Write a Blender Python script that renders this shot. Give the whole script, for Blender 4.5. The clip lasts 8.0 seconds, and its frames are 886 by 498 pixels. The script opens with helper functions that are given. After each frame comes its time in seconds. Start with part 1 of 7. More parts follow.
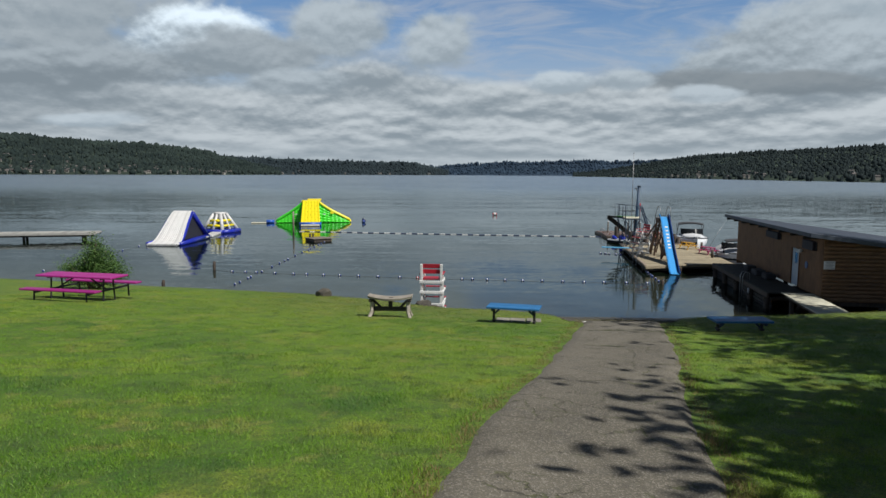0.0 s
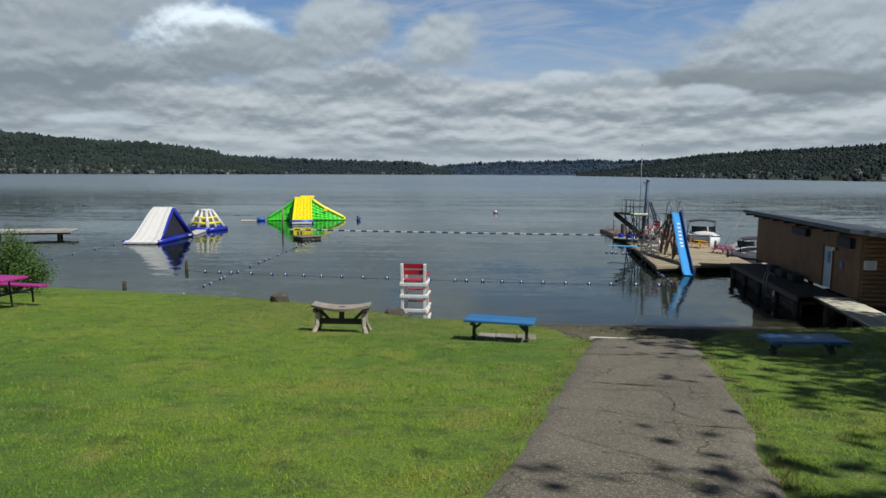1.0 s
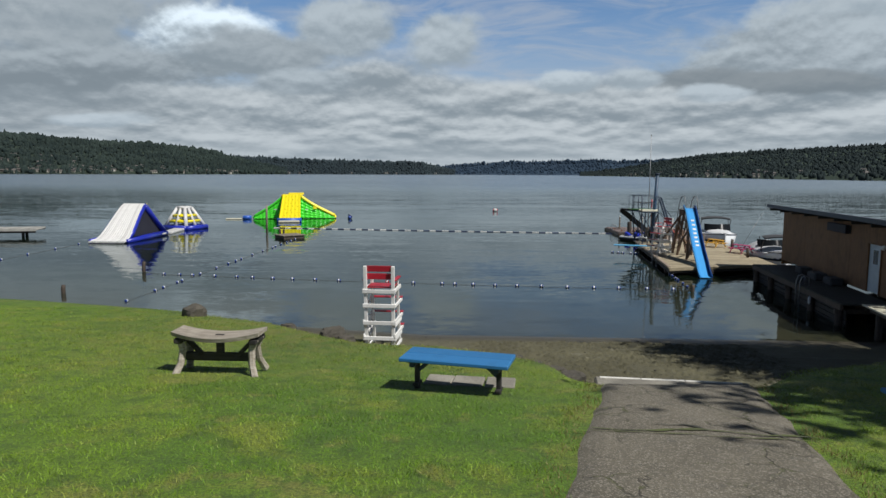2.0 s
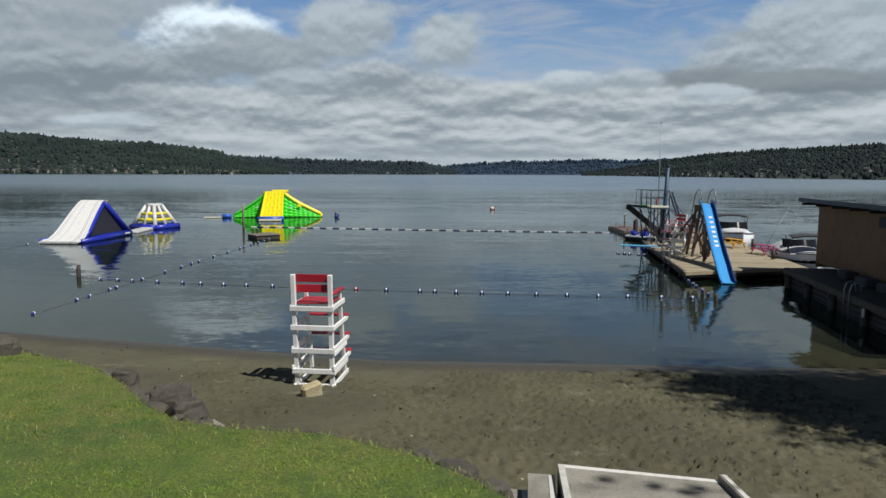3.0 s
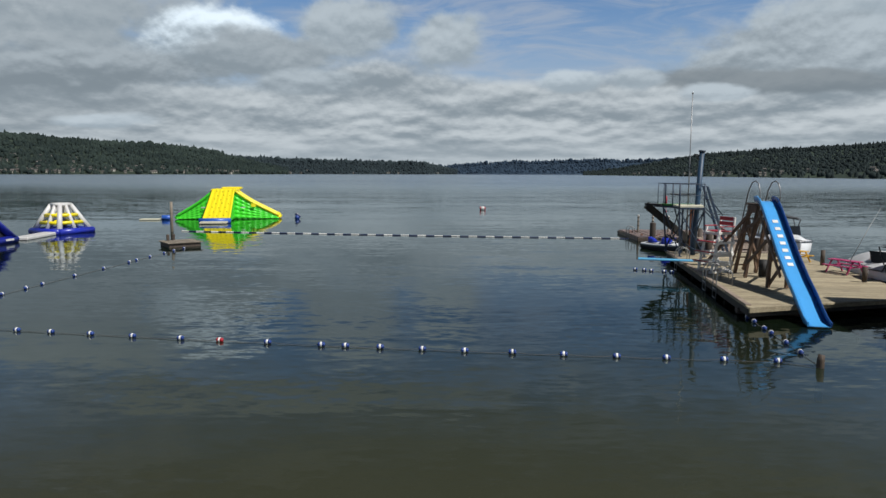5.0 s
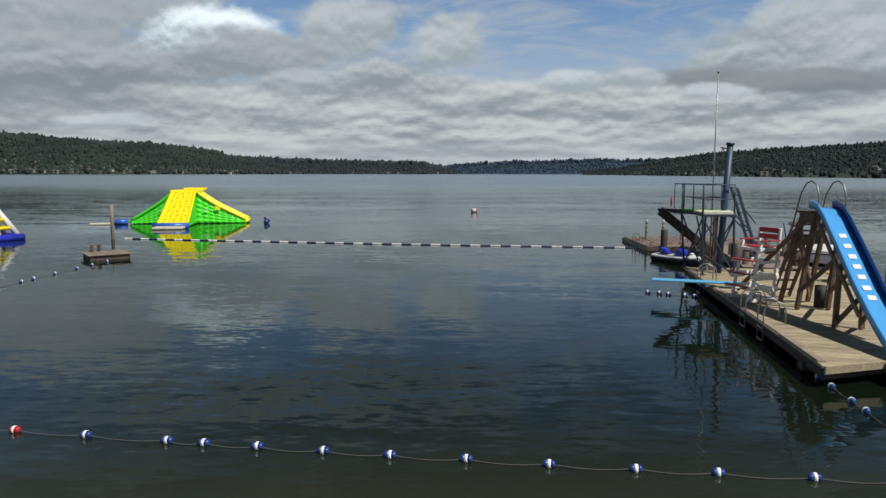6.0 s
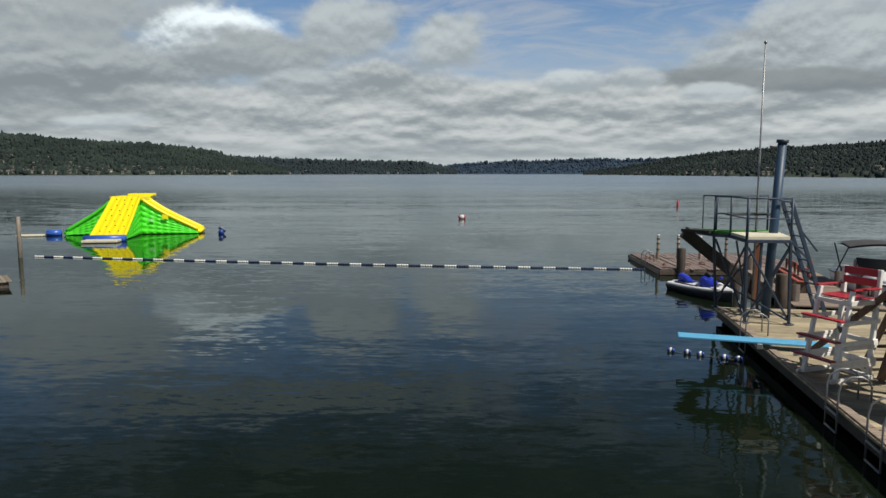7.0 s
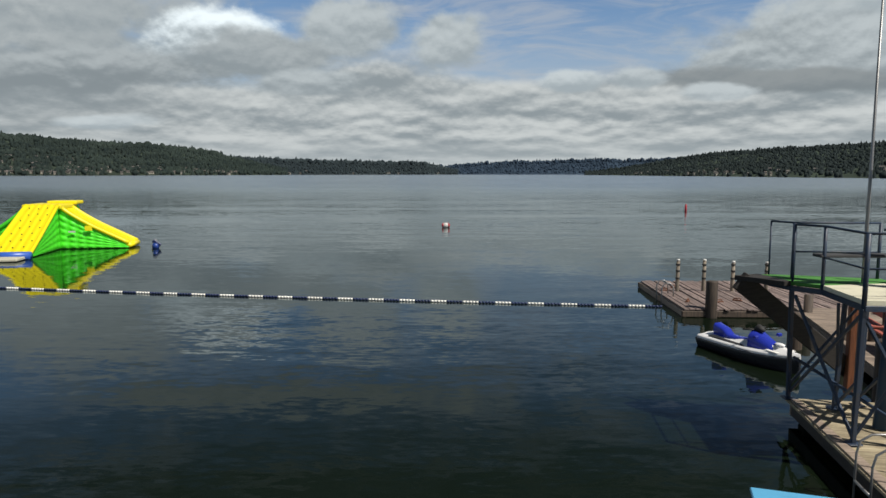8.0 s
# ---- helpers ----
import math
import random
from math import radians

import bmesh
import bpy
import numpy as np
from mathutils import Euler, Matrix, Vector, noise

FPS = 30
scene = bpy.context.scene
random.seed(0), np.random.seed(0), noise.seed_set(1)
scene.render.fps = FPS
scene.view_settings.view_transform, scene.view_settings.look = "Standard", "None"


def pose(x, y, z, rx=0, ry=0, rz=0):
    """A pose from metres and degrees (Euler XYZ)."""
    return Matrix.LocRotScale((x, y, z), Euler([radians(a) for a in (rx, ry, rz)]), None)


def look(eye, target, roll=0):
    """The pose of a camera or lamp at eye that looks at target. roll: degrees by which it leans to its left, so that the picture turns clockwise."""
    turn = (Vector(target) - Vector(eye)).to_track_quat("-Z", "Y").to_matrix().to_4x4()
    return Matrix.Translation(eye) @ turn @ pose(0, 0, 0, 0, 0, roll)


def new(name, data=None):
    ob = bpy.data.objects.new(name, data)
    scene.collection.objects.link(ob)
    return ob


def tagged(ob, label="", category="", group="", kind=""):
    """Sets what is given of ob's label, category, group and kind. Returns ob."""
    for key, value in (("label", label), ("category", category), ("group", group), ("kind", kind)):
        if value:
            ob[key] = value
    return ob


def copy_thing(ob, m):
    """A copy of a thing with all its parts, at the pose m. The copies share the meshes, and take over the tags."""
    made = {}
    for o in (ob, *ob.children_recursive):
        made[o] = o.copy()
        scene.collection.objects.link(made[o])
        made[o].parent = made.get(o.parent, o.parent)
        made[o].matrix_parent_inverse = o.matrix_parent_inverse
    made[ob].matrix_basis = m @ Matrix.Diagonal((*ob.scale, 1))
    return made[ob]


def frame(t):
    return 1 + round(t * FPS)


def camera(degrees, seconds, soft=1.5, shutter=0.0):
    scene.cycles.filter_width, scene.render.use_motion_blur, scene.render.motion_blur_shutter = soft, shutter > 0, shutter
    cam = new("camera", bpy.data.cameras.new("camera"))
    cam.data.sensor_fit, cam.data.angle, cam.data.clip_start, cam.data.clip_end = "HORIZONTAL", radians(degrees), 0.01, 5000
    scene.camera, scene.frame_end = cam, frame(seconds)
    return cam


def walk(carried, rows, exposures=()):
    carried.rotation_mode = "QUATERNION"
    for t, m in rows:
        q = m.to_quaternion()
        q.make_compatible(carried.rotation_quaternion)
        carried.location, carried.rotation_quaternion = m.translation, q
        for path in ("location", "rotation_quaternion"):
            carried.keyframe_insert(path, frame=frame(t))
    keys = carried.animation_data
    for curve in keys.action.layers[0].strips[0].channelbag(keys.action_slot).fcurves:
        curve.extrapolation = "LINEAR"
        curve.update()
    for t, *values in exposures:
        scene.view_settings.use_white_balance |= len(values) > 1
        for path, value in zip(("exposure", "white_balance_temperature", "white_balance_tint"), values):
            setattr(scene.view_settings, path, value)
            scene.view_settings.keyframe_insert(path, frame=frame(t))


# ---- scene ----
# The plan below was drawn at 1 unit = 1.12 m; S turns it into metres.
S = 1.12

cam = camera(66.9, 8.0)
PATH = [
    (0, (-1.038, -2.647, 6.744), (-1.014, -0.421, 6.495), 0.3),
    (0.5, (-0.668, -0.832, 6.505), (-0.651, 1.394, 6.256), 0.3),
    (1, (-0.268, 1.156, 6.234), (-0.256, 3.381, 5.984), 0.3),
    (1.5, (0.183, 3.334, 5.980), (0.190, 5.560, 5.730), 0.3),
    (2.8, (1.519, 9.722, 5.264), (1.515, 11.948, 5.014), 0.2),
    (3.5, (2.251, 13.571, 5.001), (2.247, 15.796, 4.751), 0.2),
    (4, (2.792, 16.406, 4.824), (2.788, 18.632, 4.574), 0.2),
    (4.5, (3.359, 19.395, 4.685), (3.352, 21.620, 4.435), 0.2),
    (6, (5.382, 29.122, 4.545), (5.372, 31.349, 4.294), 0.1),
    (6.5, (6.150, 32.833, 4.686), (6.140, 35.058, 4.435), 0.1),
    (7, (7.021, 36.689, 4.819), (7.010, 38.916, 4.568), 0.0),
    (7.5, (7.903, 40.722, 4.909), (7.892, 42.948, 4.659), 0.0),
    (8, (8.837, 44.938, 5.057), (8.823, 47.164, 4.807), 0.0),
]
walk(cam, [(t, look(eye, target, roll)) for t, eye, target, roll in PATH], [(0, -0.04, 6420, 10), (4.7, -0.04, 6420, 10), (6, 0.02, 6750, 10), (8, 0.04, 6900, 10)])

# ---- sky, clouds, sun ----
SUN_TO = Vector((0.478, -0.344, 0.808)).normalized()


def node(nt, kind, x=0, **ins):
    n = nt.nodes.new(kind)
    for k, v in ins.items():
        k = k.replace("_", " ")
        if isinstance(v, bpy.types.NodeSocket):
            nt.links.new(v, n.inputs[k])
        else:
            n.inputs[k].default_value = v
    return n


def calc(nt, op, a, b=0.0, c=0.0, clamp=False):
    n = nt.nodes.new("ShaderNodeMath")
    n.operation, n.use_clamp = op, clamp
    for i, v in enumerate((a, b, c)):
        if isinstance(v, bpy.types.NodeSocket):
            nt.links.new(v, n.inputs[i])
        else:
            n.inputs[i].default_value = v
    return n.outputs[0]


def vcalc(nt, op, a, b=(0, 0, 0), scale=None):
    n = nt.nodes.new("ShaderNodeVectorMath")
    n.operation = op
    for i, v in enumerate((a, b)):
        if isinstance(v, bpy.types.NodeSocket):
            nt.links.new(v, n.inputs[i])
        else:
            n.inputs[i].default_value = v
    if scale is not None:
        if isinstance(scale, bpy.types.NodeSocket):
            nt.links.new(scale, n.inputs["Scale"])
        else:
            n.inputs["Scale"].default_value = scale
    return n.outputs["Value"] if op in ("LENGTH", "DISTANCE", "DOT_PRODUCT") else n.outputs["Vector"]


def blend(nt, fac, a, b, how="MIX"):
    n = nt.nodes.new("ShaderNodeMix")
    n.data_type, n.blend_type = "RGBA", how
    for i, v in ((0, fac), (6, a), (7, b)):
        if isinstance(v, bpy.types.NodeSocket):
            nt.links.new(v, n.inputs[i])
        else:
            n.inputs[i].default_value = v if i == 0 else (*v[:3], 1)
    return n.outputs[2]


def span(nt, v, lo, hi, a=0.0, b=1.0, how="SMOOTHSTEP"):
    n = nt.nodes.new("ShaderNodeMapRange")
    n.interpolation_type = how
    nt.links.new(v, n.inputs["Value"])
    for k, w in (("From Min", lo), ("From Max", hi), ("To Min", a), ("To Max", b)):
        n.inputs[k].default_value = w
    return n.outputs["Result"]


def fbm(nt, vec, scale, detail=6.0, rough=0.55, distort=0.0):
    return node(nt, "ShaderNodeTexNoise", Vector=vec, Scale=scale, Detail=detail, Roughness=rough, Distortion=distort).outputs["Fac"]


world = bpy.data.worlds.new("world")
scene.world = world
world.use_nodes = True
wt = world.node_tree
wt.nodes.clear()
sky = wt.nodes.new("ShaderNodeTexSky")
sky.sky_type, sky.sun_disc = "NISHITA", False
sky.sun_elevation = math.asin(SUN_TO.z)
sky.sun_rotation = math.atan2(SUN_TO.x, SUN_TO.y)
sky.air_density, sky.dust_density, sky.ozone_density = 1.0, 0.2, 3.0
way = wt.nodes.new("ShaderNodeTexCoord").outputs["Generated"]
sep = wt.nodes.new("ShaderNodeSeparateXYZ")
wt.links.new(way, sep.inputs[0])


def ring_of(vec):
    """A direction on a drum round the eye, its height drawn out towards the horizon, where clouds lie closer."""
    axis = wt.nodes.new("ShaderNodeSeparateXYZ")
    wt.links.new(vec, axis.inputs[0])
    around = vcalc(wt, "NORMALIZE", vcalc(wt, "MULTIPLY", vec, (1, 1, 0)))
    drum = wt.nodes.new("ShaderNodeCombineXYZ")
    wt.links.new(calc(wt, "MULTIPLY", calc(wt, "LOGARITHM", calc(wt, "ADD", calc(wt, "MAXIMUM", axis.outputs["Z"], 0.0), 0.05), math.e), 0.40), drum.inputs["Z"])
    return vcalc(wt, "ADD", around, drum.outputs[0])


here, above = ring_of(way), ring_of(vcalc(wt, "ADD", way, (0, 0, 0.008)))
nearer = span(wt, sep.outputs["Z"], 0.03, 0.16)                # larger shapes overhead, smaller ones far off


def puffs(vec, fine):
    far_off, close = fbm(wt, vec, 8.5, fine, 0.56), fbm(wt, vec, 4.8, fine + 1, 0.56)
    return calc(wt, "ADD", calc(wt, "MULTIPLY", far_off, calc(wt, "SUBTRACT", 1.0, nearer)), calc(wt, "MULTIPLY", close, nearer))


mass, soft_mass, soft_above = puffs(here, 8.0), puffs(here, 5.0), puffs(above, 5.0)
relief = calc(wt, "MULTIPLY", calc(wt, "SUBTRACT", soft_mass, soft_above), span(wt, sep.outputs["Z"], 0.0, 0.12, 0.40, 1.25))          # bright on the sunward swell of a puff, dark beneath it
rag = calc(wt, "SUBTRACT", fbm(wt, here, 13.0, 6.0, 0.56), 0.5)
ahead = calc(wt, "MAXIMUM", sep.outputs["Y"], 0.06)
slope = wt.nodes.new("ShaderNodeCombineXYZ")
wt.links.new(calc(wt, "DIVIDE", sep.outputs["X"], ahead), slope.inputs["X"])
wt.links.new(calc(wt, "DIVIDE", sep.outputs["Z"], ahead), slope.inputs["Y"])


def grey(k, warm=0.0):
    return (k * (0.830 + warm), k * 1.0, k * (1.135 - warm))


def heap(under, x, z, w, h, top, base, soft=0.35, ragged=1.5, swell=5.0):
    """One cloud over what lies behind it: centre and half size as slopes, brightness of its crown and of its base."""
    q = vcalc(wt, "MULTIPLY", vcalc(wt, "SUBTRACT", slope.outputs[0], (x, z, 0)), (1 / w, 1 / h, 0))
    rim = calc(wt, "ADD", vcalc(wt, "LENGTH", q), calc(wt, "MULTIPLY", rag, ragged))
    up = wt.nodes.new("ShaderNodeSeparateXYZ")
    wt.links.new(q, up.inputs[0])
    light = calc(wt, "MULTIPLY_ADD", up.outputs["Y"], 0.42, calc(wt, "MULTIPLY_ADD", relief, swell, 0.48))
    tone = blend(wt, span(wt, light, 0.0, 1.0), grey(base), grey(top, 0.04))
    return blend(wt, span(wt, rim, 1.0 - soft, 1.0 + soft * 0.5, 1.0, 0.0), under, tone)


wisp = span(wt, fbm(wt, vcalc(wt, "MULTIPLY", way, (3.0, 3.0, 16.0)), 2.2, 6.0, 0.6, 1.2), 0.40, 0.72, 0.0, 0.50)
clear = blend(wt, wisp, vcalc(wt, "SCALE", vcalc(wt, "MULTIPLY", sky.outputs[0], (0.125, 0.143, 0.160)), scale=span(wt, sep.outputs["Z"], 0.25, 0.44, 1.0, 0.21)), vcalc(wt, "SCALE", (0.74, 0.80, 0.88), scale=span(wt, sep.outputs["Z"], 0.25, 0.46, 1.0, 0.36)))
air = blend(wt, span(wt, sep.outputs["Z"], 0.10, 0.24, 0.45, 0.0), clear, (0.70, 0.76, 0.84))
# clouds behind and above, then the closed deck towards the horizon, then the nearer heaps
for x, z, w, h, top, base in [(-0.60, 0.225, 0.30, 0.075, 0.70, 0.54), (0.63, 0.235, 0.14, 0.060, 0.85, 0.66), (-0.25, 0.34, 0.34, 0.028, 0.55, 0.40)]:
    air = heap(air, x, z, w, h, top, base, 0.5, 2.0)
closing = calc(wt, "ADD", span(wt, sep.outputs["Z"], 0.075, 0.175, 0.36, -0.14), span(wt, sep.outputs["Z"], 0.24, 0.44, 0.0, -0.14))
thick = calc(wt, "ADD", mass, closing)
deck_light = calc(wt, "ADD", calc(wt, "MULTIPLY_ADD", relief, 5.0, 0.50), calc(wt, "MULTIPLY", calc(wt, "SUBTRACT", soft_mass, 0.5), -0.9))
deck_tone = blend(wt, span(wt, deck_light, 0.0, 1.0), grey(0.50), grey(0.98, 0.08))
low = span(wt, sep.outputs["Z"], 0.0, 0.07, 0.45, 0.0)
deck_tone = blend(wt, low, deck_tone, grey(0.76, 0.03))
air = blend(wt, span(wt, thick, 0.40, 0.64), air, deck_tone)
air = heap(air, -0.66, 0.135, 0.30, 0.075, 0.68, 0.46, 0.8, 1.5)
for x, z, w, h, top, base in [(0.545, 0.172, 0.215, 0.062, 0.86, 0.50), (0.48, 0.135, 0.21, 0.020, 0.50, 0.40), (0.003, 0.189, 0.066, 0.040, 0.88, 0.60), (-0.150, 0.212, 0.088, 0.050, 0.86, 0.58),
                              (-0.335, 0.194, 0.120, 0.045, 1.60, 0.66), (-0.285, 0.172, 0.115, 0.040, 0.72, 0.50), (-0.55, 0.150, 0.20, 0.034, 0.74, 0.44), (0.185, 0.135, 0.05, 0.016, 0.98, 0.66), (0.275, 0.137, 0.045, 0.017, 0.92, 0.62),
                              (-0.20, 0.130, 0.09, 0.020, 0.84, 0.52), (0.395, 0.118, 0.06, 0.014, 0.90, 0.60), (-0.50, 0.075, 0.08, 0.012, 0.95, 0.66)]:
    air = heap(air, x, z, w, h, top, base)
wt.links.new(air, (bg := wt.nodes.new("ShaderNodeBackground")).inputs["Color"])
bg.inputs["Strength"].default_value = 0.62
wt.links.new(bg.outputs[0], wt.nodes.new("ShaderNodeOutputWorld").inputs["Surface"])

sun = new("sun", bpy.data.lights.new("sun", "SUN"))
sun.data.energy, sun.data.angle, sun.data.color = 4.9, radians(0.6), (1.0, 0.965, 0.91)
sun.matrix_world = look(SUN_TO * 60, (0, 0, 0))

# ---- materials ----
def material(name):
    m = bpy.data.materials.new(name)
    m.use_nodes = True
    nt = m.node_tree
    nt.nodes.clear()
    out = nt.nodes.new("ShaderNodeOutputMaterial")
    p = nt.nodes.new("ShaderNodeBsdfPrincipled")
    nt.links.new(p.outputs[0], out.inputs["Surface"])
    return m, nt, p


def where(nt):
    return nt.nodes.new("ShaderNodeTexCoord").outputs["Object"]


def place(nt):
    return nt.nodes.new("ShaderNodeNewGeometry").outputs["Position"]


def bump(nt, p, height, strength, dist):
    b = node(nt, "ShaderNodeBump", Height=height, Strength=strength, Distance=dist)
    nt.links.new(b.outputs[0], p.inputs["Normal"])


def feed(nt, value, socket):
    if isinstance(value, bpy.types.NodeSocket):
        nt.links.new(value, socket)
    else:
        socket.default_value = value if isinstance(value, (int, float)) else (*value[:3], 1)


def coat(name, rgb, dirt=None, rough=0.5, metal=0.0, grain=40.0, wear=3.0, amount=0.35, relief=0.002, vary=0.12, stretch=(1, 1, 1), spec=0.5):
    """A painted, moulded or raw surface: fine grain, broad stains and a difference from piece to piece."""
    m, nt, p = material(name)
    at = vcalc(nt, "MULTIPLY", where(nt), stretch)
    dirt = dirt or tuple(c * 0.55 for c in rgb)
    fine = fbm(nt, at, grain, 5.0, 0.6)
    broad = fbm(nt, at, wear, 5.0, 0.6)
    c = blend(nt, calc(nt, "MULTIPLY", span(nt, broad, 0.45, 0.72), amount), rgb, dirt)
    c = blend(nt, calc(nt, "MULTIPLY", span(nt, fine, 0.50, 0.75), amount * 0.8), c, dirt)
    info = nt.nodes.new("ShaderNodeObjectInfo").outputs["Random"]
    k = calc(nt, "MULTIPLY_ADD", info, 2 * vary, 1.0 - vary)
    c = vcalc(nt, "SCALE", c, scale=k)
    feed(nt, c, p.inputs["Base Color"])
    feed(nt, calc(nt, "MULTIPLY_ADD", broad, 0.25, rough - 0.12), p.inputs["Roughness"])
    p.inputs["Metallic"].default_value = metal
    p.inputs["Specular IOR Level"].default_value = spec
    bump(nt, p, fine, 0.35, relief)
    return m


def timber(name, rgb, dark, along="X", rough=0.75, ring=14.0, vary=0.25):
    """Weathered wood with its grain along one axis of the piece."""
    m, nt, p = material(name)
    stretch = {"X": (0.06, 1, 1), "Y": (1, 0.06, 1), "Z": (1, 1, 0.06)}[along]
    info = nt.nodes.new("ShaderNodeObjectInfo").outputs["Random"]
    shift = vcalc(nt, "SCALE", (31.0, 17.0, 53.0), scale=info)
    at = vcalc(nt, "ADD", vcalc(nt, "MULTIPLY", where(nt), stretch), shift)
    g = fbm(nt, at, ring * 2.2, 7.0, 0.65, 0.4)
    broad = fbm(nt, vcalc(nt, "ADD", where(nt), shift), 1.7, 4.0, 0.6)
    c = blend(nt, span(nt, g, 0.36, 0.66), dark, rgb)
    c = blend(nt, calc(nt, "MULTIPLY", span(nt, broad, 0.45, 0.75), 0.5), c, tuple(v * 0.62 for v in dark))
    k = calc(nt, "MULTIPLY_ADD", info, 2 * vary, 1.0 - vary)
    feed(nt, vcalc(nt, "SCALE", c, scale=k), p.inputs["Base Color"])
    p.inputs["Roughness"].default_value = rough
    bump(nt, p, g, 0.5, 0.004)
    return m


def turf_colour(nt, at, k):
    """Mown grass: patches of lush, yellowed and clovered turf, streaks of straw and worn ground."""
    big = fbm(nt, at, 0.20, 4.0, 0.62)
    mid = fbm(nt, at, 0.85, 6.0, 0.66)
    clump = fbm(nt, at, 3.2, 6.0, 0.70)
    c = blend(nt, span(nt, big, 0.40, 0.60), tuple(v * k for v in (0.096, 0.200, 0.010)), tuple(v * k for v in (0.152, 0.256, 0.014)))
    c = blend(nt, calc(nt, "MULTIPLY", span(nt, mid, 0.50, 0.66), 0.85), c, tuple(v * k for v in (0.222, 0.266, 0.030)))
    c = blend(nt, calc(nt, "MULTIPLY", span(nt, mid, 0.30, 0.46, 1.0, 0.0), 0.75), c, tuple(v * k for v in (0.058, 0.136, 0.016)))
    c = blend(nt, span(nt, clump, 0.34, 0.52, 0.80, 0.0), c, tuple(v * k for v in (0.060, 0.112, 0.016)))
    clover = fbm(nt, vcalc(nt, "ADD", at, (37.0, 11.0, 0)), 0.42, 5.0, 0.68)
    c = blend(nt, span(nt, clover, 0.60, 0.66, 0.0, 0.75), c, tuple(v * k for v in (0.048, 0.130, 0.014)))
    straw = fbm(nt, vcalc(nt, "ADD", at, (5.0, 71.0, 0)), 1.5, 6.0, 0.72)
    c = blend(nt, span(nt, straw, 0.54, 0.68, 0.0, 0.70), c, tuple(v * k for v in (0.252, 0.246, 0.056)))
    axis = nt.nodes.new("ShaderNodeSeparateXYZ")
    nt.links.new(at, axis.inputs[0])
    worn = calc(nt, "MULTIPLY", calc(nt, "MULTIPLY", span(nt, axis.outputs["X"], -9.0, -2.5, 0.15, 1.0), span(nt, axis.outputs["Y"], 11.0, 19.0)), span(nt, clump, 0.40, 0.62, 0.25, 0.85))      # trodden and dry towards the beach
    return blend(nt, worn, c, tuple(v * k for v in (0.178, 0.168, 0.044)))


def grass_ground():
    m, nt, p = material("lawn_ground")
    at = place(nt)
    fine = fbm(nt, vcalc(nt, "MULTIPLY", at, (1, 1, 0.3)), 38.0, 6.0, 0.7)
    c = turf_colour(nt, at, 1.0)
    c = blend(nt, span(nt, fine, 0.40, 0.60, 0.75, 0.0), c, (0.050, 0.080, 0.014))
    feed(nt, c, p.inputs["Base Color"])
    p.inputs["Roughness"].default_value = 0.8
    bump(nt, p, fine, 0.9, 0.03)
    return m


def blade_material():
    m, nt, p = material("grass_blades")
    isle = nt.nodes.new("ShaderNodeNewGeometry").outputs["Random Per Island"]
    c = turf_colour(nt, place(nt), 1.36)
    c = blend(nt, calc(nt, "MULTIPLY", span(nt, isle, 0.86, 0.97, how="LINEAR"), 0.5), c, (0.26, 0.25, 0.09))
    c = vcalc(nt, "SCALE", c, scale=calc(nt, "MULTIPLY_ADD", isle, 0.50, 0.62))
    feed(nt, c, p.inputs["Base Color"])
    p.inputs["Roughness"].default_value = 0.55
    p.inputs["Specular IOR Level"].default_value = 0.3
    return m


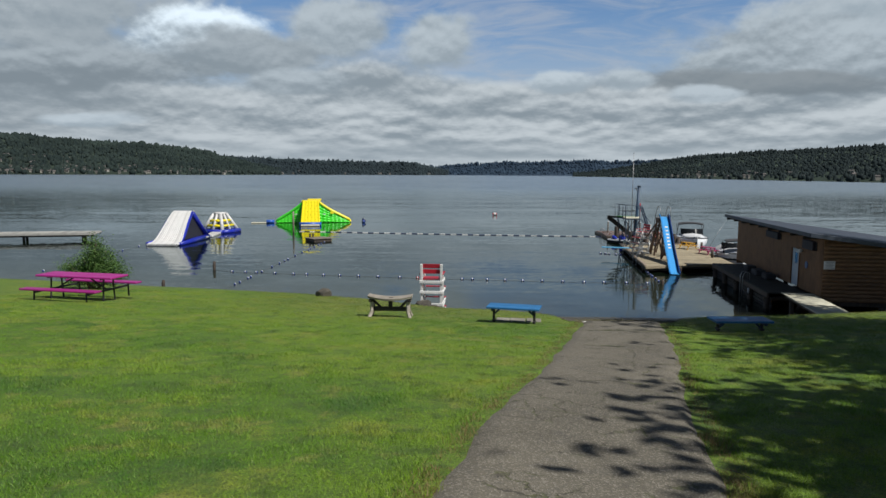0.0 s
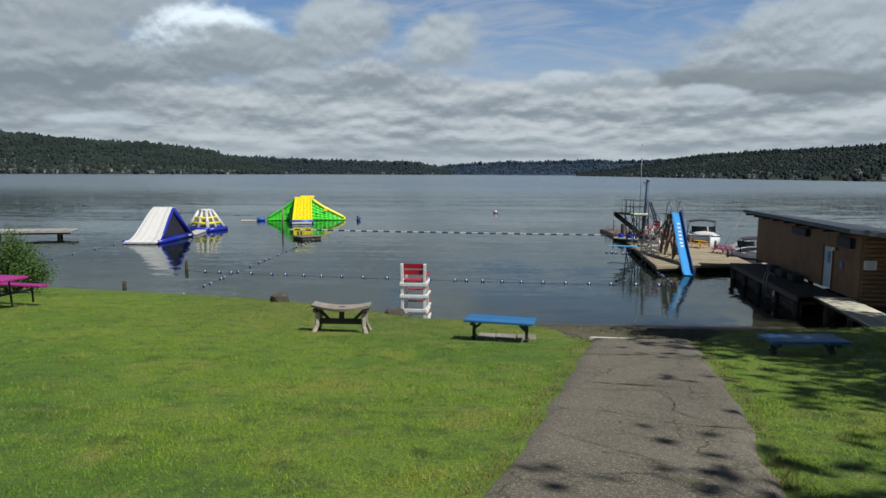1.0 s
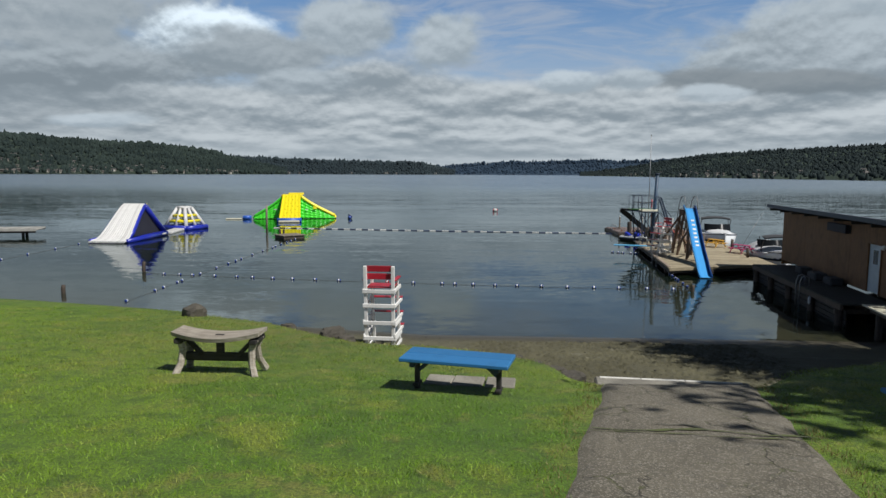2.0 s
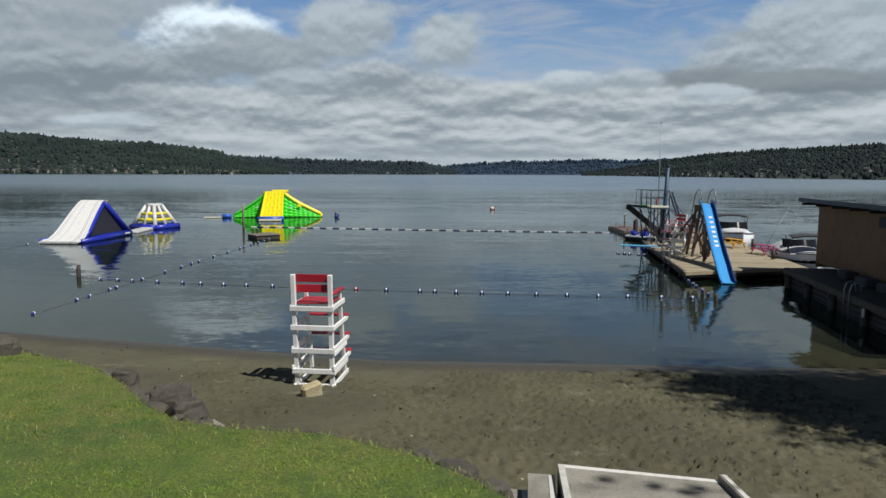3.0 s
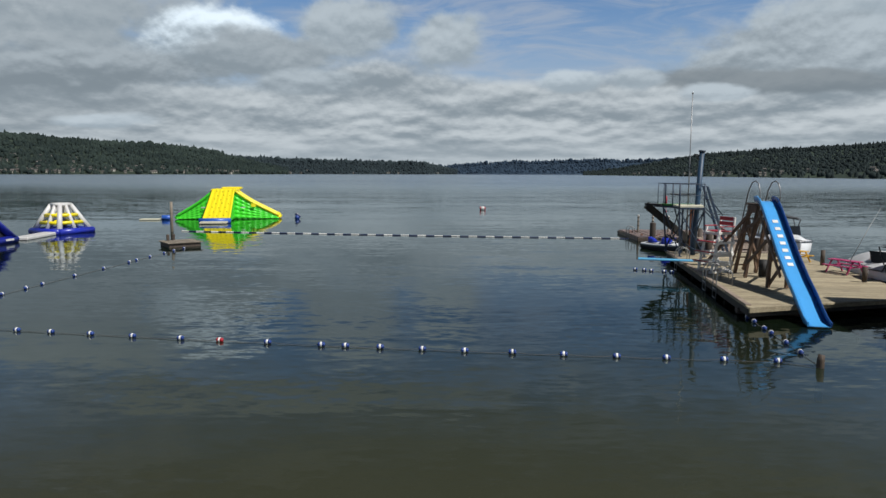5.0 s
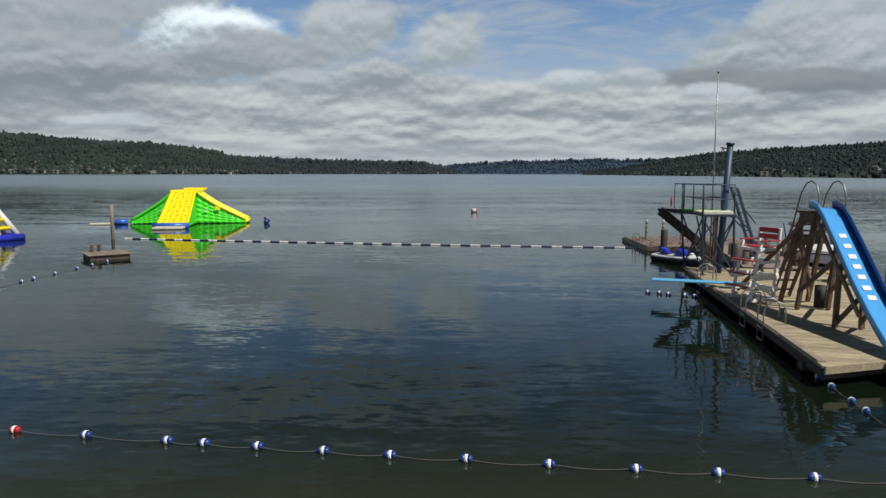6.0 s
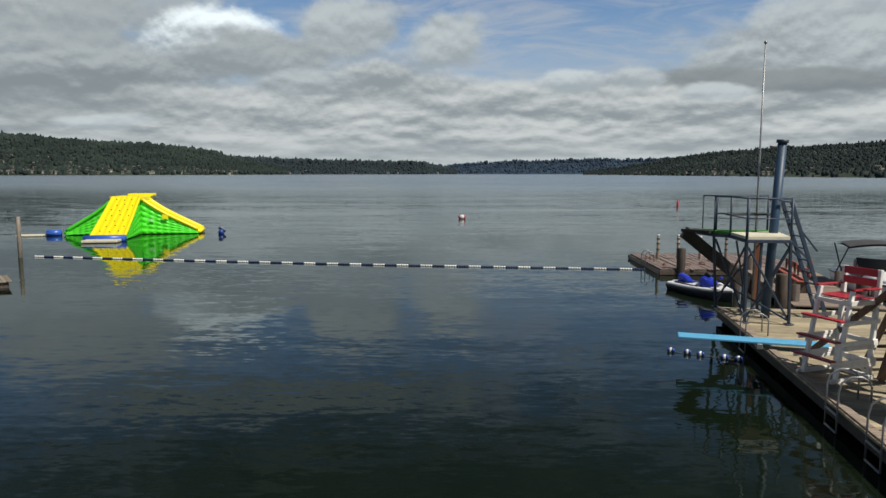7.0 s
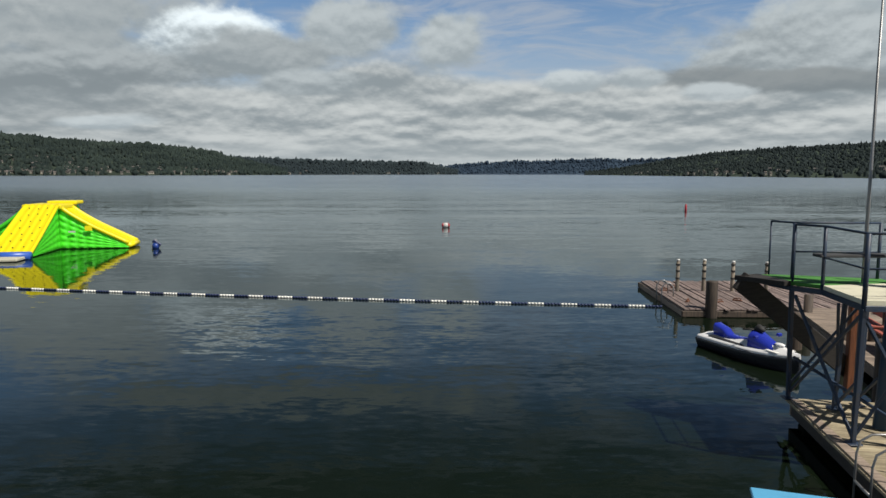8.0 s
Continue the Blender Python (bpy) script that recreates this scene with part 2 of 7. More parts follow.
def sand_material():
    m, nt, p = material("beach_sand")
    at = place(nt)
    big = fbm(nt, at, 0.35, 4.0, 0.6)
    mid = fbm(nt, at, 2.4, 6.0, 0.65)
    fine = fbm(nt, at, 160.0, 4.0, 0.7)
    z = nt.nodes.new("ShaderNodeSeparateXYZ")
    nt.links.new(at, z.inputs[0])
    c = blend(nt, span(nt, big, 0.35, 0.65), (0.074, 0.069, 0.038), (0.100, 0.094, 0.053))
    c = blend(nt, calc(nt, "MULTIPLY", span(nt, mid, 0.5, 0.72), 0.5), c, (0.048, 0.045, 0.029))
    c = blend(nt, calc(nt, "MULTIPLY", span(nt, mid, 0.22, 0.36, 1.0, 0.0), 0.6), c, (0.119, 0.114, 0.080))
    c = blend(nt, calc(nt, "MULTIPLY", span(nt, fine, 0.6, 0.75), 0.5), c, (0.08, 0.07, 0.05))
    c = blend(nt, span(nt, fbm(nt, vcalc(nt, "MULTIPLY", at, (0.6, 1.4, 0)), 0.9, 6.0, 0.68), 0.58, 0.68, 0.0, 0.7), c, (0.158, 0.150, 0.104))      # dry pale patches
    wet = span(nt, calc(nt, "ADD", z.outputs["Z"], calc(nt, "MULTIPLY", calc(nt, "SUBTRACT", mid, 0.5), 0.12)), 0.05, 0.17, 1.0, 0.0)
    c = blend(nt, wet, c, (0.058, 0.051, 0.033))
    feed(nt, c, p.inputs["Base Color"])
    soaked = span(nt, calc(nt, "ADD", z.outputs["Z"], calc(nt, "MULTIPLY", calc(nt, "SUBTRACT", mid, 0.5), 0.05)), 0.015, 0.06, 1.0, 0.0)
    feed(nt, calc(nt, "SUBTRACT", calc(nt, "MULTIPLY_ADD", wet, -0.30, 0.88), calc(nt, "MULTIPLY", soaked, 0.15)), p.inputs["Roughness"])
    pits = node(nt, "ShaderNodeTexVoronoi", Vector=vcalc(nt, "ADD", at, vcalc(nt, "SCALE", node(nt, "ShaderNodeTexNoise", Vector=at, Scale=1.5).outputs["Color"], scale=0.5)), Scale=4.6, Randomness=1.0).outputs["Distance"]
    dent = span(nt, pits, 0.04, 0.26)
    h = calc(nt, "ADD", calc(nt, "MULTIPLY", dent, 0.6), calc(nt, "ADD", calc(nt, "MULTIPLY", mid, 1.1), calc(nt, "MULTIPLY", fine, 0.10)))
    h = calc(nt, "MULTIPLY", h, calc(nt, "MULTIPLY_ADD", wet, -0.85, 1.0))
    bump(nt, p, h, 0.8, 0.06)
    return m


def asphalt_material():
    m, nt, p = material("old_asphalt")
    at = place(nt)
    big = fbm(nt, at, 0.7, 5.0, 0.6)
    mid = fbm(nt, at, 5.0, 5.0, 0.65)
    stone = node(nt, "ShaderNodeTexVoronoi", Vector=at, Scale=85.0, Randomness=1.0)
    c = blend(nt, span(nt, big, 0.35, 0.65), (0.092, 0.082, 0.060), (0.132, 0.118, 0.088))
    c = blend(nt, calc(nt, "MULTIPLY", span(nt, mid, 0.5, 0.75), 0.5), c, (0.070, 0.068, 0.062))
    grey = nt.nodes.new("ShaderNodeSeparateColor")
    nt.links.new(stone.outputs["Color"], grey.inputs[0])
    c = blend(nt, calc(nt, "MULTIPLY", span(nt, grey.outputs[0], 0.66, 0.92), 0.6), c, (0.30, 0.275, 0.225))
    c = blend(nt, calc(nt, "MULTIPLY", span(nt, grey.outputs[1], 0.8, 0.97), 0.5), c, (0.05, 0.048, 0.045))
    # fine craze of old cracks, some of them filled with moss
    bent = vcalc(nt, "ADD", at, vcalc(nt, "SCALE", node(nt, "ShaderNodeTexNoise", Vector=at, Scale=2.2, Detail=5.0, Roughness=0.65).outputs["Color"], scale=0.55))
    craze = nt.nodes.new("ShaderNodeTexVoronoi")
    craze.feature = "DISTANCE_TO_EDGE"
    nt.links.new(vcalc(nt, "MULTIPLY", bent, (1, 1, 0)), craze.inputs["Vector"])
    craze.inputs["Scale"].default_value = 1.7
    split = calc(nt, "MULTIPLY", span(nt, craze.outputs["Distance"], 0.006, 0.022, 1.0, 0.0), span(nt, fbm(nt, at, 1.1, 3.0, 0.6), 0.44, 0.56))
    c = blend(nt, calc(nt, "MULTIPLY", split, 0.8), c, blend(nt, span(nt, mid, 0.45, 0.55), (0.045, 0.040, 0.030), (0.075, 0.080, 0.028)))
    feed(nt, c, p.inputs["Base Color"])
    p.inputs["Roughness"].default_value = 0.88
    bump(nt, p, calc(nt, "ADD", calc(nt, "MULTIPLY", stone.outputs["Distance"], 0.6), calc(nt, "SUBTRACT", calc(nt, "MULTIPLY", mid, 1.5), calc(nt, "MULTIPLY", split, 1.5))), 0.7, 0.008)
    return m


def water_material():
    """Lake water: mirror by Fresnel over green murk that clears in the shallows."""
    m, nt, p = material("lake_water")
    out = [n for n in nt.nodes if n.type == "OUTPUT_MATERIAL"][0]
    nt.nodes.remove(p)
    at = place(nt)
    deep = node(nt, "ShaderNodeAttribute")
    deep.attribute_name = "depth"
    d = deep.outputs["Fac"]
    swell = node(nt, "ShaderNodeTexNoise", Vector=vcalc(nt, "MULTIPLY", at, (0.30, 1.30, 1)), Scale=1.5, Detail=3.0, Roughness=0.6, Distortion=0.6).outputs["Color"]
    chop = node(nt, "ShaderNodeTexNoise", Vector=vcalc(nt, "MULTIPLY", at, (0.5, 1.4, 1)), Scale=4.6, Detail=3.0, Roughness=0.6).outputs["Color"]
    calm = fbm(nt, vcalc(nt, "MULTIPLY", at, (0.14, 1.0, 1)), 0.07, 5.0, 0.62, 0.5)
    roll = node(nt, "ShaderNodeTexNoise", Vector=vcalc(nt, "MULTIPLY", at, (0.22, 1.2, 1)), Scale=0.42, Detail=2.0, Roughness=0.5, Distortion=0.4).outputs["Color"]
    axis = nt.nodes.new("ShaderNodeSeparateXYZ")
    nt.links.new(at, axis.inputs[0])
    gust = calc(nt, "MULTIPLY", span(nt, calm, 0.40, 0.62, 0.5, 1.5), span(nt, axis.outputs["Y"], 50.0, 300.0, 1.0, 3.4))      # more wind on the open lake
    tilt = vcalc(nt, "ADD", vcalc(nt, "SCALE", vcalc(nt, "SUBTRACT", swell, (0.5, 0.5, 0.5)), scale=0.65), vcalc(nt, "SCALE", vcalc(nt, "SUBTRACT", chop, (0.5, 0.5, 0.5)), scale=0.85))
    tilt = vcalc(nt, "ADD", tilt, vcalc(nt, "SCALE", vcalc(nt, "SUBTRACT", roll, (0.5, 0.5, 0.5)), scale=0.42))
    tilt = vcalc(nt, "MULTIPLY", vcalc(nt, "SCALE", tilt, scale=gust), (0.050, 0.100, 0.0))
    facing = vcalc(nt, "NORMALIZE", vcalc(nt, "ADD", tilt, (0, 0, 1)))
    murk = node(nt, "ShaderNodeBsdfDiffuse", Roughness=0.0)
    c = blend(nt, span(nt, d, 0.05, 1.2), (0.074, 0.090, 0.058), (0.0048, 0.0088, 0.0046))
    feed(nt, c, murk.inputs["Color"])
    clear = node(nt, "ShaderNodeBsdfTransparent", Color=(0.84, 0.90, 0.82, 1))
    body = node(nt, "ShaderNodeMixShader", Fac=span(nt, d, 0.0, 1.3, 0.10, 0.985, how="SMOOTHSTEP"))
    nt.links.new(clear.outputs[0], body.inputs[1])
    nt.links.new(murk.outputs[0], body.inputs[2])
    gloss = node(nt, "ShaderNodeBsdfGlossy", Roughness=span(nt, axis.outputs["Y"], 60.0, 400.0, 0.03, 0.26), Normal=facing, Color=(0.79, 0.85, 0.87, 1))
    fres = node(nt, "ShaderNodeFresnel", IOR=1.333, Normal=facing)
    mix = node(nt, "ShaderNodeMixShader", Fac=fres.outputs[0])
    nt.links.new(body.outputs[0], mix.inputs[1])
    nt.links.new(gloss.outputs[0], mix.inputs[2])
    nt.links.new(mix.outputs[0], out.inputs["Surface"])
    return m


def leaf_material(name, a, b, dry=None):
    m, nt, p = material(name)
    isle = nt.nodes.new("ShaderNodeNewGeometry").outputs["Random Per Island"]
    big = fbm(nt, where(nt), 1.2, 3.0, 0.6)
    c = blend(nt, isle, a, b)
    c = blend(nt, span(nt, big, 0.4, 0.65, 0.0, 0.5), c, dry or b)
    feed(nt, c, p.inputs["Base Color"])
    p.inputs["Roughness"].default_value = 0.55
    p.inputs["Specular IOR Level"].default_value = 0.3
    return m


def rock_material(name, a, b):
    m, nt, p = material(name)
    at = place(nt)
    big = fbm(nt, at, 1.8, 5.0, 0.6)
    fine = fbm(nt, at, 22.0, 7.0, 0.7)
    c = blend(nt, span(nt, big, 0.35, 0.65), a, b)
    c = blend(nt, calc(nt, "MULTIPLY", span(nt, fine, 0.5, 0.7), 0.6), c, tuple(v * 0.5 for v in a))
    feed(nt, c, p.inputs["Base Color"])
    p.inputs["Roughness"].default_value = 0.85
    bump(nt, p, calc(nt, "ADD", fine, big), 0.7, 0.02)
    return m


def forest_material(name, a, b):
    """Far woods: crowns that differ from tree to tree."""
    m, nt, p = material(name)
    isle = nt.nodes.new("ShaderNodeNewGeometry").outputs["Random Per Island"]
    at = place(nt)
    big = fbm(nt, at, 0.008, 4.0, 0.6)
    c = blend(nt, isle, a, b)
    c = blend(nt, span(nt, big, 0.45, 0.65, 0.0, 0.6), c, tuple(v * 1.5 for v in b))
    feed(nt, c, p.inputs["Base Color"])
    p.inputs["Roughness"].default_value = 0.9
    p.inputs["Specular IOR Level"].default_value = 0.1
    return m


def glass_material():
    m, nt, p = material("tinted_glass")
    p.inputs["Base Color"].default_value = (0.012, 0.014, 0.016, 1)
    p.inputs["Roughness"].default_value = 0.12
    p.inputs["Specular IOR Level"].default_value = 0.3
    return m


M = {
    "lawn": grass_ground(), "blades": blade_material(), "sand": sand_material(), "asphalt": asphalt_material(), "water": water_material(),
    "leaf": leaf_material("bush_leaves", (0.035, 0.085, 0.020), (0.095, 0.170, 0.040)),
    "tree_leaf": leaf_material("tree_leaves", (0.030, 0.070, 0.016), (0.075, 0.130, 0.030)),
    "bark": timber("bark", (0.16, 0.11, 0.07), (0.07, 0.05, 0.035), "Z"),
    "basalt": rock_material("basalt", (0.048, 0.044, 0.035), (0.092, 0.082, 0.064)),
    "block": rock_material("pale_stone", (0.36, 0.30, 0.16), (0.50, 0.45, 0.30)),
    "soil": rock_material("soil", (0.060, 0.050, 0.036), (0.10, 0.085, 0.06)),
    "concrete": rock_material("concrete", (0.200, 0.188, 0.155), (0.290, 0.272, 0.228)),
    "old_concrete": rock_material("old_concrete", (0.16, 0.15, 0.125), (0.27, 0.255, 0.215)),
    "white_line": coat("worn_white_paint", (0.62, 0.61, 0.56), (0.40, 0.38, 0.34), 0.6, amount=0.7, wear=6),
    "dry_grass": leaf_material("dry_verge", (0.16, 0.115, 0.050), (0.27, 0.20, 0.085), (0.19, 0.20, 0.05)),
    "mortar": rock_material("mortar", (0.080, 0.076, 0.062), (0.125, 0.117, 0.095)),
    "tar": coat("dark_crack", (0.040, 0.038, 0.032), (0.07, 0.085, 0.03), 0.95, amount=0.8, wear=2.0),
    "moss": coat("mossy_crack", (0.080, 0.095, 0.030), (0.04, 0.038, 0.03), 0.95, amount=0.8, wear=5.0),
    "white": coat("white_paint", (0.80, 0.80, 0.77), (0.52, 0.50, 0.45), 0.5, amount=0.35, wear=5),
    "red": coat("red_paint", (0.38, 0.012, 0.026), (0.24, 0.010, 0.02), 0.45, amount=0.4),
    "blue_paint": coat("bench_blue", (0.024, 0.145, 0.340), (0.018, 0.095, 0.22), 0.5, amount=0.45, wear=4),
    "dark_blue": coat("steel_blue_paint", (0.018, 0.038, 0.075), (0.05, 0.045, 0.045), 0.5, amount=0.6, wear=5),
    "column_blue": coat("column_blue_paint", (0.014, 0.045, 0.092), (0.03, 0.045, 0.06), 0.5, amount=0.6, wear=4),
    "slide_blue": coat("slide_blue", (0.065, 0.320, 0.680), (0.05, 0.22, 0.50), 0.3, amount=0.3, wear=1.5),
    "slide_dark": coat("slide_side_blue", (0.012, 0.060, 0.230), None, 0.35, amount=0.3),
    "board_blue": coat("board_blue", (0.085, 0.340, 0.560), (0.06, 0.25, 0.42), 0.55, amount=0.4),
    "magenta": coat("magenta_paint", (0.330, 0.020, 0.195), (0.22, 0.014, 0.13), 0.45, amount=0.3),
    "black_steel": coat("black_steel", (0.018, 0.018, 0.020), (0.05, 0.04, 0.035), 0.5, amount=0.4),
    "grey_log": timber("weathered_plank", (0.40, 0.36, 0.30), (0.23, 0.20, 0.16), "X"),
    "dock_grey": timber("grey_dock_board", (0.40, 0.39, 0.36), (0.27, 0.265, 0.24), "Y"),
    "grey_leg": timber("weathered_leg", (0.27, 0.23, 0.18), (0.13, 0.11, 0.085), "Z"),
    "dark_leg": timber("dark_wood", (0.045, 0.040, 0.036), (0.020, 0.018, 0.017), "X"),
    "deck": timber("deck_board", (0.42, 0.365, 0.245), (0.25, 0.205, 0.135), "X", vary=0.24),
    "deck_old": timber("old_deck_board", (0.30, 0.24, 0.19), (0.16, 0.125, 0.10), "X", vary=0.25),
    # pier boards: deck wood with the shade on the pier put into its colour
    "deck_shaded": timber("shaded_deck_board", (0.048, 0.047, 0.038), (0.026, 0.026, 0.021), "X"),
    "frame_wood": timber("frame_wood", (0.19, 0.115, 0.070), (0.085, 0.052, 0.035), "Z"),
    "pile": timber("pile_wood", (0.090, 0.066, 0.048), (0.038, 0.029, 0.024), "Z"),
    "orange_post": timber("rusty_post", (0.30, 0.105, 0.040), (0.15, 0.05, 0.025), "Z"),
    "siding": timber("log_siding", (0.245, 0.135, 0.064), (0.145, 0.080, 0.040), "X", vary=0.10),
    "panel": timber("stained_panel", (0.230, 0.118, 0.050), (0.140, 0.072, 0.034), "Z", vary=0.06),
    "roof": coat("dark_roofing", (0.034, 0.044, 0.062), (0.022, 0.025, 0.03), 0.65, amount=0.5, wear=2),
    "fascia": coat("fascia_paint", (0.055, 0.070, 0.095), (0.035, 0.04, 0.05), 0.6),
    "door": coat("pale_door_paint", (0.48, 0.55, 0.60), (0.30, 0.34, 0.37), 0.5),
    "vinyl_white": coat("white_vinyl", (0.58, 0.575, 0.56), (0.44, 0.435, 0.42), 0.42, amount=0.4, wear=2, grain=15),
    "vinyl_blue": coat("blue_vinyl", (0.014, 0.026, 0.330), (0.012, 0.02, 0.22), 0.32, amount=0.3, grain=15),
    "vinyl_royal": coat("royal_vinyl", (0.030, 0.110, 0.460), (0.02, 0.07, 0.32), 0.35, amount=0.3, grain=15),
    "vinyl_yellow": coat("yellow_vinyl", (0.860, 0.720, 0.012), (0.72, 0.56, 0.01), 0.38, amount=0.25, wear=1.5, grain=15),
    "vinyl_green": coat("green_vinyl", (0.065, 0.680, 0.030), (0.04, 0.52, 0.02), 0.36, amount=0.3, wear=1.5, grain=15),
    "net": coat("black_net", (0.012, 0.012, 0.022), (0.03, 0.03, 0.05), 0.7),
    "buoy_blue": coat("buoy_blue", (0.012, 0.045, 0.230), (0.012, 0.035, 0.15), 0.35),
    "rope": coat("rope", (0.10, 0.10, 0.095), (0.05, 0.05, 0.045), 0.8, grain=120),
    "navy": coat("navy_plastic", (0.012, 0.025, 0.090), None, 0.4),
    "steel": coat("galvanised_tube", (0.28, 0.285, 0.29), (0.22, 0.22, 0.22), 0.42, 0.6, amount=0.4),
    "gel": coat("white_gelcoat", (0.78, 0.79, 0.80), (0.60, 0.60, 0.60), 0.22, amount=0.2, wear=2),
    "cover": coat("boat_cover", (0.55, 0.56, 0.57), (0.38, 0.39, 0.40), 0.75, amount=0.5, wear=2),
    "canvas": coat("dark_canvas", (0.045, 0.047, 0.052), (0.03, 0.03, 0.03), 0.85),
    "hull_dark": coat("dark_hull", (0.020, 0.022, 0.028), None, 0.3),
    "ski_blue": coat("craft_blue", (0.018, 0.035, 0.340), (0.012, 0.02, 0.2), 0.25, amount=0.2),
    "turf": coat("green_turf", (0.050, 0.200, 0.035), (0.03, 0.12, 0.02), 0.9, grain=90),
    "pale_board": coat("pale_board", (0.56, 0.54, 0.42), (0.36, 0.35, 0.27), 0.7, amount=0.5),
    "yellow_wood": coat("yellow_bench_paint", (0.66, 0.36, 0.030), (0.42, 0.22, 0.03), 0.5, amount=0.5),
    "pink_wood": coat("pink_bench_paint", (0.45, 0.045, 0.150), (0.25, 0.03, 0.09), 0.5, amount=0.5),
    "red_wood": coat("faded_red_paint", (0.36, 0.085, 0.060), (0.22, 0.07, 0.05), 0.7, amount=0.6),
    "deck_red": timber("weathered_red_board", (0.265, 0.205, 0.185), (0.135, 0.102, 0.094), "Y", vary=0.30),
    "rust": coat("rusted_iron", (0.150, 0.062, 0.035), (0.07, 0.03, 0.02), 0.8, amount=0.6),
    "sign": coat("pale_sign", (0.70, 0.70, 0.68), (0.5, 0.5, 0.48), 0.5),
    "grey_bar": coat("grey_lettering", (0.20, 0.20, 0.21), None, 0.6),
    "glass": glass_material(),
    "rubber": coat("black_rubber", (0.020, 0.020, 0.021), None, 0.7),
    # bluish haze is put into these colours, strongest on the farthest hills
    "hill": forest_material("hillside", (0.020, 0.030, 0.026), (0.036, 0.050, 0.036)),
    "mid_hill": forest_material("haze_grey_woods", (0.018, 0.027, 0.033), (0.026, 0.037, 0.041)),
    "woods": forest_material("far_woods", (0.015, 0.024, 0.024), (0.025, 0.036, 0.031)),
    # copy of the far woods with cloud shade painted into its colour
    "dark_woods": forest_material("shaded_woods", (0.017, 0.025, 0.026), (0.021, 0.030, 0.030)),
    "far_hill": forest_material("haze_blue_woods", (0.023, 0.039, 0.062), (0.028, 0.046, 0.070)),
    "house_pale": coat("house_walls", (0.25, 0.24, 0.21), (0.15, 0.14, 0.12), 0.7, wear=0.2, vary=0.5),
    "house_roof": coat("house_roofs", (0.10, 0.09, 0.085), (0.06, 0.055, 0.05), 0.8, wear=0.2, vary=0.4),
}

# ---- mesh tools, in plan units ----
class Shape:
    def __init__(self):
        self.v, self.f, self.s = [], [], []

    def add(self, verts, faces, smooth=False, m=None):
        k = len(self.v)
        self.v += [tuple(m @ Vector(p)) for p in verts] if m is not None else [tuple(p) for p in verts]
        self.f += [tuple(k + i for i in f) for f in faces]
        self.s += [smooth] * len(faces)
        return self

    def box(self, c, size, bevel=0.012, m=None):
        """A box round c with chamfered edges."""
        h = [max(a, 1e-4) / 2 for a in size]
        b = min(bevel, *(0.45 * a for a in h))
        idx, verts = {}, []
        for sx in (-1, 1):
            for sy in (-1, 1):
                for sz in (-1, 1):
                    sg = (sx, sy, sz)
                    for a in range(3):
                        idx[sg, a] = len(verts)
                        verts.append([c[i] + sg[i] * (h[i] if i == a else h[i] - b) for i in range(3)])
        faces = []
        for a in range(3):
            o, q = (a + 1) % 3, (a + 2) % 3
            for s in (-1, 1):
                def at(so, sq, ax=a):
                    g = [0, 0, 0]
                    g[a], g[o], g[q] = s, so, sq
                    return idx[tuple(g), ax]
                ring = [at(-1, -1), at(1, -1), at(1, 1), at(-1, 1)]
                faces.append(ring if s > 0 else ring[::-1])
            for so in (-1, 1):
                for sq in (-1, 1):
                    def edge(sa, ax):
                        g = [0, 0, 0]
                        g[a], g[o], g[q] = sa, so, sq
                        return idx[tuple(g), ax]
                    ring = [edge(-1, o), edge(1, o), edge(1, q), edge(-1, q)]
                    faces.append(ring if so * sq > 0 else ring[::-1])
        for sx in (-1, 1):
            for sy in (-1, 1):
                for sz in (-1, 1):
                    ring = [idx[(sx, sy, sz), a] for a in range(3)]
                    faces.append(ring if sx * sy * sz > 0 else ring[::-1])
        return self.add(verts, faces, False, m)

    def beam(self, p, q, w, t, bevel=0.01, up=(0, 0, 1)):
        """A squared timber from p to q: w across, t along up."""
        p, q = Vector(p), Vector(q)
        x = (q - p).normalized()
        u = Vector(up)
        if abs(x.dot(u.normalized())) > 0.98:
            u = Vector((0, 1, 0))
        y = u.cross(x).normalized()
        z = x.cross(y)
        m = Matrix.Translation((p + q) / 2) @ Matrix((x, y, z)).transposed().to_4x4()
        return self.box((0, 0, 0), ((q - p).length, w, t), bevel, m)

    def tube(self, pts, r, seg=8, closed=False, smooth=True):
        pts = [Vector(p) for p in pts]
        n = len(pts)
        rs = r if isinstance(r, (list, tuple)) else [r] * n
        verts, faces = [], []
        side = None
        for i, p in enumerate(pts):
            a = pts[i - 1] if (i or closed) else pts[i]
            b = pts[(i + 1) % n] if (i < n - 1 or closed) else pts[i]
            t = (b - a).normalized()
            if side is None:
                side = t.orthogonal().normalized()
            side = (side - t * side.dot(t)).normalized()
            up2 = t.cross(side)
            for j in range(seg):
                w = 2 * math.pi * (j + 0.5) / seg
                verts.append(p + (side * math.cos(w) + up2 * math.sin(w)) * rs[i])
        for i in range(n if closed else n - 1):
            for j in range(seg):
                k = (i + 1) % n
                faces.append((i * seg + j, i * seg + (j + 1) % seg, k * seg + (j + 1) % seg, k * seg + j))
        if not closed:
            faces += [tuple(range(seg))[::-1], tuple((n - 1) * seg + j for j in range(seg))]
        return self.add(verts, faces, smooth)

    def loft(self, rings, caps=True, smooth=True):
        """Skin over rings of equal count."""
        seg = len(rings[0])
        verts = [p for r in rings for p in r]
        faces = [(i * seg + j, i * seg + (j + 1) % seg, (i + 1) * seg + (j + 1) % seg, (i + 1) * seg + j) for i in range(len(rings) - 1) for j in range(seg)]
        self.add(verts, faces, smooth)
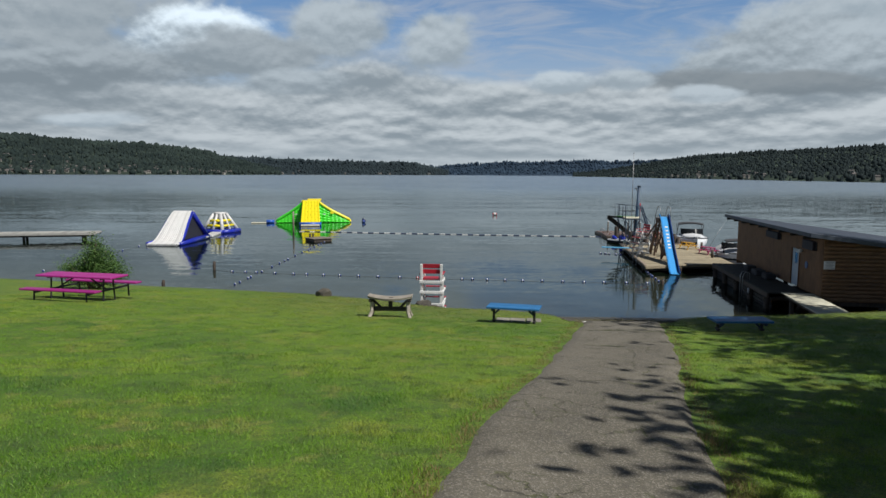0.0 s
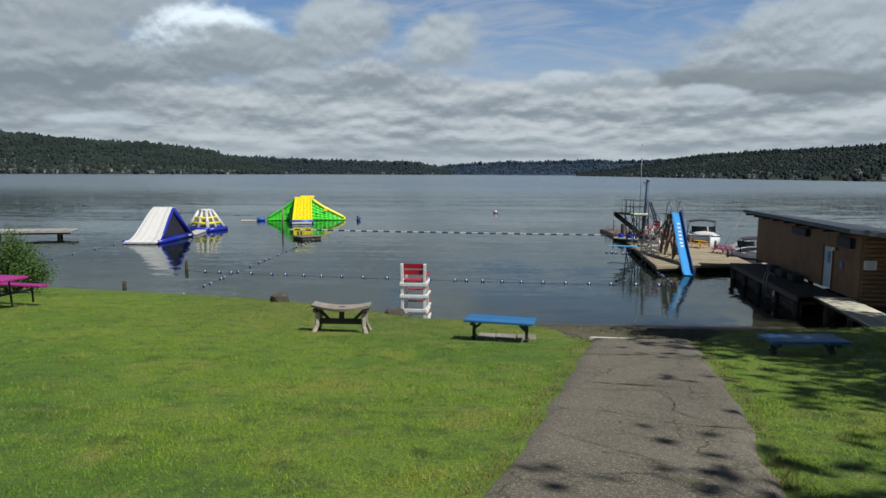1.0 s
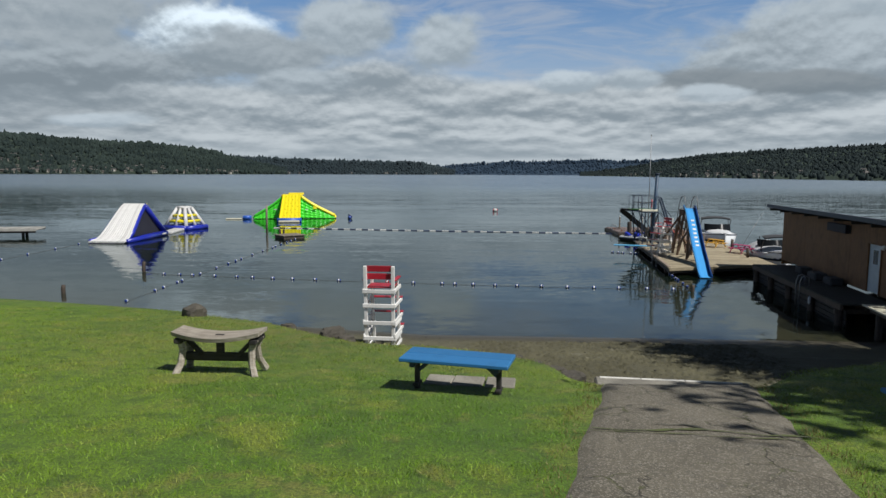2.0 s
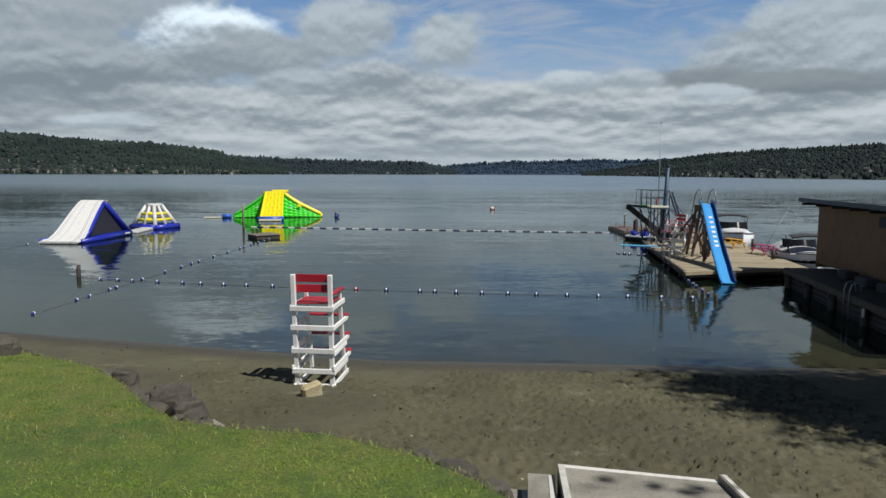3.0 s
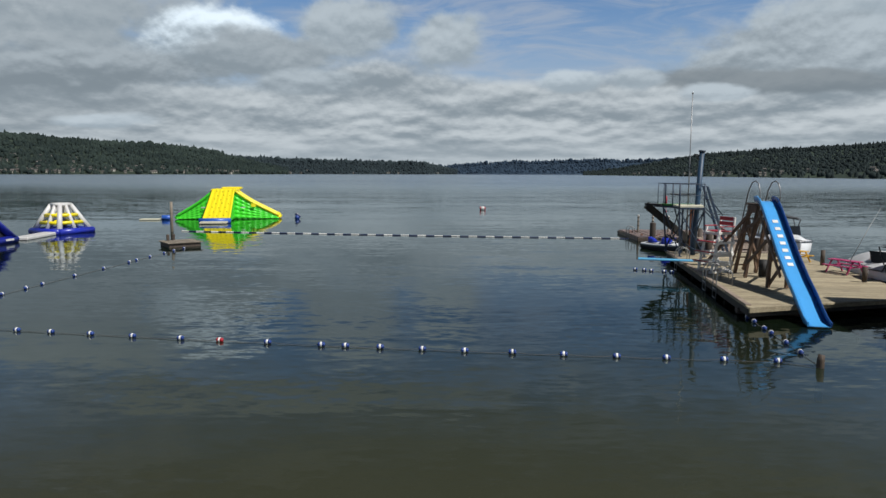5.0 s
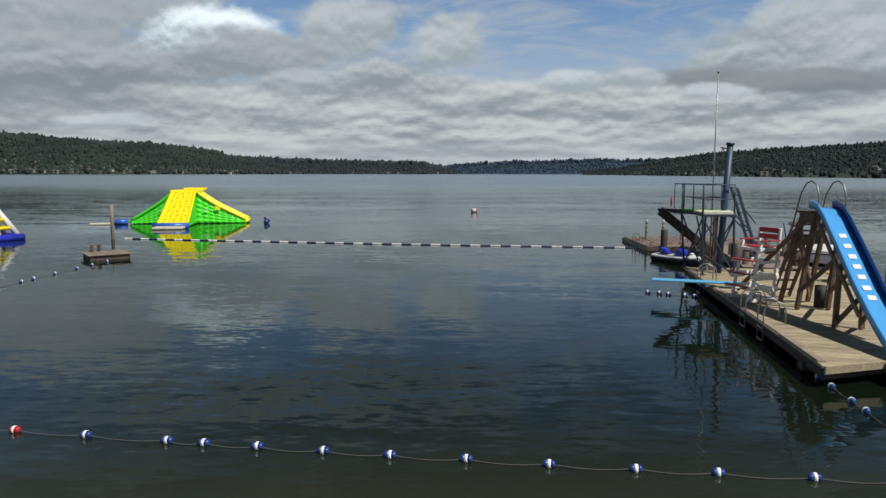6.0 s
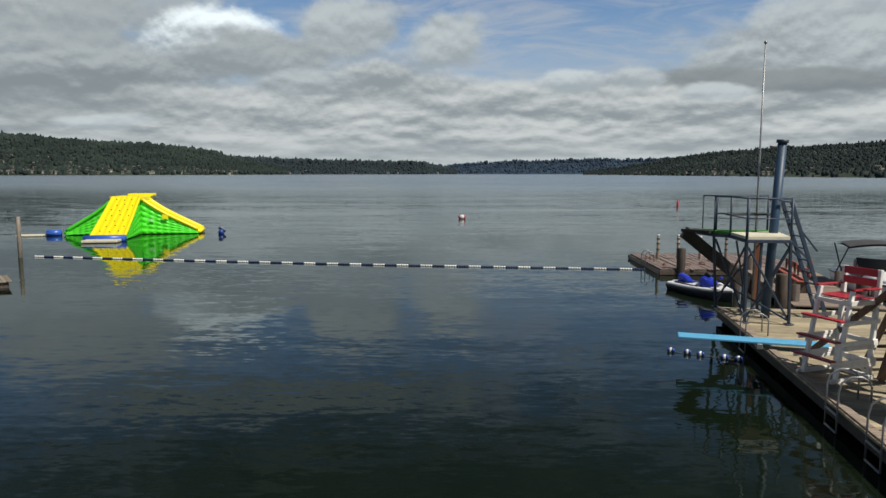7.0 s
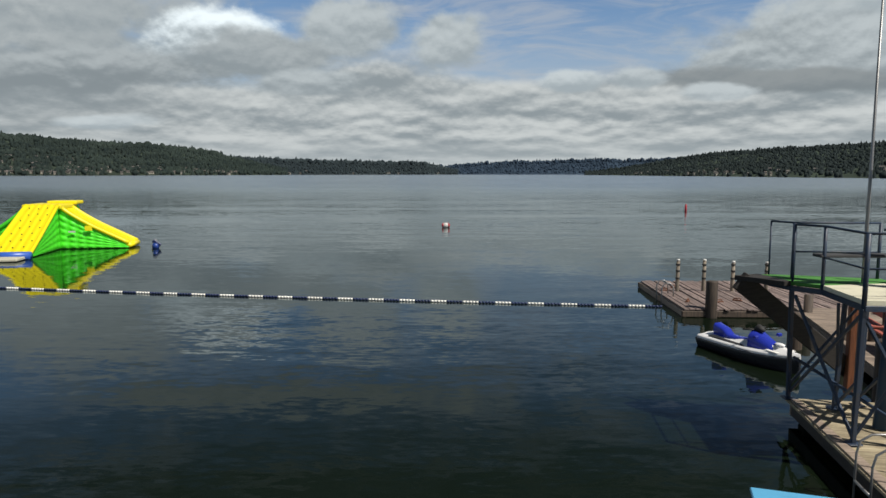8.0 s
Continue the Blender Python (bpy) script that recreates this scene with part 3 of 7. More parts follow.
        if caps:
            self.add(rings[0], [tuple(range(seg))[::-1]])
            self.add(rings[-1], [tuple(range(seg))])
        return self

    def sheet(self, fn, nu, nv, smooth=True):
        verts = [fn(i / nu, j / nv) for i in range(nu + 1) for j in range(nv + 1)]
        faces = [(i * (nv + 1) + j, (i + 1) * (nv + 1) + j, (i + 1) * (nv + 1) + j + 1, i * (nv + 1) + j + 1) for i in range(nu) for j in range(nv)]
        return self.add(verts, faces, smooth)

    def prism(self, poly, z0, z1):
        """An upright prism over a plan polygon; z0 and z1 are numbers."""
        n = len(poly)
        verts = [(x, y, z0) for x, y in poly] + [(x, y, z1) for x, y in poly]
        faces = [tuple(range(n))[::-1], tuple(range(n, 2 * n))] + [(i, (i + 1) % n, n + (i + 1) % n, n + i) for i in range(n)]
        return self.add(verts, faces)

    def ball(self, c, r, nu=10, nv=6, squash=(1, 1, 1)):
        rings = []
        for j in range(1, nv):
            a = math.pi * j / nv
            rings.append([(c[0] + squash[0] * r * math.sin(a) * math.cos(2 * math.pi * i / nu), c[1] + squash[1] * r * math.sin(a) * math.sin(2 * math.pi * i / nu),
                           c[2] - squash[2] * r * math.cos(a)) for i in range(nu)])
        return self.loft(rings)

    def mesh(self, name, mats, fix=True, scale=True):
        me = bpy.data.meshes.new(name)
        k = S if scale else 1.0
        me.from_pydata([(x * k, y * k, z * k) for x, y, z in self.v], [], self.f)
        me.polygons.foreach_set("use_smooth", self.s)
        for m in mats if isinstance(mats, (list, tuple)) else [mats]:
            me.materials.append(m)
        if fix:
            bm = bmesh.new()
            bm.from_mesh(me)
            bmesh.ops.recalc_face_normals(bm, faces=bm.faces)
            bm.to_mesh(me)
            bm.free()
        me.update()
        return me


def at(x, y, z=0.0, rz=0.0, rx=0.0, ry=0.0):
    """A pose from plan units and degrees."""
    return pose(x * S, y * S, z * S, rx, ry, rz)


def thing(name, m, label, category, group=""):
    ob = new(name)
    ob.empty_display_size = 0.2
    ob.matrix_world = m
    return tagged(ob, label, category, group)


def part(name, shape, mat, parent, label="", m=None):
    ob = new(name, shape if isinstance(shape, bpy.types.Mesh) else shape.mesh(name, M[mat]))
    ob.parent = parent
    if m is not None:
        ob.matrix_basis = m
    return tagged(ob, label)


def solo(name, shape, mat, m, label, category="", group="", kind="", fix=True):
    ob = new(name, shape if isinstance(shape, bpy.types.Mesh) else shape.mesh(name, [M[k] for k in mat] if isinstance(mat, (list, tuple)) else M[mat], fix))
    ob.matrix_world = m
    return tagged(ob, label, category, group, kind)


def lerp_line(pts, x):
    """y of a bent line at x."""
    if x <= pts[0][0]:
        return pts[0][1]
    for (x0, y0), (x1, y1) in zip(pts, pts[1:]):
        if x <= x1:
            return y0 + (y1 - y0) * (x - x0) / (x1 - x0)
    return pts[-1][1]


def rnoise(x, y, z=0.0, k=1.0):
    return noise.noise(Vector((x * k, y * k, z * k)))

# ---- ground, water, path ----
EDGE = [(-60, 36), (-30, 28), (-18, 24.2), (-12, 22.2), (-8.1, 20.9), (-5.2, 19.5), (-4.2, 18.6), (-2.8, 17.7), (-2.1, 16.9), (-1.3, 15.8), (-0.8, 15.25), (0.6, 14.9),
        (1.3, 14.5), (1.7, 14.0), (2.0, 13.5), (2.45, 13.15), (4.4, 12.85), (4.9, 13.05), (6.7, 13.9), (9, 14.3), (12, 15.6), (16, 18.6), (25, 22), (60, 26)]
PATH_L = [(-40, -13.0), (-4, -2.6), (1.4, -1.02), (3.37, -0.5), (4.5, -0.1), (5.67, 0.3), (6.67, 0.6), (8.28, 1.1), (10.4, 1.73), (12.3, 2.36), (13.1, 2.5)]
PATH_R = [(-40, -11.0), (-4, -0.9), (1.67, 0.97), (3.21, 1.4), (5.0, 1.95), (6.43, 2.43), (8.05, 2.96), (9.94, 3.48), (12.35, 4.12), (13.1, 4.3)]


def edge_y(x):
    return lerp_line(EDGE, x)


def lawn_z(x, y):
    z = 3.6 - 0.118 * (max(y, -8.0) - 5.2) + 0.022 * max(0.0, 1.5 - max(x, -40))
    if 12.1 < y < 15 and 1.9 < x < 4.9:      # dip to the head of the stairs
        u = min(1.0, (y - 12.1) / 0.95) * min(1.0, (x - 1.9) / 0.5, (4.9 - x) / 0.5)
        z -= 0.16 * u * u * (3 - 2 * u)
    return z + 0.035 * rnoise(x, y, 0, 0.35) + 0.012 * rnoise(x, y, 5, 1.3)


def shore_y(x):
    return 25.93 - (0.25 if x < 0 else 0.05) * max(min(x, 60), -40)


def sand_z(x, y):
    d = shore_y(x) - y
    if d > 0:
        return 0.1 * d + 0.02 * rnoise(x, y, 2, 1.1) * min(1, d)
    return max(0.085 * d, -2.2 - 0.01 * max(-d - 20, 0)) if d > -300 else -5.0


def ground_z(x, y):
    return lawn_z(x, y) if y <= edge_y(x) else sand_z(x, y)


SANDY = 165


def bank(x):
    """Width of the rocky bank between lawn and sand."""
    return lerp_line([(-8, 1.7), (-4, 2.3), (-1.4, 3.2), (0.2, 2.9), (1.8, 0.9), (2.4, 0.75), (4.4, 0.75), (6, 1.4), (10, 2.2)], x)




def make_footprints():
    """Dents of feet in the dry sand, in a grid of cells for quick look-up."""
    rng = random.Random(17)
    cells = {}
    for i in range(6800):
        x = rng.uniform(-6.3, 9.3) if i % 3 else rng.gauss(4.0, 2.5)
        y = rng.uniform(15.5, 24.6)
        if y > shore_y(x) - 1.1 + 0.5 * rnoise(x, 0, 0, 0.6) or rnoise(x, y, 6, 0.55) < -0.16 - 0.06 * min(x, 4):
            continue
        a = rng.gauss(-0.4, 0.7)
        cells.setdefault((int(x // 0.5), int(y // 0.5)), []).append((x, y, math.cos(a), math.sin(a), rng.uniform(0.05, 0.10), rng.uniform(0.028, 0.052), rng.uniform(0.04, 0.085)))
    return cells


PRINTS = make_footprints()


def trodden(x, y):
    if not (-6.6 < x < 9.6 and 15 < y < 26):
        return 0.0
    d = -0.014 * rnoise(x, y, 12, 3.0) - 0.012 * rnoise(x, y, 3, 8.0)
    d *= min(1.0, max(0.0, (shore_y(x) - 0.9 - y) / 0.8))
    i, j = int(x // 0.5), int(y // 0.5)
    for a in (i - 1, i, i + 1):
        for b in (j - 1, j, j + 1):
            for px, py, c, s, l, w, h in PRINTS.get((a, b), ()):
                u, v = ((x - px) * c + (y - py) * s) / l, (-(x - px) * s + (y - py) * c) / w
                q = u * u + v * v
                if q < 4:
                    d += h * (math.exp(-1.5 * q) - 0.28 * math.exp(-1.2 * (math.sqrt(q) - 1.35) ** 2))
    return d


def make_ground():
    xs = [-4400, -1500, -500, -200, -100, -60, -45, -36] + [-30 + 0.6 * i for i in range(34)] + [-9.6 + 0.24 * i for i in range(13)] + [-6.5 + 0.06 * i for i in range(268)] + [9.6] + [10.4 + 0.8 * i for i in range(18)] + [27, 35, 60, 120, 300, 1000, 4400]
    back = [-4000, -900, -200, -60, -30, -20, -14] + [-10 + 0.4 * i for i in range(52)]
    sh = Shape()
    cols = []
    for x in xs:
        e = edge_y(x) + 0.12 * rnoise(x, 0, 3, 0.9)
        col = []
        for i, b in enumerate(back):
            y = b if b < -10 else -10 + (e + 10) * (i - 7) / (len(back) - 8)
            col.append((x, y, lawn_z(x, y)))
        w = bank(x)
        top, foot = lawn_z(x, e), max(sand_z(x, e + w), 0.0) + 0.04
        for k in range(9):
            u = (k + 1) / 9
            drop = 1 - (1 - u) ** 1.6
            col.append((x, e + w * u, top + (foot - top) * drop + (0.07 * rnoise(x, e + w * u, 2, 2.2) if k < 8 else 0)))
        s = shore_y(x)
        for j in range(SANDY + 12):
            if j < SANDY:
                y = e + w + (s + 1.5 - e - w) * (j + 1) / SANDY
            else:
                y = s + 1.5 + (1.6, 3.5, 6, 9, 14, 22, 40, 80, 200, 600, 1800, 4300)[j - SANDY]
            col.append((x, y, sand_z(x, y) - trodden(x, y)))
        cols.append(col)
    n = len(cols[0])
    verts = [p for c in cols for p in c]
    faces, idx = [], []
    for i in range(len(cols) - 1):
        for j in range(n - 1):
            faces.append((i * n + j, (i + 1) * n + j, (i + 1) * n + j + 1, i * n + j + 1))
            idx.append(0 if j < len(back) - 1 else 1 if j < len(back) + 8 else 2)
    sh.add(verts, faces, True)
    ob = solo("ground", sh, ["lawn", "mortar", "sand"], Matrix(), "mown green lawn above a rock bank and a dark sandy beach", "ground", kind="structure", fix=False)
    ob.data.polygons.foreach_set("material_index", idx)
    return ob


make_ground()


def make_water():
    xs = [-4300, -1200, -400, -150] + [-70 + 2.0 * i for i in range(66)] + [64, 90, 150, 400, 1200, 4300]
    cols = []
    for x in xs:
        s = shore_y(x)
        ys = [s - 1.2 + 0.4 * i for i in range(40)] + [s + 15 + k for k in (1, 3, 6, 10, 16, 30, 60, 130, 300, 900, 2400, 4300)]
        cols.append([(x, y, 0.0) for y in ys])
    n = len(cols[0])
    sh = Shape()
    sh.add([p for c in cols for p in c], [(i * n + j, (i + 1) * n + j, (i + 1) * n + j + 1, i * n + j + 1) for i in range(len(cols) - 1) for j in range(n - 1)], True)
    ob = solo("water", sh, "water", Matrix(), "calm grey-green lake with light ripples", "water", kind="structure", fix=False)
    att = ob.data.attributes.new("depth", "FLOAT", "POINT")
    att.data.foreach_set("value", [max(0.0, -sand_z(x, y)) * S for x, y, z in sh.v])
    return ob


make_water()


def make_path():
    sh = Shape()
    ys = [-40, -20, -10] + [-6 + 0.25 * i for i in range(75)] + [12.75, 12.9]
    nx = 14
    verts = []
    for y in ys:
        l = lerp_line(PATH_L, y) + 0.07 * rnoise(0, y, 1, 1.7) + 0.03 * rnoise(0, y, 4, 6)
        r = lerp_line(PATH_R, y) + 0.07 * rnoise(7, y, 1, 1.7) + 0.03 * rnoise(7, y, 4, 6)
        for i in range(nx + 1):
            x = l + (r - l) * i / nx
            lift = 0.035 if 0 < i < nx else -0.03
            verts.append((x, y, lawn_z(x, y) + lift + 0.006 * rnoise(x, y, 9, 2.2)))
    faces = [(j * (nx + 1) + i, j * (nx + 1) + i + 1, (j + 1) * (nx + 1) + i + 1, (j + 1) * (nx + 1) + i) for j in range(len(ys) - 1) for i in range(nx)]
    sh.add(verts, faces, True)
    return solo("path", sh, "asphalt", Matrix(), "worn grey asphalt path with cracks and weedy edges", "path", kind="structure", fix=False)


path = make_path()


def path_z(x, y):
    return lawn_z(x, y) + 0.035 + 0.006 * rnoise(x, y, 9, 2.2)


def make_crack(pts, w, mat):
    sh = Shape()
    left, right = [], []
    fine = []
    for (x0, y0), (x1, y1) in zip(pts, pts[1:]):
        for k in range(8):
            u = k / 8
            fine.append((x0 + (x1 - x0) * u, y0 + (y1 - y0) * u))
    fine.append(pts[-1])
    for i, (x, y) in enumerate(fine):
        dx, dy = (fine[min(i + 1, len(fine) - 1)][0] - fine[max(i - 1, 0)][0], fine[min(i + 1, len(fine) - 1)][1] - fine[max(i - 1, 0)][1])
        d = math.hypot(dx, dy) or 1
        jx, jy = 0.05 * rnoise(x, y, 1, 5), 0.05 * rnoise(x, y, 8, 5)
        k = 0.42 * w * (0.25 + abs(rnoise(x, y, 3, 4)) * 1.6) * min(1, 4 * i / len(fine) + 0.2, 4 * (len(fine) - i) / len(fine))
        for s in (-1, 1):
            px, py = x + jx - s * dy / d * k, y + jy + s * dx / d * k
            sh.v.append((px, py, path_z(px, py) + 0.009))
    for i in range(len(fine) - 1):
        sh.f.append((2 * i, 2 * i + 1, 2 * i + 3, 2 * i + 2))
        sh.s.append(False)
    part("crack", sh, mat, path)


CRACKS = [([(1.72, 10.30), (2.3, 10.22), (2.7, 10.26), (3.1, 10.10), (3.62, 10.05)], 0.085, "moss"), ([(2.35, 10.42), (2.62, 10.40), (2.70, 10.28)], 0.05, "tar"), ([(3.05, 10.5), (3.2, 10.2), (3.35, 9.8)], 0.04, "tar"), ([(1.35, 8.25), (1.9, 8.1), (2.45, 7.95)], 0.05, "moss"),
          ([(1.5, 10.25), (2.2, 10.15), (2.9, 10.0), (3.5, 9.95)], 0.042, "moss"), ([(0.9, 7.9), (1.6, 7.75), (2.1, 7.8), (2.9, 7.5)], 0.022, "tar"),
          ([(2.0, 7.8), (2.05, 7.3), (1.9, 6.9), (2.1, 6.4)], 0.022, "tar"), ([(1.6, 6.5), (2.1, 6.3), (2.5, 6.2)], 0.031, "moss"),
          ([(0.6, 6.2), (1.1, 5.6), (1.5, 5.1), (1.6, 4.6)], 0.018, "tar"), ([(-0.45, 3.7), (0.1, 3.55), (0.55, 3.3), (1.2, 3.2)], 0.017, "moss"),
          ([(0.6, 2.6), (1.05, 1.9), (1.2, 1.5)], 0.015, "tar"), ([(3.0, 11.6), (3.15, 10.9), (3.4, 10.2)], 0.022, "tar"), ([(2.3, 8.9), (2.8, 8.5), (3.1, 8.4)], 0.020, "moss")]
for pts, w, mat in CRACKS:
    make_crack(pts, w, mat)


# white-edged concrete lip, stairs and landing down to the beach
def make_stairs():
    st = thing("concrete_stairs", at(3.42, 12.64, 0), "grey concrete stairs and landing with worn white edges", "stairs")
    skew = Matrix.Rotation(radians(-8), 4, "Z")
    part("lip", Shape().box((-0.04, 0.38, 2.37), (1.86, 0.34, 0.36), 0.02, skew), "old_concrete", st)
    for x, w in [(-0.62, 0.50), (-0.10, 0.52), (0.44, 0.54), (0.78, 0.12)]:
        part("painted_edge", Shape().box((x - 0.04, 0.50, 2.552), (w, 0.05, 0.012), 0.004, skew), "white_line", st, "worn white painted edge")
    for i in range(7):
        z = 2.30 - 0.155 * i
        part("step", Shape().box((0.1 + 0.03 * i, 0.66 + 0.225 * i, z / 2 + 0.2), (1.6, 0.30, z - 0.4), 0.015), "concrete", st)
    part("landing", Shape().prism([(-0.74, 2.25), (0.95, 2.25), (1.16, 3.20), (1.13, 4.02), (-0.56, 4.41)], 0.5, 1.3), "concrete", st)
    part("landing_edge", Shape().prism([(-0.56, 4.41), (1.13, 4.02), (1.13, 3.95), (-0.56, 4.33)], 1.3, 1.308), "white_line", st)
    part("side_edge", Shape().prism([(-0.74, 2.25), (-0.56, 4.41), (-0.49, 4.39), (-0.67, 2.25)], 1.3005, 1.3085), "white_line", st)
    part("kerb", Shape().prism([(0.95, 2.25), (1.16, 3.20), (1.13, 4.02), (1.20, 4.00), (1.27, 3.15), (1.10, 2.25)], 0.6, 1.37), "concrete", st)
    part("kerb_edge", Shape().prism([(1.00, 2.3), (1.18, 3.18), (1.15, 4.0), (1.20, 3.99), (1.24, 3.15), (1.06, 2.3)], 1.37, 1.378), "white_line", st)
    for i, (x, z) in enumerate([(-0.76, 1.18), (-1.06, 1.00)]):
        part("side_step", Shape().prism([(x - 0.3, 3.1), (x, 3.1), (x + 0.16, 4.4 - 0.02 * i), (x - 0.14, 4.44)], 0.4, z), "concrete", st)
        part("step_edge", Shape().prism([(x + 0.09, 4.38), (x + 0.16, 4.38), (x + 0.02, 3.15), (x - 0.05, 3.15)], z, z + 0.008), "white_line", st)


make_stairs()


def boulder(seed, sx, sy, sz, nu=14, nv=9):
    sh = Shape()
    rings = []
    for j in range(nv + 1):
        a = math.pi * min(max(j / nv, 0.02), 0.98)
        ring = []
        for i in range(nu):
            w = 2 * math.pi * i / nu
            d = Vector((math.sin(a) * math.cos(w), math.sin(a) * math.sin(w), -math.cos(a)))
            k = 1 + 0.28 * rnoise(d.x + seed * 7, d.y, d.z, 1.3) + 0.12 * rnoise(d.x, d.y + seed * 3, d.z, 3.1)
            q = Vector([math.copysign(abs(c) ** 0.7, c) for c in d]) * k
            ring.append((q.x * sx, q.y * sy, q.z * sz))
        rings.append(ring)
    return sh.loft(rings, True, False)


def make_rocks():
    rng = random.Random(4)
    meshes = [boulder(k, 0.34, 0.28, 0.26).mesh("rock", M["basalt"]) for k in range(7)]
    xs = [-11.0]
    while xs[-1] < 11:
        xs.append(xs[-1] + rng.uniform(0.42, 0.75))
    for x in xs:
        if 2.3 < x < 4.6:
            continue
        e = edge_y(x)
        top = lawn_z(x, e)
        low = sand_z(x, e + bank(x))
        for lev in range(1 if 1.3 < x < 2.3 else 0, 1 if -7 < x < 0.9 else 3):
            w = bank(x)
            u = (0.10, 0.45, 0.80)[lev] + rng.uniform(-0.1, 0.1)
            z = top + (low - top) * (1 - (1 - max(u, 0)) ** 1.6) - 0.06 + rng.uniform(-0.05, 0.05)
            if z < low - 0.1:
                continue
            k = rng.uniform(0.85, 1.5) * (0.62 if -3.2 < x < 2.4 else 0.8 if x > 4.4 else 1.0)
            z -= 0.24 if x > 4.4 else 0.30 if x < -3 else 0.06
            m = at(x + rng.uniform(-0.2, 0.2) - 0.1 * lev, e + w * u, z, rng.uniform(0, 360), rng.uniform(-20, 20), rng.uniform(-15, 15))
            solo("rock", rng.choice(meshes), "basalt", m @ Matrix.Diagonal((k, k, k * 0.9, 1)), "dark basalt boulder in the lawn's rock bank", "rock", "rock bank")
    for x, y, z, k in [(-4.45, 18.5, 2.22, 0.75), (2.33, 13.5, 2.44, 0.42), (1.45, 14.75, 2.1, 0.6), (1.85, 14.3, 2.02, 0.55), (1.1, 14.95, 2.2, 0.5), (-1.25, 16.35, 2.28, 0.7), (-1.0, 16.1, 2.25, 0.5), (-2.3, 17.5, 2.15, 0.42), (5.15, 15.1, 1.36, 0.95), (6.3, 15.7, 1.2, 0.9), (0.05, 15.35, 2.18, 0.5), (0.55, 15.25, 2.12, 0.45), (1.38, 14.66, 2.36, 0.44), (1.64, 14.32, 2.42, 0.48), (1.86, 13.95, 2.44, 0.46), (2.08, 13.62, 2.46, 0.48), (2.22, 13.30, 2.46, 0.50)]:
        solo("rock", rng.choice(meshes), "basalt", at(x, y, z, rng.uniform(0, 360)) @ Matrix.Diagonal((k, k, k, 1)), "rounded dark boulder at the lawn's rim", "rock", "rock bank")
    rng2 = random.Random(11)
    sh = Shape()
    for i in range(1500):
        x = rng2.uniform(-6, 8)
        w = bank(x)
        u = rng2.uniform(0.35, 1.0 if x < 1 else 1.3)
        y = edge_y(x) + w * u
        if 2.2 < x < 4.9:
            continue
        r = rng2.uniform(0.02, 0.07)
        top, low = lawn_z(x, edge_y(x)), sand_z(x, edge_y(x) + w) + 0.04
        z = top + (low - top) * (1 - (1 - u) ** 1.6) if u < 1 else sand_z(x, y)
        sh.ball((x, y, z + r * 0.3), r, 6, 4, (1, 0.8, 0.7))
    for i in range(140):
        x = rng2.uniform(-8, 9)
        y = rng2.uniform(edge_y(x) + 1.5, shore_y(x) - 0.5)
        if 2.2 < x < 4.9 and y < 17.3:
            continue
        r = rng2.uniform(0.012, 0.03)
        sh.ball((x, y, sand_z(x, y) + r * 0.3), r, 6, 4, (1, 0.8, 0.7))
    solo("pebbles", sh, "basalt", Matrix(), "loose dark pebbles on the sand", "pebbles", kind="stuff", fix=False)
    sh = Shape()
    for i in range(26):
        x = rng2.uniform(-5, 9)
        y = rng2.uniform(edge_y(x) + 2.6, shore_y(x) - 0.8)
        r = rng2.uniform(0.012, 0.028)
        sh.ball((x, y, sand_z(x, y) + r * 0.3), r, 6, 4, (1, 0.8, 0.7))
    solo("pale_pebbles", sh, "block", Matrix(), "a few pale pebbles scattered on the sand", "pebbles", kind="stuff", fix=False)
    s = Shape().box((0, 0, 0), (0.40, 0.18, 0.38), 0.055)
    solo("stone_block", s, "block", at(-0.98, 22.05, 0.47, 38, 10, -10), "pale yellow stone block on the beach sand", "stone")


make_rocks()


def bank_z(x, u):
    e, w = edge_y(x), bank(x)
    top, foot = lawn_z(x, e), max(sand_z(x, e + w), 0.0) + 0.04
    return top + (foot - top) * (1 - (1 - u) ** 1.6)


def make_stone_bank():
    """Field stones set in mortar between the lawn and the sand, with a narrow concrete footing."""
    rng = random.Random(23)
    b = thing("stone_bank", at(-2.5, 17.5, 0), "mortared field-stone bank with a concrete footing below the lawn", "stone bank")
    meshes = [boulder(k + 20, 0.19, 0.15, 0.10, 9, 5).mesh("stone", M["basalt"]) for k in range(6)]
    for i in range(24):
        x0 = -6.6 + 7.4 * i / 24
        for j in range(11):
            x = x0 + rng.uniform(-0.07, 0.07) + (0.15 if j % 2 else 0)
            u = min(0.90, 0.08 + j / 12.6 + rng.uniform(-0.03, 0.03))
            y = edge_y(x) + 0.12 * rnoise(x, 0, 3, 0.9) + bank(x) * u
            k = rng.uniform(0.62, 1.15)
            part("stone", rng.choice(meshes), "basalt", b, m=at(x + 2.5, y - 17.5, bank_z(x, u) + 0.01, rng.uniform(0, 360), -22) @ Matrix.Diagonal((k, k, k * 0.42, 1)))
    for i in range(15):
        x0, x1 = -6.6 + 0.5 * i, -6.1 + 0.5 * i
        y0, y1 = edge_y(x0) + bank(x0), edge_y(x1) + bank(x1)
        z = sand_z((x0 + x1) / 2, (y0 + y1) / 2)
        part("footing", Shape().prism([(x0 + 2.5, y0 - 17.60), (x1 + 2.497, y1 - 17.60), (x1 + 2.497, y1 - 17.46), (x0 + 2.5, y0 - 17.46)], z - 0.3, z + 0.08), "concrete", b)


make_stone_bank()


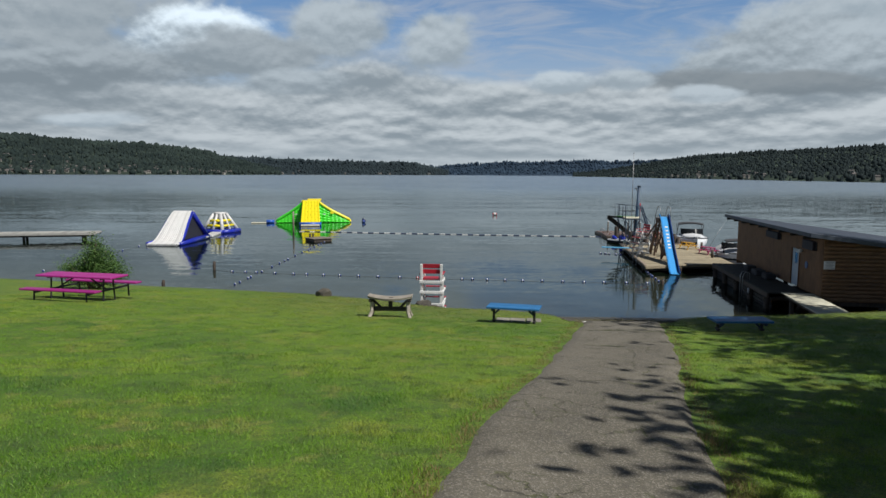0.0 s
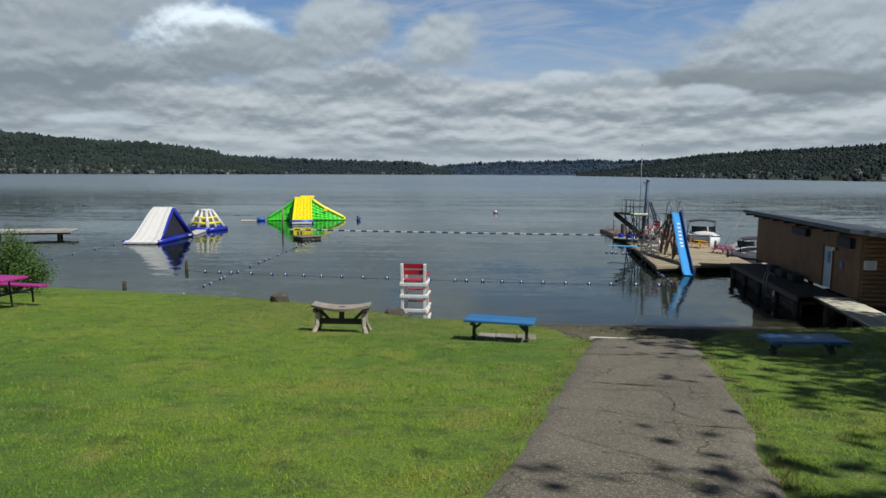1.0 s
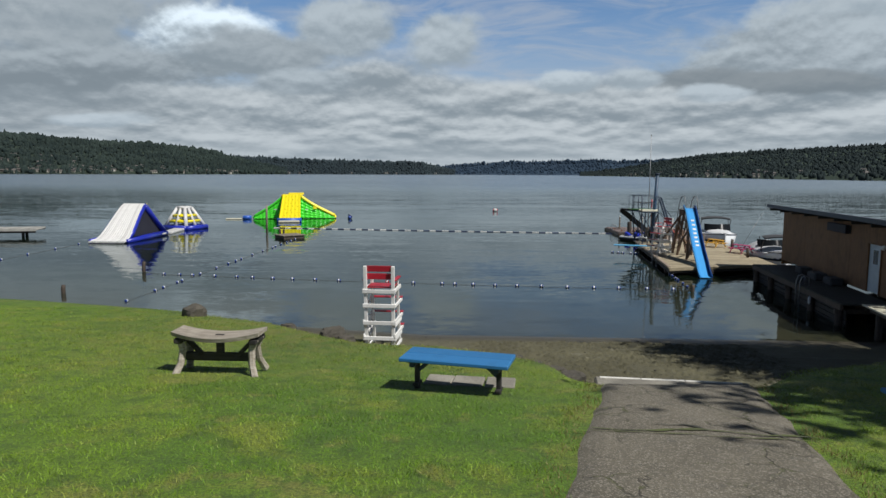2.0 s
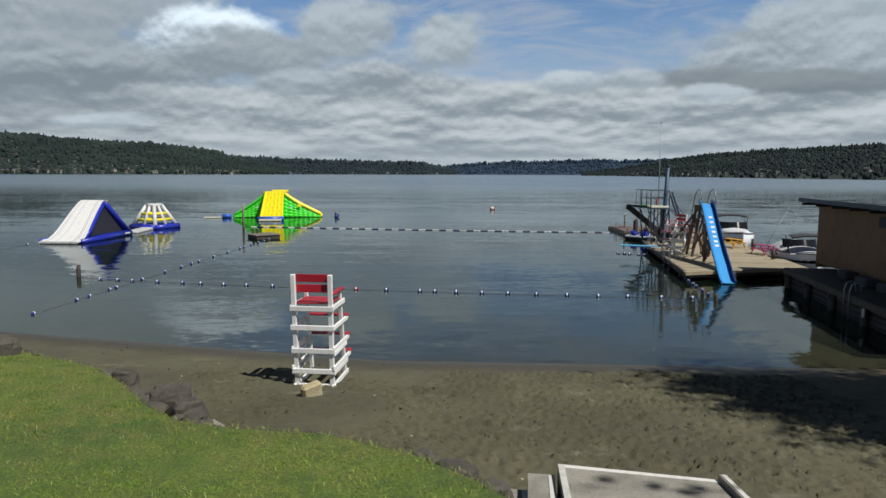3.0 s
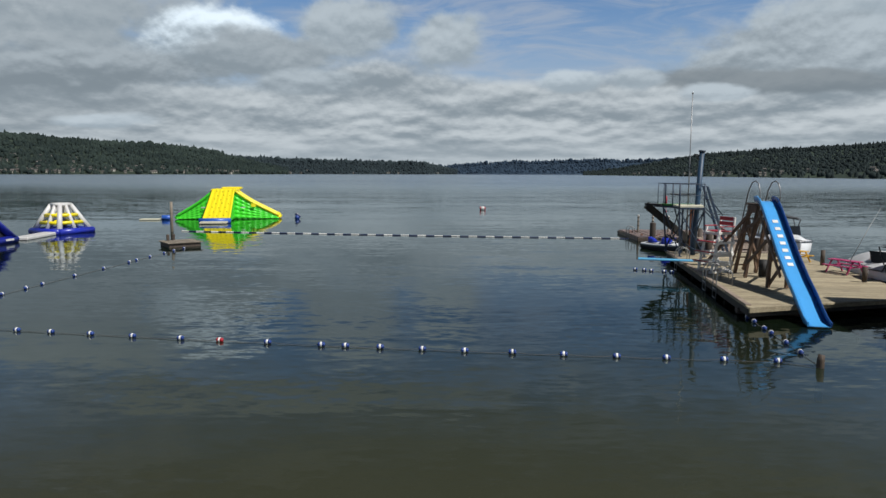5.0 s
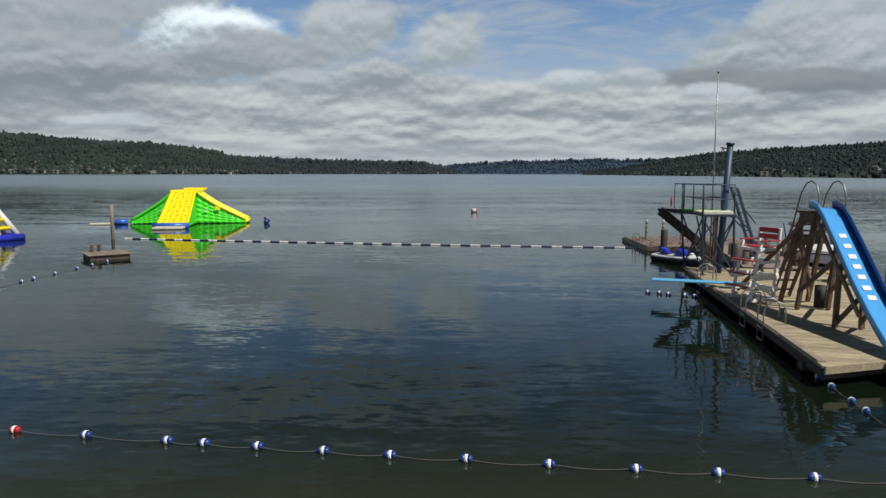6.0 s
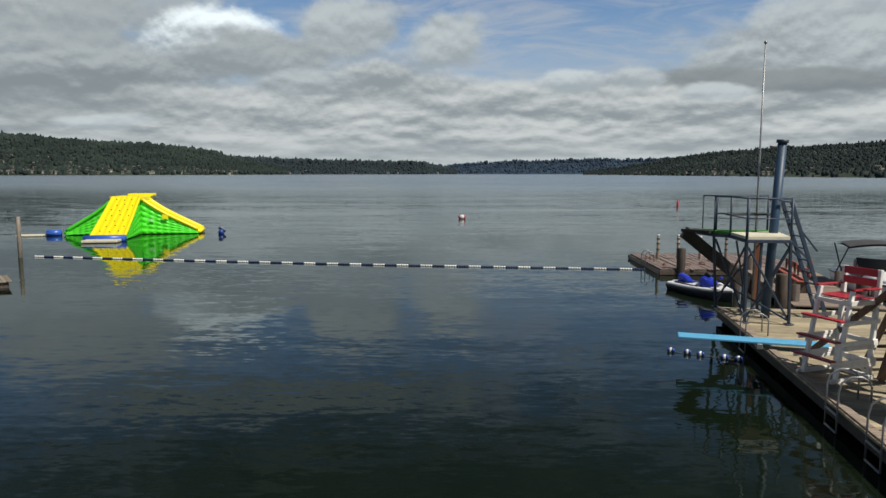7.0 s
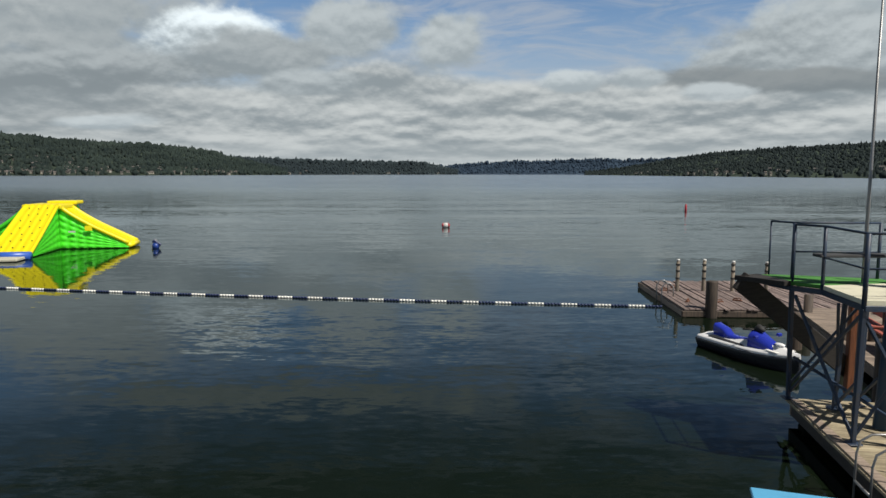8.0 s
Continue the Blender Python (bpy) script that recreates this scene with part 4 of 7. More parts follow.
def make_grass():
    rng = np.random.default_rng(3)
    n = 850000
    u = rng.random(n)
    y = 0.3 + 19.5 * u ** 1.35
    half = 2.0 + (y + 2.4) * 0.72
    x = -0.9 + (rng.random(n) * 2 - 1) * half
    edge = np.interp(x, [a for a, b in EDGE], [b for a, b in EDGE])
    pl = np.interp(y, [a for a, b in PATH_L], [b for a, b in PATH_L])
    pr = np.interp(y, [a for a, b in PATH_R], [b for a, b in PATH_R])
    wob = 0.07 * np.sin(y * 5.1) + 0.05 * np.sin(y * 13.7) + 0.05 * np.sin(y * 29.0) + rng.exponential(0.045, n) - 0.06
    keep = (y < edge + 0.12) & ((x < pl + wob + 0.03) | (x > pr - wob - 0.03)) & (x > -13) & (x < 13)
    x, y = x[keep], y[keep]
    n = len(x)
    z = np.array([lawn_z(a, b) for a, b in zip(x, y)])
    ang = rng.random(n) * 2 * np.pi
    rim = np.clip(1 - np.minimum(np.abs(x - np.interp(y, [a for a, b in PATH_L], [b for a, b in PATH_L])), np.abs(x - np.interp(y, [a for a, b in PATH_R], [b for a, b in PATH_R]))) / 0.3, 0, 1)
    tuft = np.array([rnoise(a, b, 4, 2.6) for a, b in zip(x, y)])
    h = (0.010 + 0.020 * rng.random(n)) * np.clip(0.85 + 0.9 * tuft, 0.4, 1.5) * (1 + 0.8 * rim) * (1 + 0.5 * (rng.random(n) > 0.97))
    w = 0.0023 + 0.00010 * y
    lean = rng.normal(0, 0.020, (n, 2))
    v = np.empty((n, 3, 3))
    v[:, 0] = np.stack([x - np.cos(ang) * w, y - np.sin(ang) * w, z - 0.005], 1)
    v[:, 1] = np.stack([x + np.cos(ang) * w, y + np.sin(ang) * w, z - 0.005], 1)
    v[:, 2] = np.stack([x + lean[:, 0], y + lean[:, 1], z + h], 1)
    dry = (rng.random(n) < 0.9 * np.clip((rim - 0.3) * 1.6, 0, 1))
    for name, pick, mat, label in (("grass", ~dry, "blades", "short mown green grass with dry yellow patches"), ("dry_grass", dry, "dry_grass", "brown dry grass along the path's edges")):
        w3 = v[pick]
        k = len(w3)
        me = bpy.data.meshes.new(name)
        me.vertices.add(3 * k)
        me.vertices.foreach_set("co", (w3 * S).reshape(-1))
        me.loops.add(3 * k)
        me.loops.foreach_set("vertex_index", np.arange(3 * k, dtype=np.int32))
        me.polygons.add(k)
        me.polygons.foreach_set("loop_start", np.arange(0, 3 * k, 3, dtype=np.int32))
        me.materials.append(M[mat])
        me.update()
        solo(name, me, mat, Matrix(), label, "grass", kind="stuff")


make_grass()

# ---- things on the lawn and the beach ----
def make_plank_bench(m, label, low=0.0):
    """Low bench of two wide blue planks on dark trestle legs."""
    b = thing("blue_bench", m, label, "bench", "blue benches")
    for s in (-1, 1):
        part("seat_plank", Shape().box((0, s * 0.122, 0.445 - low), (1.14, 0.238, 0.042), 0.008), "blue_paint", b)
    for s in (-1, 1):
        x = s * 0.44
        part("bearer", Shape().box((x, 0, 0.392 - low), (0.06, 0.40, 0.06), 0.01), "dark_blue", b)
        part("leg", Shape().beam((x, 0.0, -0.06), (x, 0.0, 0.36 - low), 0.05, 0.06, 0.01, (0, 1, 0)), "dark_leg", b)
        part("foot", Shape().box((x, 0, 0.02), (0.06, 0.16, 0.04), 0.01), "dark_leg", b)
        part("brace", Shape().beam((x, 0, 0.27 - low), (x - s * 0.12, 0, 0.375 - low), 0.04, 0.04, 0.006), "dark_blue", b)
    return b


make_plank_bench(at(0.77, 11.88, lawn_z(0.77, 11.88) + 0.03, -15.5), "low blue-painted plank bench with dark legs on the lawn", 0.12)
make_plank_bench(at(5.15, 10.72, lawn_z(5.15, 10.72) + 0.02, 0), "low blue-painted plank bench in tree shade on the lawn", 0.24)
for i, (dx, w) in enumerate([(-0.33, 0.3), (0.0, 0.34), (0.36, 0.32)]):
    a = radians(-12)
    x, y = 0.90 + dx * math.cos(a), 12.30 + dx * math.sin(a)
    solo("paving_slab", Shape().box((0, 0, 0), (w, 0.34, 0.05), 0.012), "concrete", at(x, y, lawn_z(x, y) + 0.012, -12 + 2 * i), "square concrete paving slab set in the grass", "paving slab", "slabs by the bench")


def make_log_bench():
    b = thing("wooden_bench", at(-1.95, 12.62, lawn_z(-1.95, 12.62), -3), "weathered grey wooden bench with a dished seat", "bench")
    rings = []
    for i in range(13):
        u = i / 12 * 2 - 1
        x = u * 0.50
        z = 0.435 + 0.055 * u * u
        bow = 0.05 * (1 - u * u)
        w = 0.17 + 0.02 * math.cos(u * 2)
        rings.append([(x, -w - bow, z - 0.025), (x, w - bow, z - 0.025), (x, w - bow + 0.01, z + 0.02), (x, -w - bow - 0.01, z + 0.02)])
    part("seat", Shape().loft(rings, True, False), "grey_log", b)
    part("seat_slot", Shape().box((0.02, -0.05, 0.459), (0.10, 0.04, 0.006), 0.002), "dark_leg", b)
    for s in (-1, 1):
        for q in (-1, 1):
            pts = [(s * 0.44, q * 0.10, 0.42), (s * 0.40, q * 0.09, 0.30), (s * 0.41, q * 0.13, 0.14), (s * 0.46, q * 0.20, 0.0)]
            part("leg", Shape().tube(pts, [0.045, 0.042, 0.04, 0.045], 7, smooth=False), "grey_log", b)
        part("bearer", Shape().box((s * 0.43, 0, 0.40), (0.09, 0.34, 0.06), 0.01), "dark_leg", b)
        part("brace", Shape().beam((s * 0.38, 0, 0.38), (s * 0.2, 0, 0.20), 0.06, 0.05, 0.01), "dark_leg", b)
    part("stretcher", Shape().box((0, 0, 0.19), (0.82, 0.05, 0.10), 0.01), "dark_leg", b)
    part("strut", Shape().box((0, 0, 0.32), (0.09, 0.05, 0.20), 0.01), "dark_leg", b)


make_log_bench()


def make_picnic_table():
    t = thing("picnic_table", at(-10.32, 15.35, lawn_z(-10.32, 15.35), -13), "magenta picnic table with black steel legs on the lawn", "picnic table")
    part("tabletop", Shape().box((0, 0, 0.655), (2.30, 0.68, 0.05), 0.02), "magenta", t)
    for s in (-1, 1):
        b = part("bench_seat", Shape().box((0, s * 0.78, 0.385), (2.25, 0.26, 0.045), 0.018), "magenta", t)
        for q in (-1, 1):
            part("bench_leg", Shape().beam((q * 0.78, s * 0.80, 0.0), (q * 0.78, s * 0.78, 0.365), 0.036, 0.036, 0.006), "black_steel", t)
            part("bench_arm", Shape().beam((q * 0.78, s * 0.80, 0.30), (q * 0.78, 0, 0.30), 0.04, 0.05, 0.006), "black_steel", t)
    for q in (-1, 1):
        for s in (-1, 1):
            part("leg", Shape().beam((q * 0.80, s * 0.22, 0.0), (q * 0.80, s * 0.17, 0.63), 0.036, 0.036, 0.006), "black_steel", t)
        part("brace", Shape().beam((q * 0.76, 0, 0.30), (q * 0.2, 0, 0.62), 0.035, 0.035, 0.006), "black_steel", t)
        part("crossbar", Shape().beam((q * 0.80, -0.3, 0.615), (q * 0.80, 0.3, 0.615), 0.04, 0.04, 0.006), "black_steel", t)


make_picnic_table()


def leaves(n, spread, seed, size):
    """Loose leaf quads gathered in clumps; spread gives a point of the crown from a random generator."""
    rng = random.Random(seed)
    sh = Shape()
    while len(sh.f) < n:
        c = spread(rng)
        for k in range(14):
            p = Vector(c) + Vector((rng.gauss(0, 1), rng.gauss(0, 1), rng.gauss(0, 0.8))) * size * 2.2
            d = Vector((rng.gauss(0, 1), rng.gauss(0, 1), rng.gauss(0, 0.6))).normalized() * size * rng.uniform(0.6, 1.2)
            w = d.orthogonal().normalized() * size * 0.32
            w.rotate(Matrix.Rotation(rng.uniform(0, 6.28), 3, d.normalized()))
            sh.add([p - d * 0.5, p + w, p + d * 0.5, p - w], [(0, 1, 2, 3)])
    return sh


def make_bush():
    x, y = -12.15, 19.6
    b = thing("bush", at(x, y, lawn_z(x, y) - 0.1), "leafy green shrub with thin brown stems at the water's edge", "bush")
    rng = random.Random(8)
    tips = []
    for tx, ty, tz in [(-0.95, 0.1, 0.85), (-0.80, -0.3, 1.00), (-0.55, 0.3, 1.05), (-0.60, 0.0, 0.60), (-0.25, -0.2, 1.25), (-0.05, 0.2, 1.75), (0.12, 0.0, 1.95), (0.22, -0.2, 1.60), (0.35, 0.3, 1.45),
                       (0.60, 0.1, 1.15), (0.80, -0.1, 0.95), (0.92, 0.2, 0.70), (0.55, -0.3, 0.80), (0.0, 0.3, 1.1)]:
        tip = (tx * 0.88 + rng.uniform(-0.06, 0.06), ty, tz * 0.88 + 0.06)
        tips.append(tip)
        mid = (tip[0] * 0.45, tip[1] * 0.4, tip[2] * 0.55)
        part("stem", Shape().tube([(rng.uniform(-0.10, 0.12), rng.uniform(-0.1, 0.1), 0), mid, tip], [0.045, 0.026, 0.008], 6), "frame_wood", b)

    def spread(g):
        t = g.choice(tips)
        k = g.uniform(0.45, 1.04)
        return (t[0] * (0.35 + 0.65 * k) + g.gauss(0, 0.11), t[1] * k + g.gauss(0, 0.12), t[2] * (0.1 + 0.9 * k) + g.gauss(0, 0.07))

    part("foliage", leaves(17000, spread, 5, 0.055).mesh("foliage", M["leaf"], False), "leaf", b)


make_bush()


def make_lifeguard_chair(m, label):
    """Tall white timber chair with red seat, arms and treads; it faces +y."""
    c = thing("lifeguard_chair", m, label, "lifeguard chair", "lifeguard chairs")
    W, T = 0.085, 0.045
    for s in (-1, 1):
        x = s * 0.405
        part("back_post", Shape().beam((x, 0.0, 0.0), (x * 1.04, -0.14, 2.26), 0.10, W, 0.008, (0, 1, 0)), "white", c)
        part("front_post", Shape().beam((x, 1.00, 0.0), (x * 0.98, 0.62, 1.86), 0.085, W, 0.008, (0, 1, 0)), "white", c)
        part("skid", Shape().box((x + s * 0.03, 0.52, 0.045), (0.05, 1.26, 0.09), 0.008), "white", c)
        xo = s * 0.475
        part("seat_rail", Shape().box((xo, 0.30, 1.62), (T, 0.92, 0.10), 0.008), "white", c)
        part("side_rail", Shape().box((xo, 0.46, 1.22), (T, 1.12, 0.09), 0.008), "white", c)
        part("side_rail", Shape().box((xo, 0.50, 0.80), (T, 1.22, 0.09), 0.008), "white", c)
        part("side_board", Shape().box((xo, 0.40, 0.705), (T, 0.98, 0.09), 0.008), "white", c)
        part("side_rail", Shape().box((xo, 0.56, 0.42), (T, 1.34, 0.09), 0.008), "white", c)
        part("side_board", Shape().box((xo, 0.44, 0.325), (T, 1.05, 0.09), 0.008), "white", c)
        part("armrest", Shape().box((s * 0.45, 0.29, 1.885), (0.12, 0.80, 0.035), 0.01), "red", c, "red painted armrest")
    part("back_skid", Shape().box((0, -0.02, 0.045), (0.98, 0.05, 0.09), 0.008), "white", c)
    for z, y in [(0.35, -0.075), (0.76, -0.10), (1.22, -0.125), (1.60, -0.15)]:
        part("back_rail", Shape().box((0, y, z), (1.0, T, 0.10), 0.008), "white", c)
    for z, y in [(2.185, -0.085), (1.985, -0.072)]:
        part("back_slat", Shape().box((0, y, z), (0.80, 0.03, 0.155), 0.01), "red", c, "red painted backrest slat")
    for i in range(4):
        part("seat_slat", Shape().box((0, 0.04 + 0.175 * i, 1.69), (0.82, 0.165, 0.03), 0.008), "red", c, "red painted seat slat")
    for z, y in [(1.275, 0.97), (0.855, 1.08), (0.475, 1.20)]:
        part("tread", Shape().box((0, y, z), (1.02, 0.17, 0.035), 0.01), "red", c, "red painted tread")
    part("front_rail", Shape().box((0, 0.70, 1.60), (0.86, T, 0.09), 0.008), "white", c)
    part("brace", Shape().beam((-0.40, 0.05, 0.15), (-0.40, 0.85, 0.62), 0.03, 0.07, 0.006), "white", c)
    return c


CX, CY = -1.08, 22.93
chair = make_lifeguard_chair(at(CX, CY, sand_z(CX, CY + 0.4) - 0.01, -6) @ Matrix.Diagonal((0.90, 1.0, 1.04, 1)), "tall white wooden lifeguard chair with red seat on the sand")


def make_tree(x, y, h, seed, crown_r, count=11000, base=0.45):
    z = ground_z(x, y)
    t = thing("tree", at(x, y, z - 0.1), "broad leafy shade tree out of view beside the lawn and boathouse", "tree", "shade trees")
    rng = random.Random(seed)
    part("trunk", Shape().tube([(0, 0, 0), (0.1, 0.05, h * 0.25), (0.05, 0.15, h * 0.55), (0.2, 0.1, h * 0.85)], [0.34, 0.25, 0.18, 0.06], 10), "bark", t)
    tips = []
    for i in range(16):
        a = i * 2.4 + rng.uniform(-0.3, 0.3)
        z0 = h * rng.uniform(base - 0.08, 0.75)
        r = crown_r * rng.uniform(0.55, 1.0) * (1.15 - 0.5 * z0 / h)
        tip = (r * math.cos(a), r * math.sin(a), z0 + rng.uniform(0.1, 0.32) * h)
        tips.append(((0.1, 0.1, z0), tip))
        part("limb", Shape().tube([(0.1, 0.1, z0), (tip[0] * 0.5, tip[1] * 0.5, (z0 * 0.45 + tip[2] * 0.55)), tip], [0.10, 0.06, 0.02], 6), "bark", t)

    def spread(g):
        a, b = g.choice(tips)
        k = g.uniform(0.4, 1.08)
        return tuple(a[i] + (b[i] - a[i]) * k + g.uniform(-0.75, 0.75) for i in range(3))

    part("crown", leaves(count, spread, seed + 1, 0.32).mesh("crown", M["tree_leaf"], False), "tree_leaf", t)
    return t


# the last tree is unseen, added to darken the boathouse's near wall
for x, y, h, seed, r, count in [(8.4, -1.2, 9.0, 21, 2.0, 13500), (11.4, 3.0, 9.5, 33, 2.6, 9000), (11.6, 8.2, 10.0, 44, 2.5, 9500), (18.8, 13.7, 15.0, 52, 2.2, 16000),
                                (18.3, 16.3, 15.0, 113, 2.2, 16000), (22.6, 21.6, 12.0, 71, 2.8, 15000)]:
    make_tree(x, y, h, seed, r, count)

# ---- boathouse and its pier ----
def make_boathouse():
    h = thing("boathouse", at(15.45, 25.6, 0, -9.4), "brown wooden boathouse with a dark shed roof on piles", "boathouse")

    def top(x):
        return 3.52 - 0.13 * (x + 0.7)

    # lake-side wall with the door and two high windows cut through it: y along the wall
    DOOR, W1, W2 = (2.62, 3.62, 0.92, 2.68), (0.70, 2.05, 2.82, 3.16), (5.2, 7.2, 2.88, 3.16)
    for y0, y1, z0, z1 in [(0.0, 0.70, 0.9, 3.44), (0.70, 2.05, 0.9, 2.82), (0.70, 2.05, 3.16, 3.44), (2.05, 2.62, 0.9, 3.44), (2.62, 3.62, 2.68, 3.44), (3.62, 5.2, 0.9, 3.44),
                           (5.2, 7.2, 0.9, 2.88), (5.2, 7.2, 3.16, 3.44), (7.2, 9.9, 0.9, 3.44), (9.9, 12.85, 0.9, 3.44)]:
        part("wall_panel", Shape().box((0.06, (y0 + y1) / 2, (z0 + z1) / 2), (0.12, y1 - y0 - 0.004, z1 - z0), 0.004), "panel", h)
    for y0, y1, z0, z1 in (W1, W2):
        w = part("window", Shape().box((0.10, (y0 + y1) / 2, (z0 + z1) / 2), (0.02, y1 - y0, z1 - z0), 0.002), "glass", h, "dark high window")
        sh = Shape()
        for a, b, c, d in [(y0, y1, z0, z0), (y0, y1, z1, z1), (y0, y0, z0, z1), (y1, y1, z0, z1)]:
            sh.beam((-0.012, a, c), (-0.012, b, d), 0.05, 0.04, 0.004)
        part("window_frame", sh, "dark_leg", w)
        # plain black box over the window, no louvres cut
        part("vent_box", Shape().box((-0.09, (y0 + y1) / 2, (z0 + z1) / 2), (0.16, (y1 - y0) * 0.9, z1 - z0 + 0.06), 0.015), "net", w, "plain black box over the high window")
    y0, y1, z0, z1 = DOOR
    d = part("door", Shape().box((0.05, (y0 + y1) / 2, (z0 + z1) / 2), (0.05, y1 - y0 - 0.02, z1 - z0 - 0.02), 0.006), "door", h, "pale blue-grey door")
    part("door_handle", Shape().ball((0.0, y0 + 0.09, 1.75), 0.035, 8, 6), "steel", d)
    part("door_glass", Shape().box((0.022, (y0 + y1) / 2, 2.2), (0.01, 0.34, 0.5), 0.003), "glass", d)
    sh = Shape()
    for a, b, c, e in [(y0, y0, z0, z1), (y1, y1, z0, z1), (y0, y1, z1, z1)]:
        sh.beam((-0.014, a, c), (-0.014, b, e), 0.06, 0.05, 0.004)
    part("door_frame", sh, "panel", h)
    part("lamp", Shape().ball((-0.09, 2.35, 2.62), 0.09, 10, 7), "white", h, "white globe wall lamp")
    part("round_sign", Shape().tube([(-0.012, 1.75, 2.05), (-0.03, 1.75, 2.05)], 0.16, 18, smooth=False), "slide_dark", h, "round blue sign")
    # near wall of round-faced boards
    part("wall", Shape().add([(0, 0.05, 0.7), (9, 0.05, 0.7), (9, 0.05, top(9)), (0, 0.05, top(0)), (0, 0.17, 0.7), (9, 0.17, 0.7), (9, 0.17, top(9)), (0, 0.17, top(0))],
                             [(0, 1, 2, 3), (4, 5, 6, 7), (0, 1, 5, 4), (2, 3, 7, 6), (0, 3, 7, 4), (1, 2, 6, 5)]), "siding", h)
    z, i = 0.72, 0
    while z < 3.35:
        reach = min(9.0, (3.52 - z - 0.17) / 0.13 - 0.7)
        sh = Shape()
        prof = [(0.05, 0.0), (0.0, 0.01), (-0.035, 0.05), (-0.045, 0.085), (-0.035, 0.12), (0.0, 0.155), (0.05, 0.165)]
        sh.loft([[(x, a, z + b) for a, b in prof] for x in (0.004, reach)], True, True)
        part("siding_board", sh, "siding", h)
        z += 0.168
    sg = part("sign", Shape().box((0.24, -0.07, 2.28), (0.44, 0.03, 0.34), 0.006), "sign", h, "white notice board")
    for k in range(5):
        part("lettering", Shape().box((0.24 - 0.02 * (k % 2), -0.088, 2.40 - 0.06 * k), (0.34 - 0.07 * (k % 2), 0.004, 0.022), 0.001), "grey_bar", sg)
    part("back_wall", Shape().add([(0, 12.80, 0.7), (9, 12.80, 0.7), (9, 12.80, top(9)), (0, 12.80, top(0)), (0, 12.92, 0.7), (9, 12.92, 0.7), (9, 12.92, top(9)), (0, 12.92, top(0))],
                                  [(0, 1, 2, 3), (4, 5, 6, 7), (0, 1, 5, 4), (2, 3, 7, 6), (0, 3, 7, 4), (1, 2, 6, 5)]), "panel", h)
    part("far_wall", Shape().box((8.9, 6.4, 1.45), (0.12, 12.7, 1.5), 0.01), "panel", h)
    xs = (-0.72, 9.3)
    v = [(x, y, top(x) + k) for k in (0.0, 0.13) for x, y in [(xs[0], -0.45), (xs[1], -0.45), (xs[1], 13.2), (xs[0], 13.2)]]
    part("roof", Shape().add(v, [(0, 3, 2, 1), (4, 5, 6, 7), (0, 1, 5, 4), (1, 2, 6, 5), (2, 3, 7, 6), (3, 0, 4, 7)]), "roof", h)
    part("fascia", Shape().beam((-0.735, -0.45, 3.57), (-0.735, 13.2, 3.57), 0.03, 0.17, 0.004), "fascia", h)
    part("fascia", Shape().beam((-0.72, -0.465, top(-0.72) + 0.05), (9.3, -0.465, top(9.3) + 0.05), 0.03, 0.17, 0.004), "fascia", h)
    for i in range(9):
        part("rafter_end", Shape().box((-0.36, 0.4 + 1.55 * i, 3.40), (0.7, 0.06, 0.11), 0.006), "dark_leg", h)
    part("floor_beam", Shape().box((4.5, 0.3, 0.6), (9.0, 0.2, 0.22), 0.01), "pile", h)
    for x in (0.4, 2.6, 5, 8):
        for y in (0.35, 4, 8, 12):
            part("support_post", Shape().tube([(x, y, -1.6 if y > 1 else 0.0), (x, y, 0.72)], 0.14, 8), "pile", h)


make_boathouse()


def make_pier():
    p = thing("pier", at(15.45, 25.6, 0, -9.4), "weathered timber pier walkway along the boathouse, boards coloured dark for shade", "pier")
    data = Shape().box((0, 0, 0), (1.72, 0.155, 0.05), 0.006).mesh("plank", M["deck_shaded"])
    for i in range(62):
        part("plank", data, "deck_shaded", p, m=at(-0.90, 1.30 + 0.163 * i, 0.805))
    for x in (-1.7, -0.9, -0.15):
        part("joist", Shape().box((x, 6.4, 0.68), (0.1, 10.2, 0.19), 0.01), "pile", p)
    # near-black boards added in place of the shade beneath the pier
    for k, z in enumerate((0.50, 0.33, 0.16, -0.01)):
        part("skirt_board", Shape().box((-1.50, 6.4, z), (0.05, 10.0 - 0.1 * (k % 2), 0.15), 0.008), "dark_leg", p, "near-black board standing in for the shade under the pier")
        part("skirt_board", Shape().box((-0.85, 11.36, z), (1.25, 0.05, 0.15), 0.008), "dark_leg", p, "near-black board standing in for the shade under the pier")
    for y in (1.7, 4.2, 6.7, 9.0, 11.2):
        for x in (-1.62, -0.2):
            part("support_post", Shape().tube([(x, y, -1.5), (x, y, 0.60)], 0.13, 9), "pile", p)
        part("cross_beam", Shape().box((-0.9, y, 0.50), (1.75, 0.14, 0.16), 0.01), "pile", p)
    for y in (3.9,):
        part("fender", Shape().tube([(-1.80, y, 0.30), (-1.80, y, 0.36), (-1.80, y, 0.54), (-1.80, y, 0.60)], [0.02, 0.05, 0.05, 0.02], 9), "cover", p, "grey plastic dock fender")
    for y in (4.95, 5.35):
        part("ladder_rail", Shape().tube([(-1.80, y, -0.2), (-1.80, y, 0.95), (-1.74, y, 1.16), (-1.60, y, 1.22), (-1.48, y, 1.14), (-1.46, y, 0.82)], 0.022, 8), "steel", p)
    return p


make_pier()


def make_cushions():
    for i, (x, y, w) in enumerate([(16.05, 32.4, 0.9), (15.9, 31.0, 0.8), (16.35, 34.0, 0.7)]):
        solo("storage_box", Shape().box((0, 0, 0.15), (0.5, w, 0.3), 0.05), "canvas", at(x, y, 0.83, -9.4), "low dark covered box on the pier", "box", "boxes on the pier")


make_cushions()


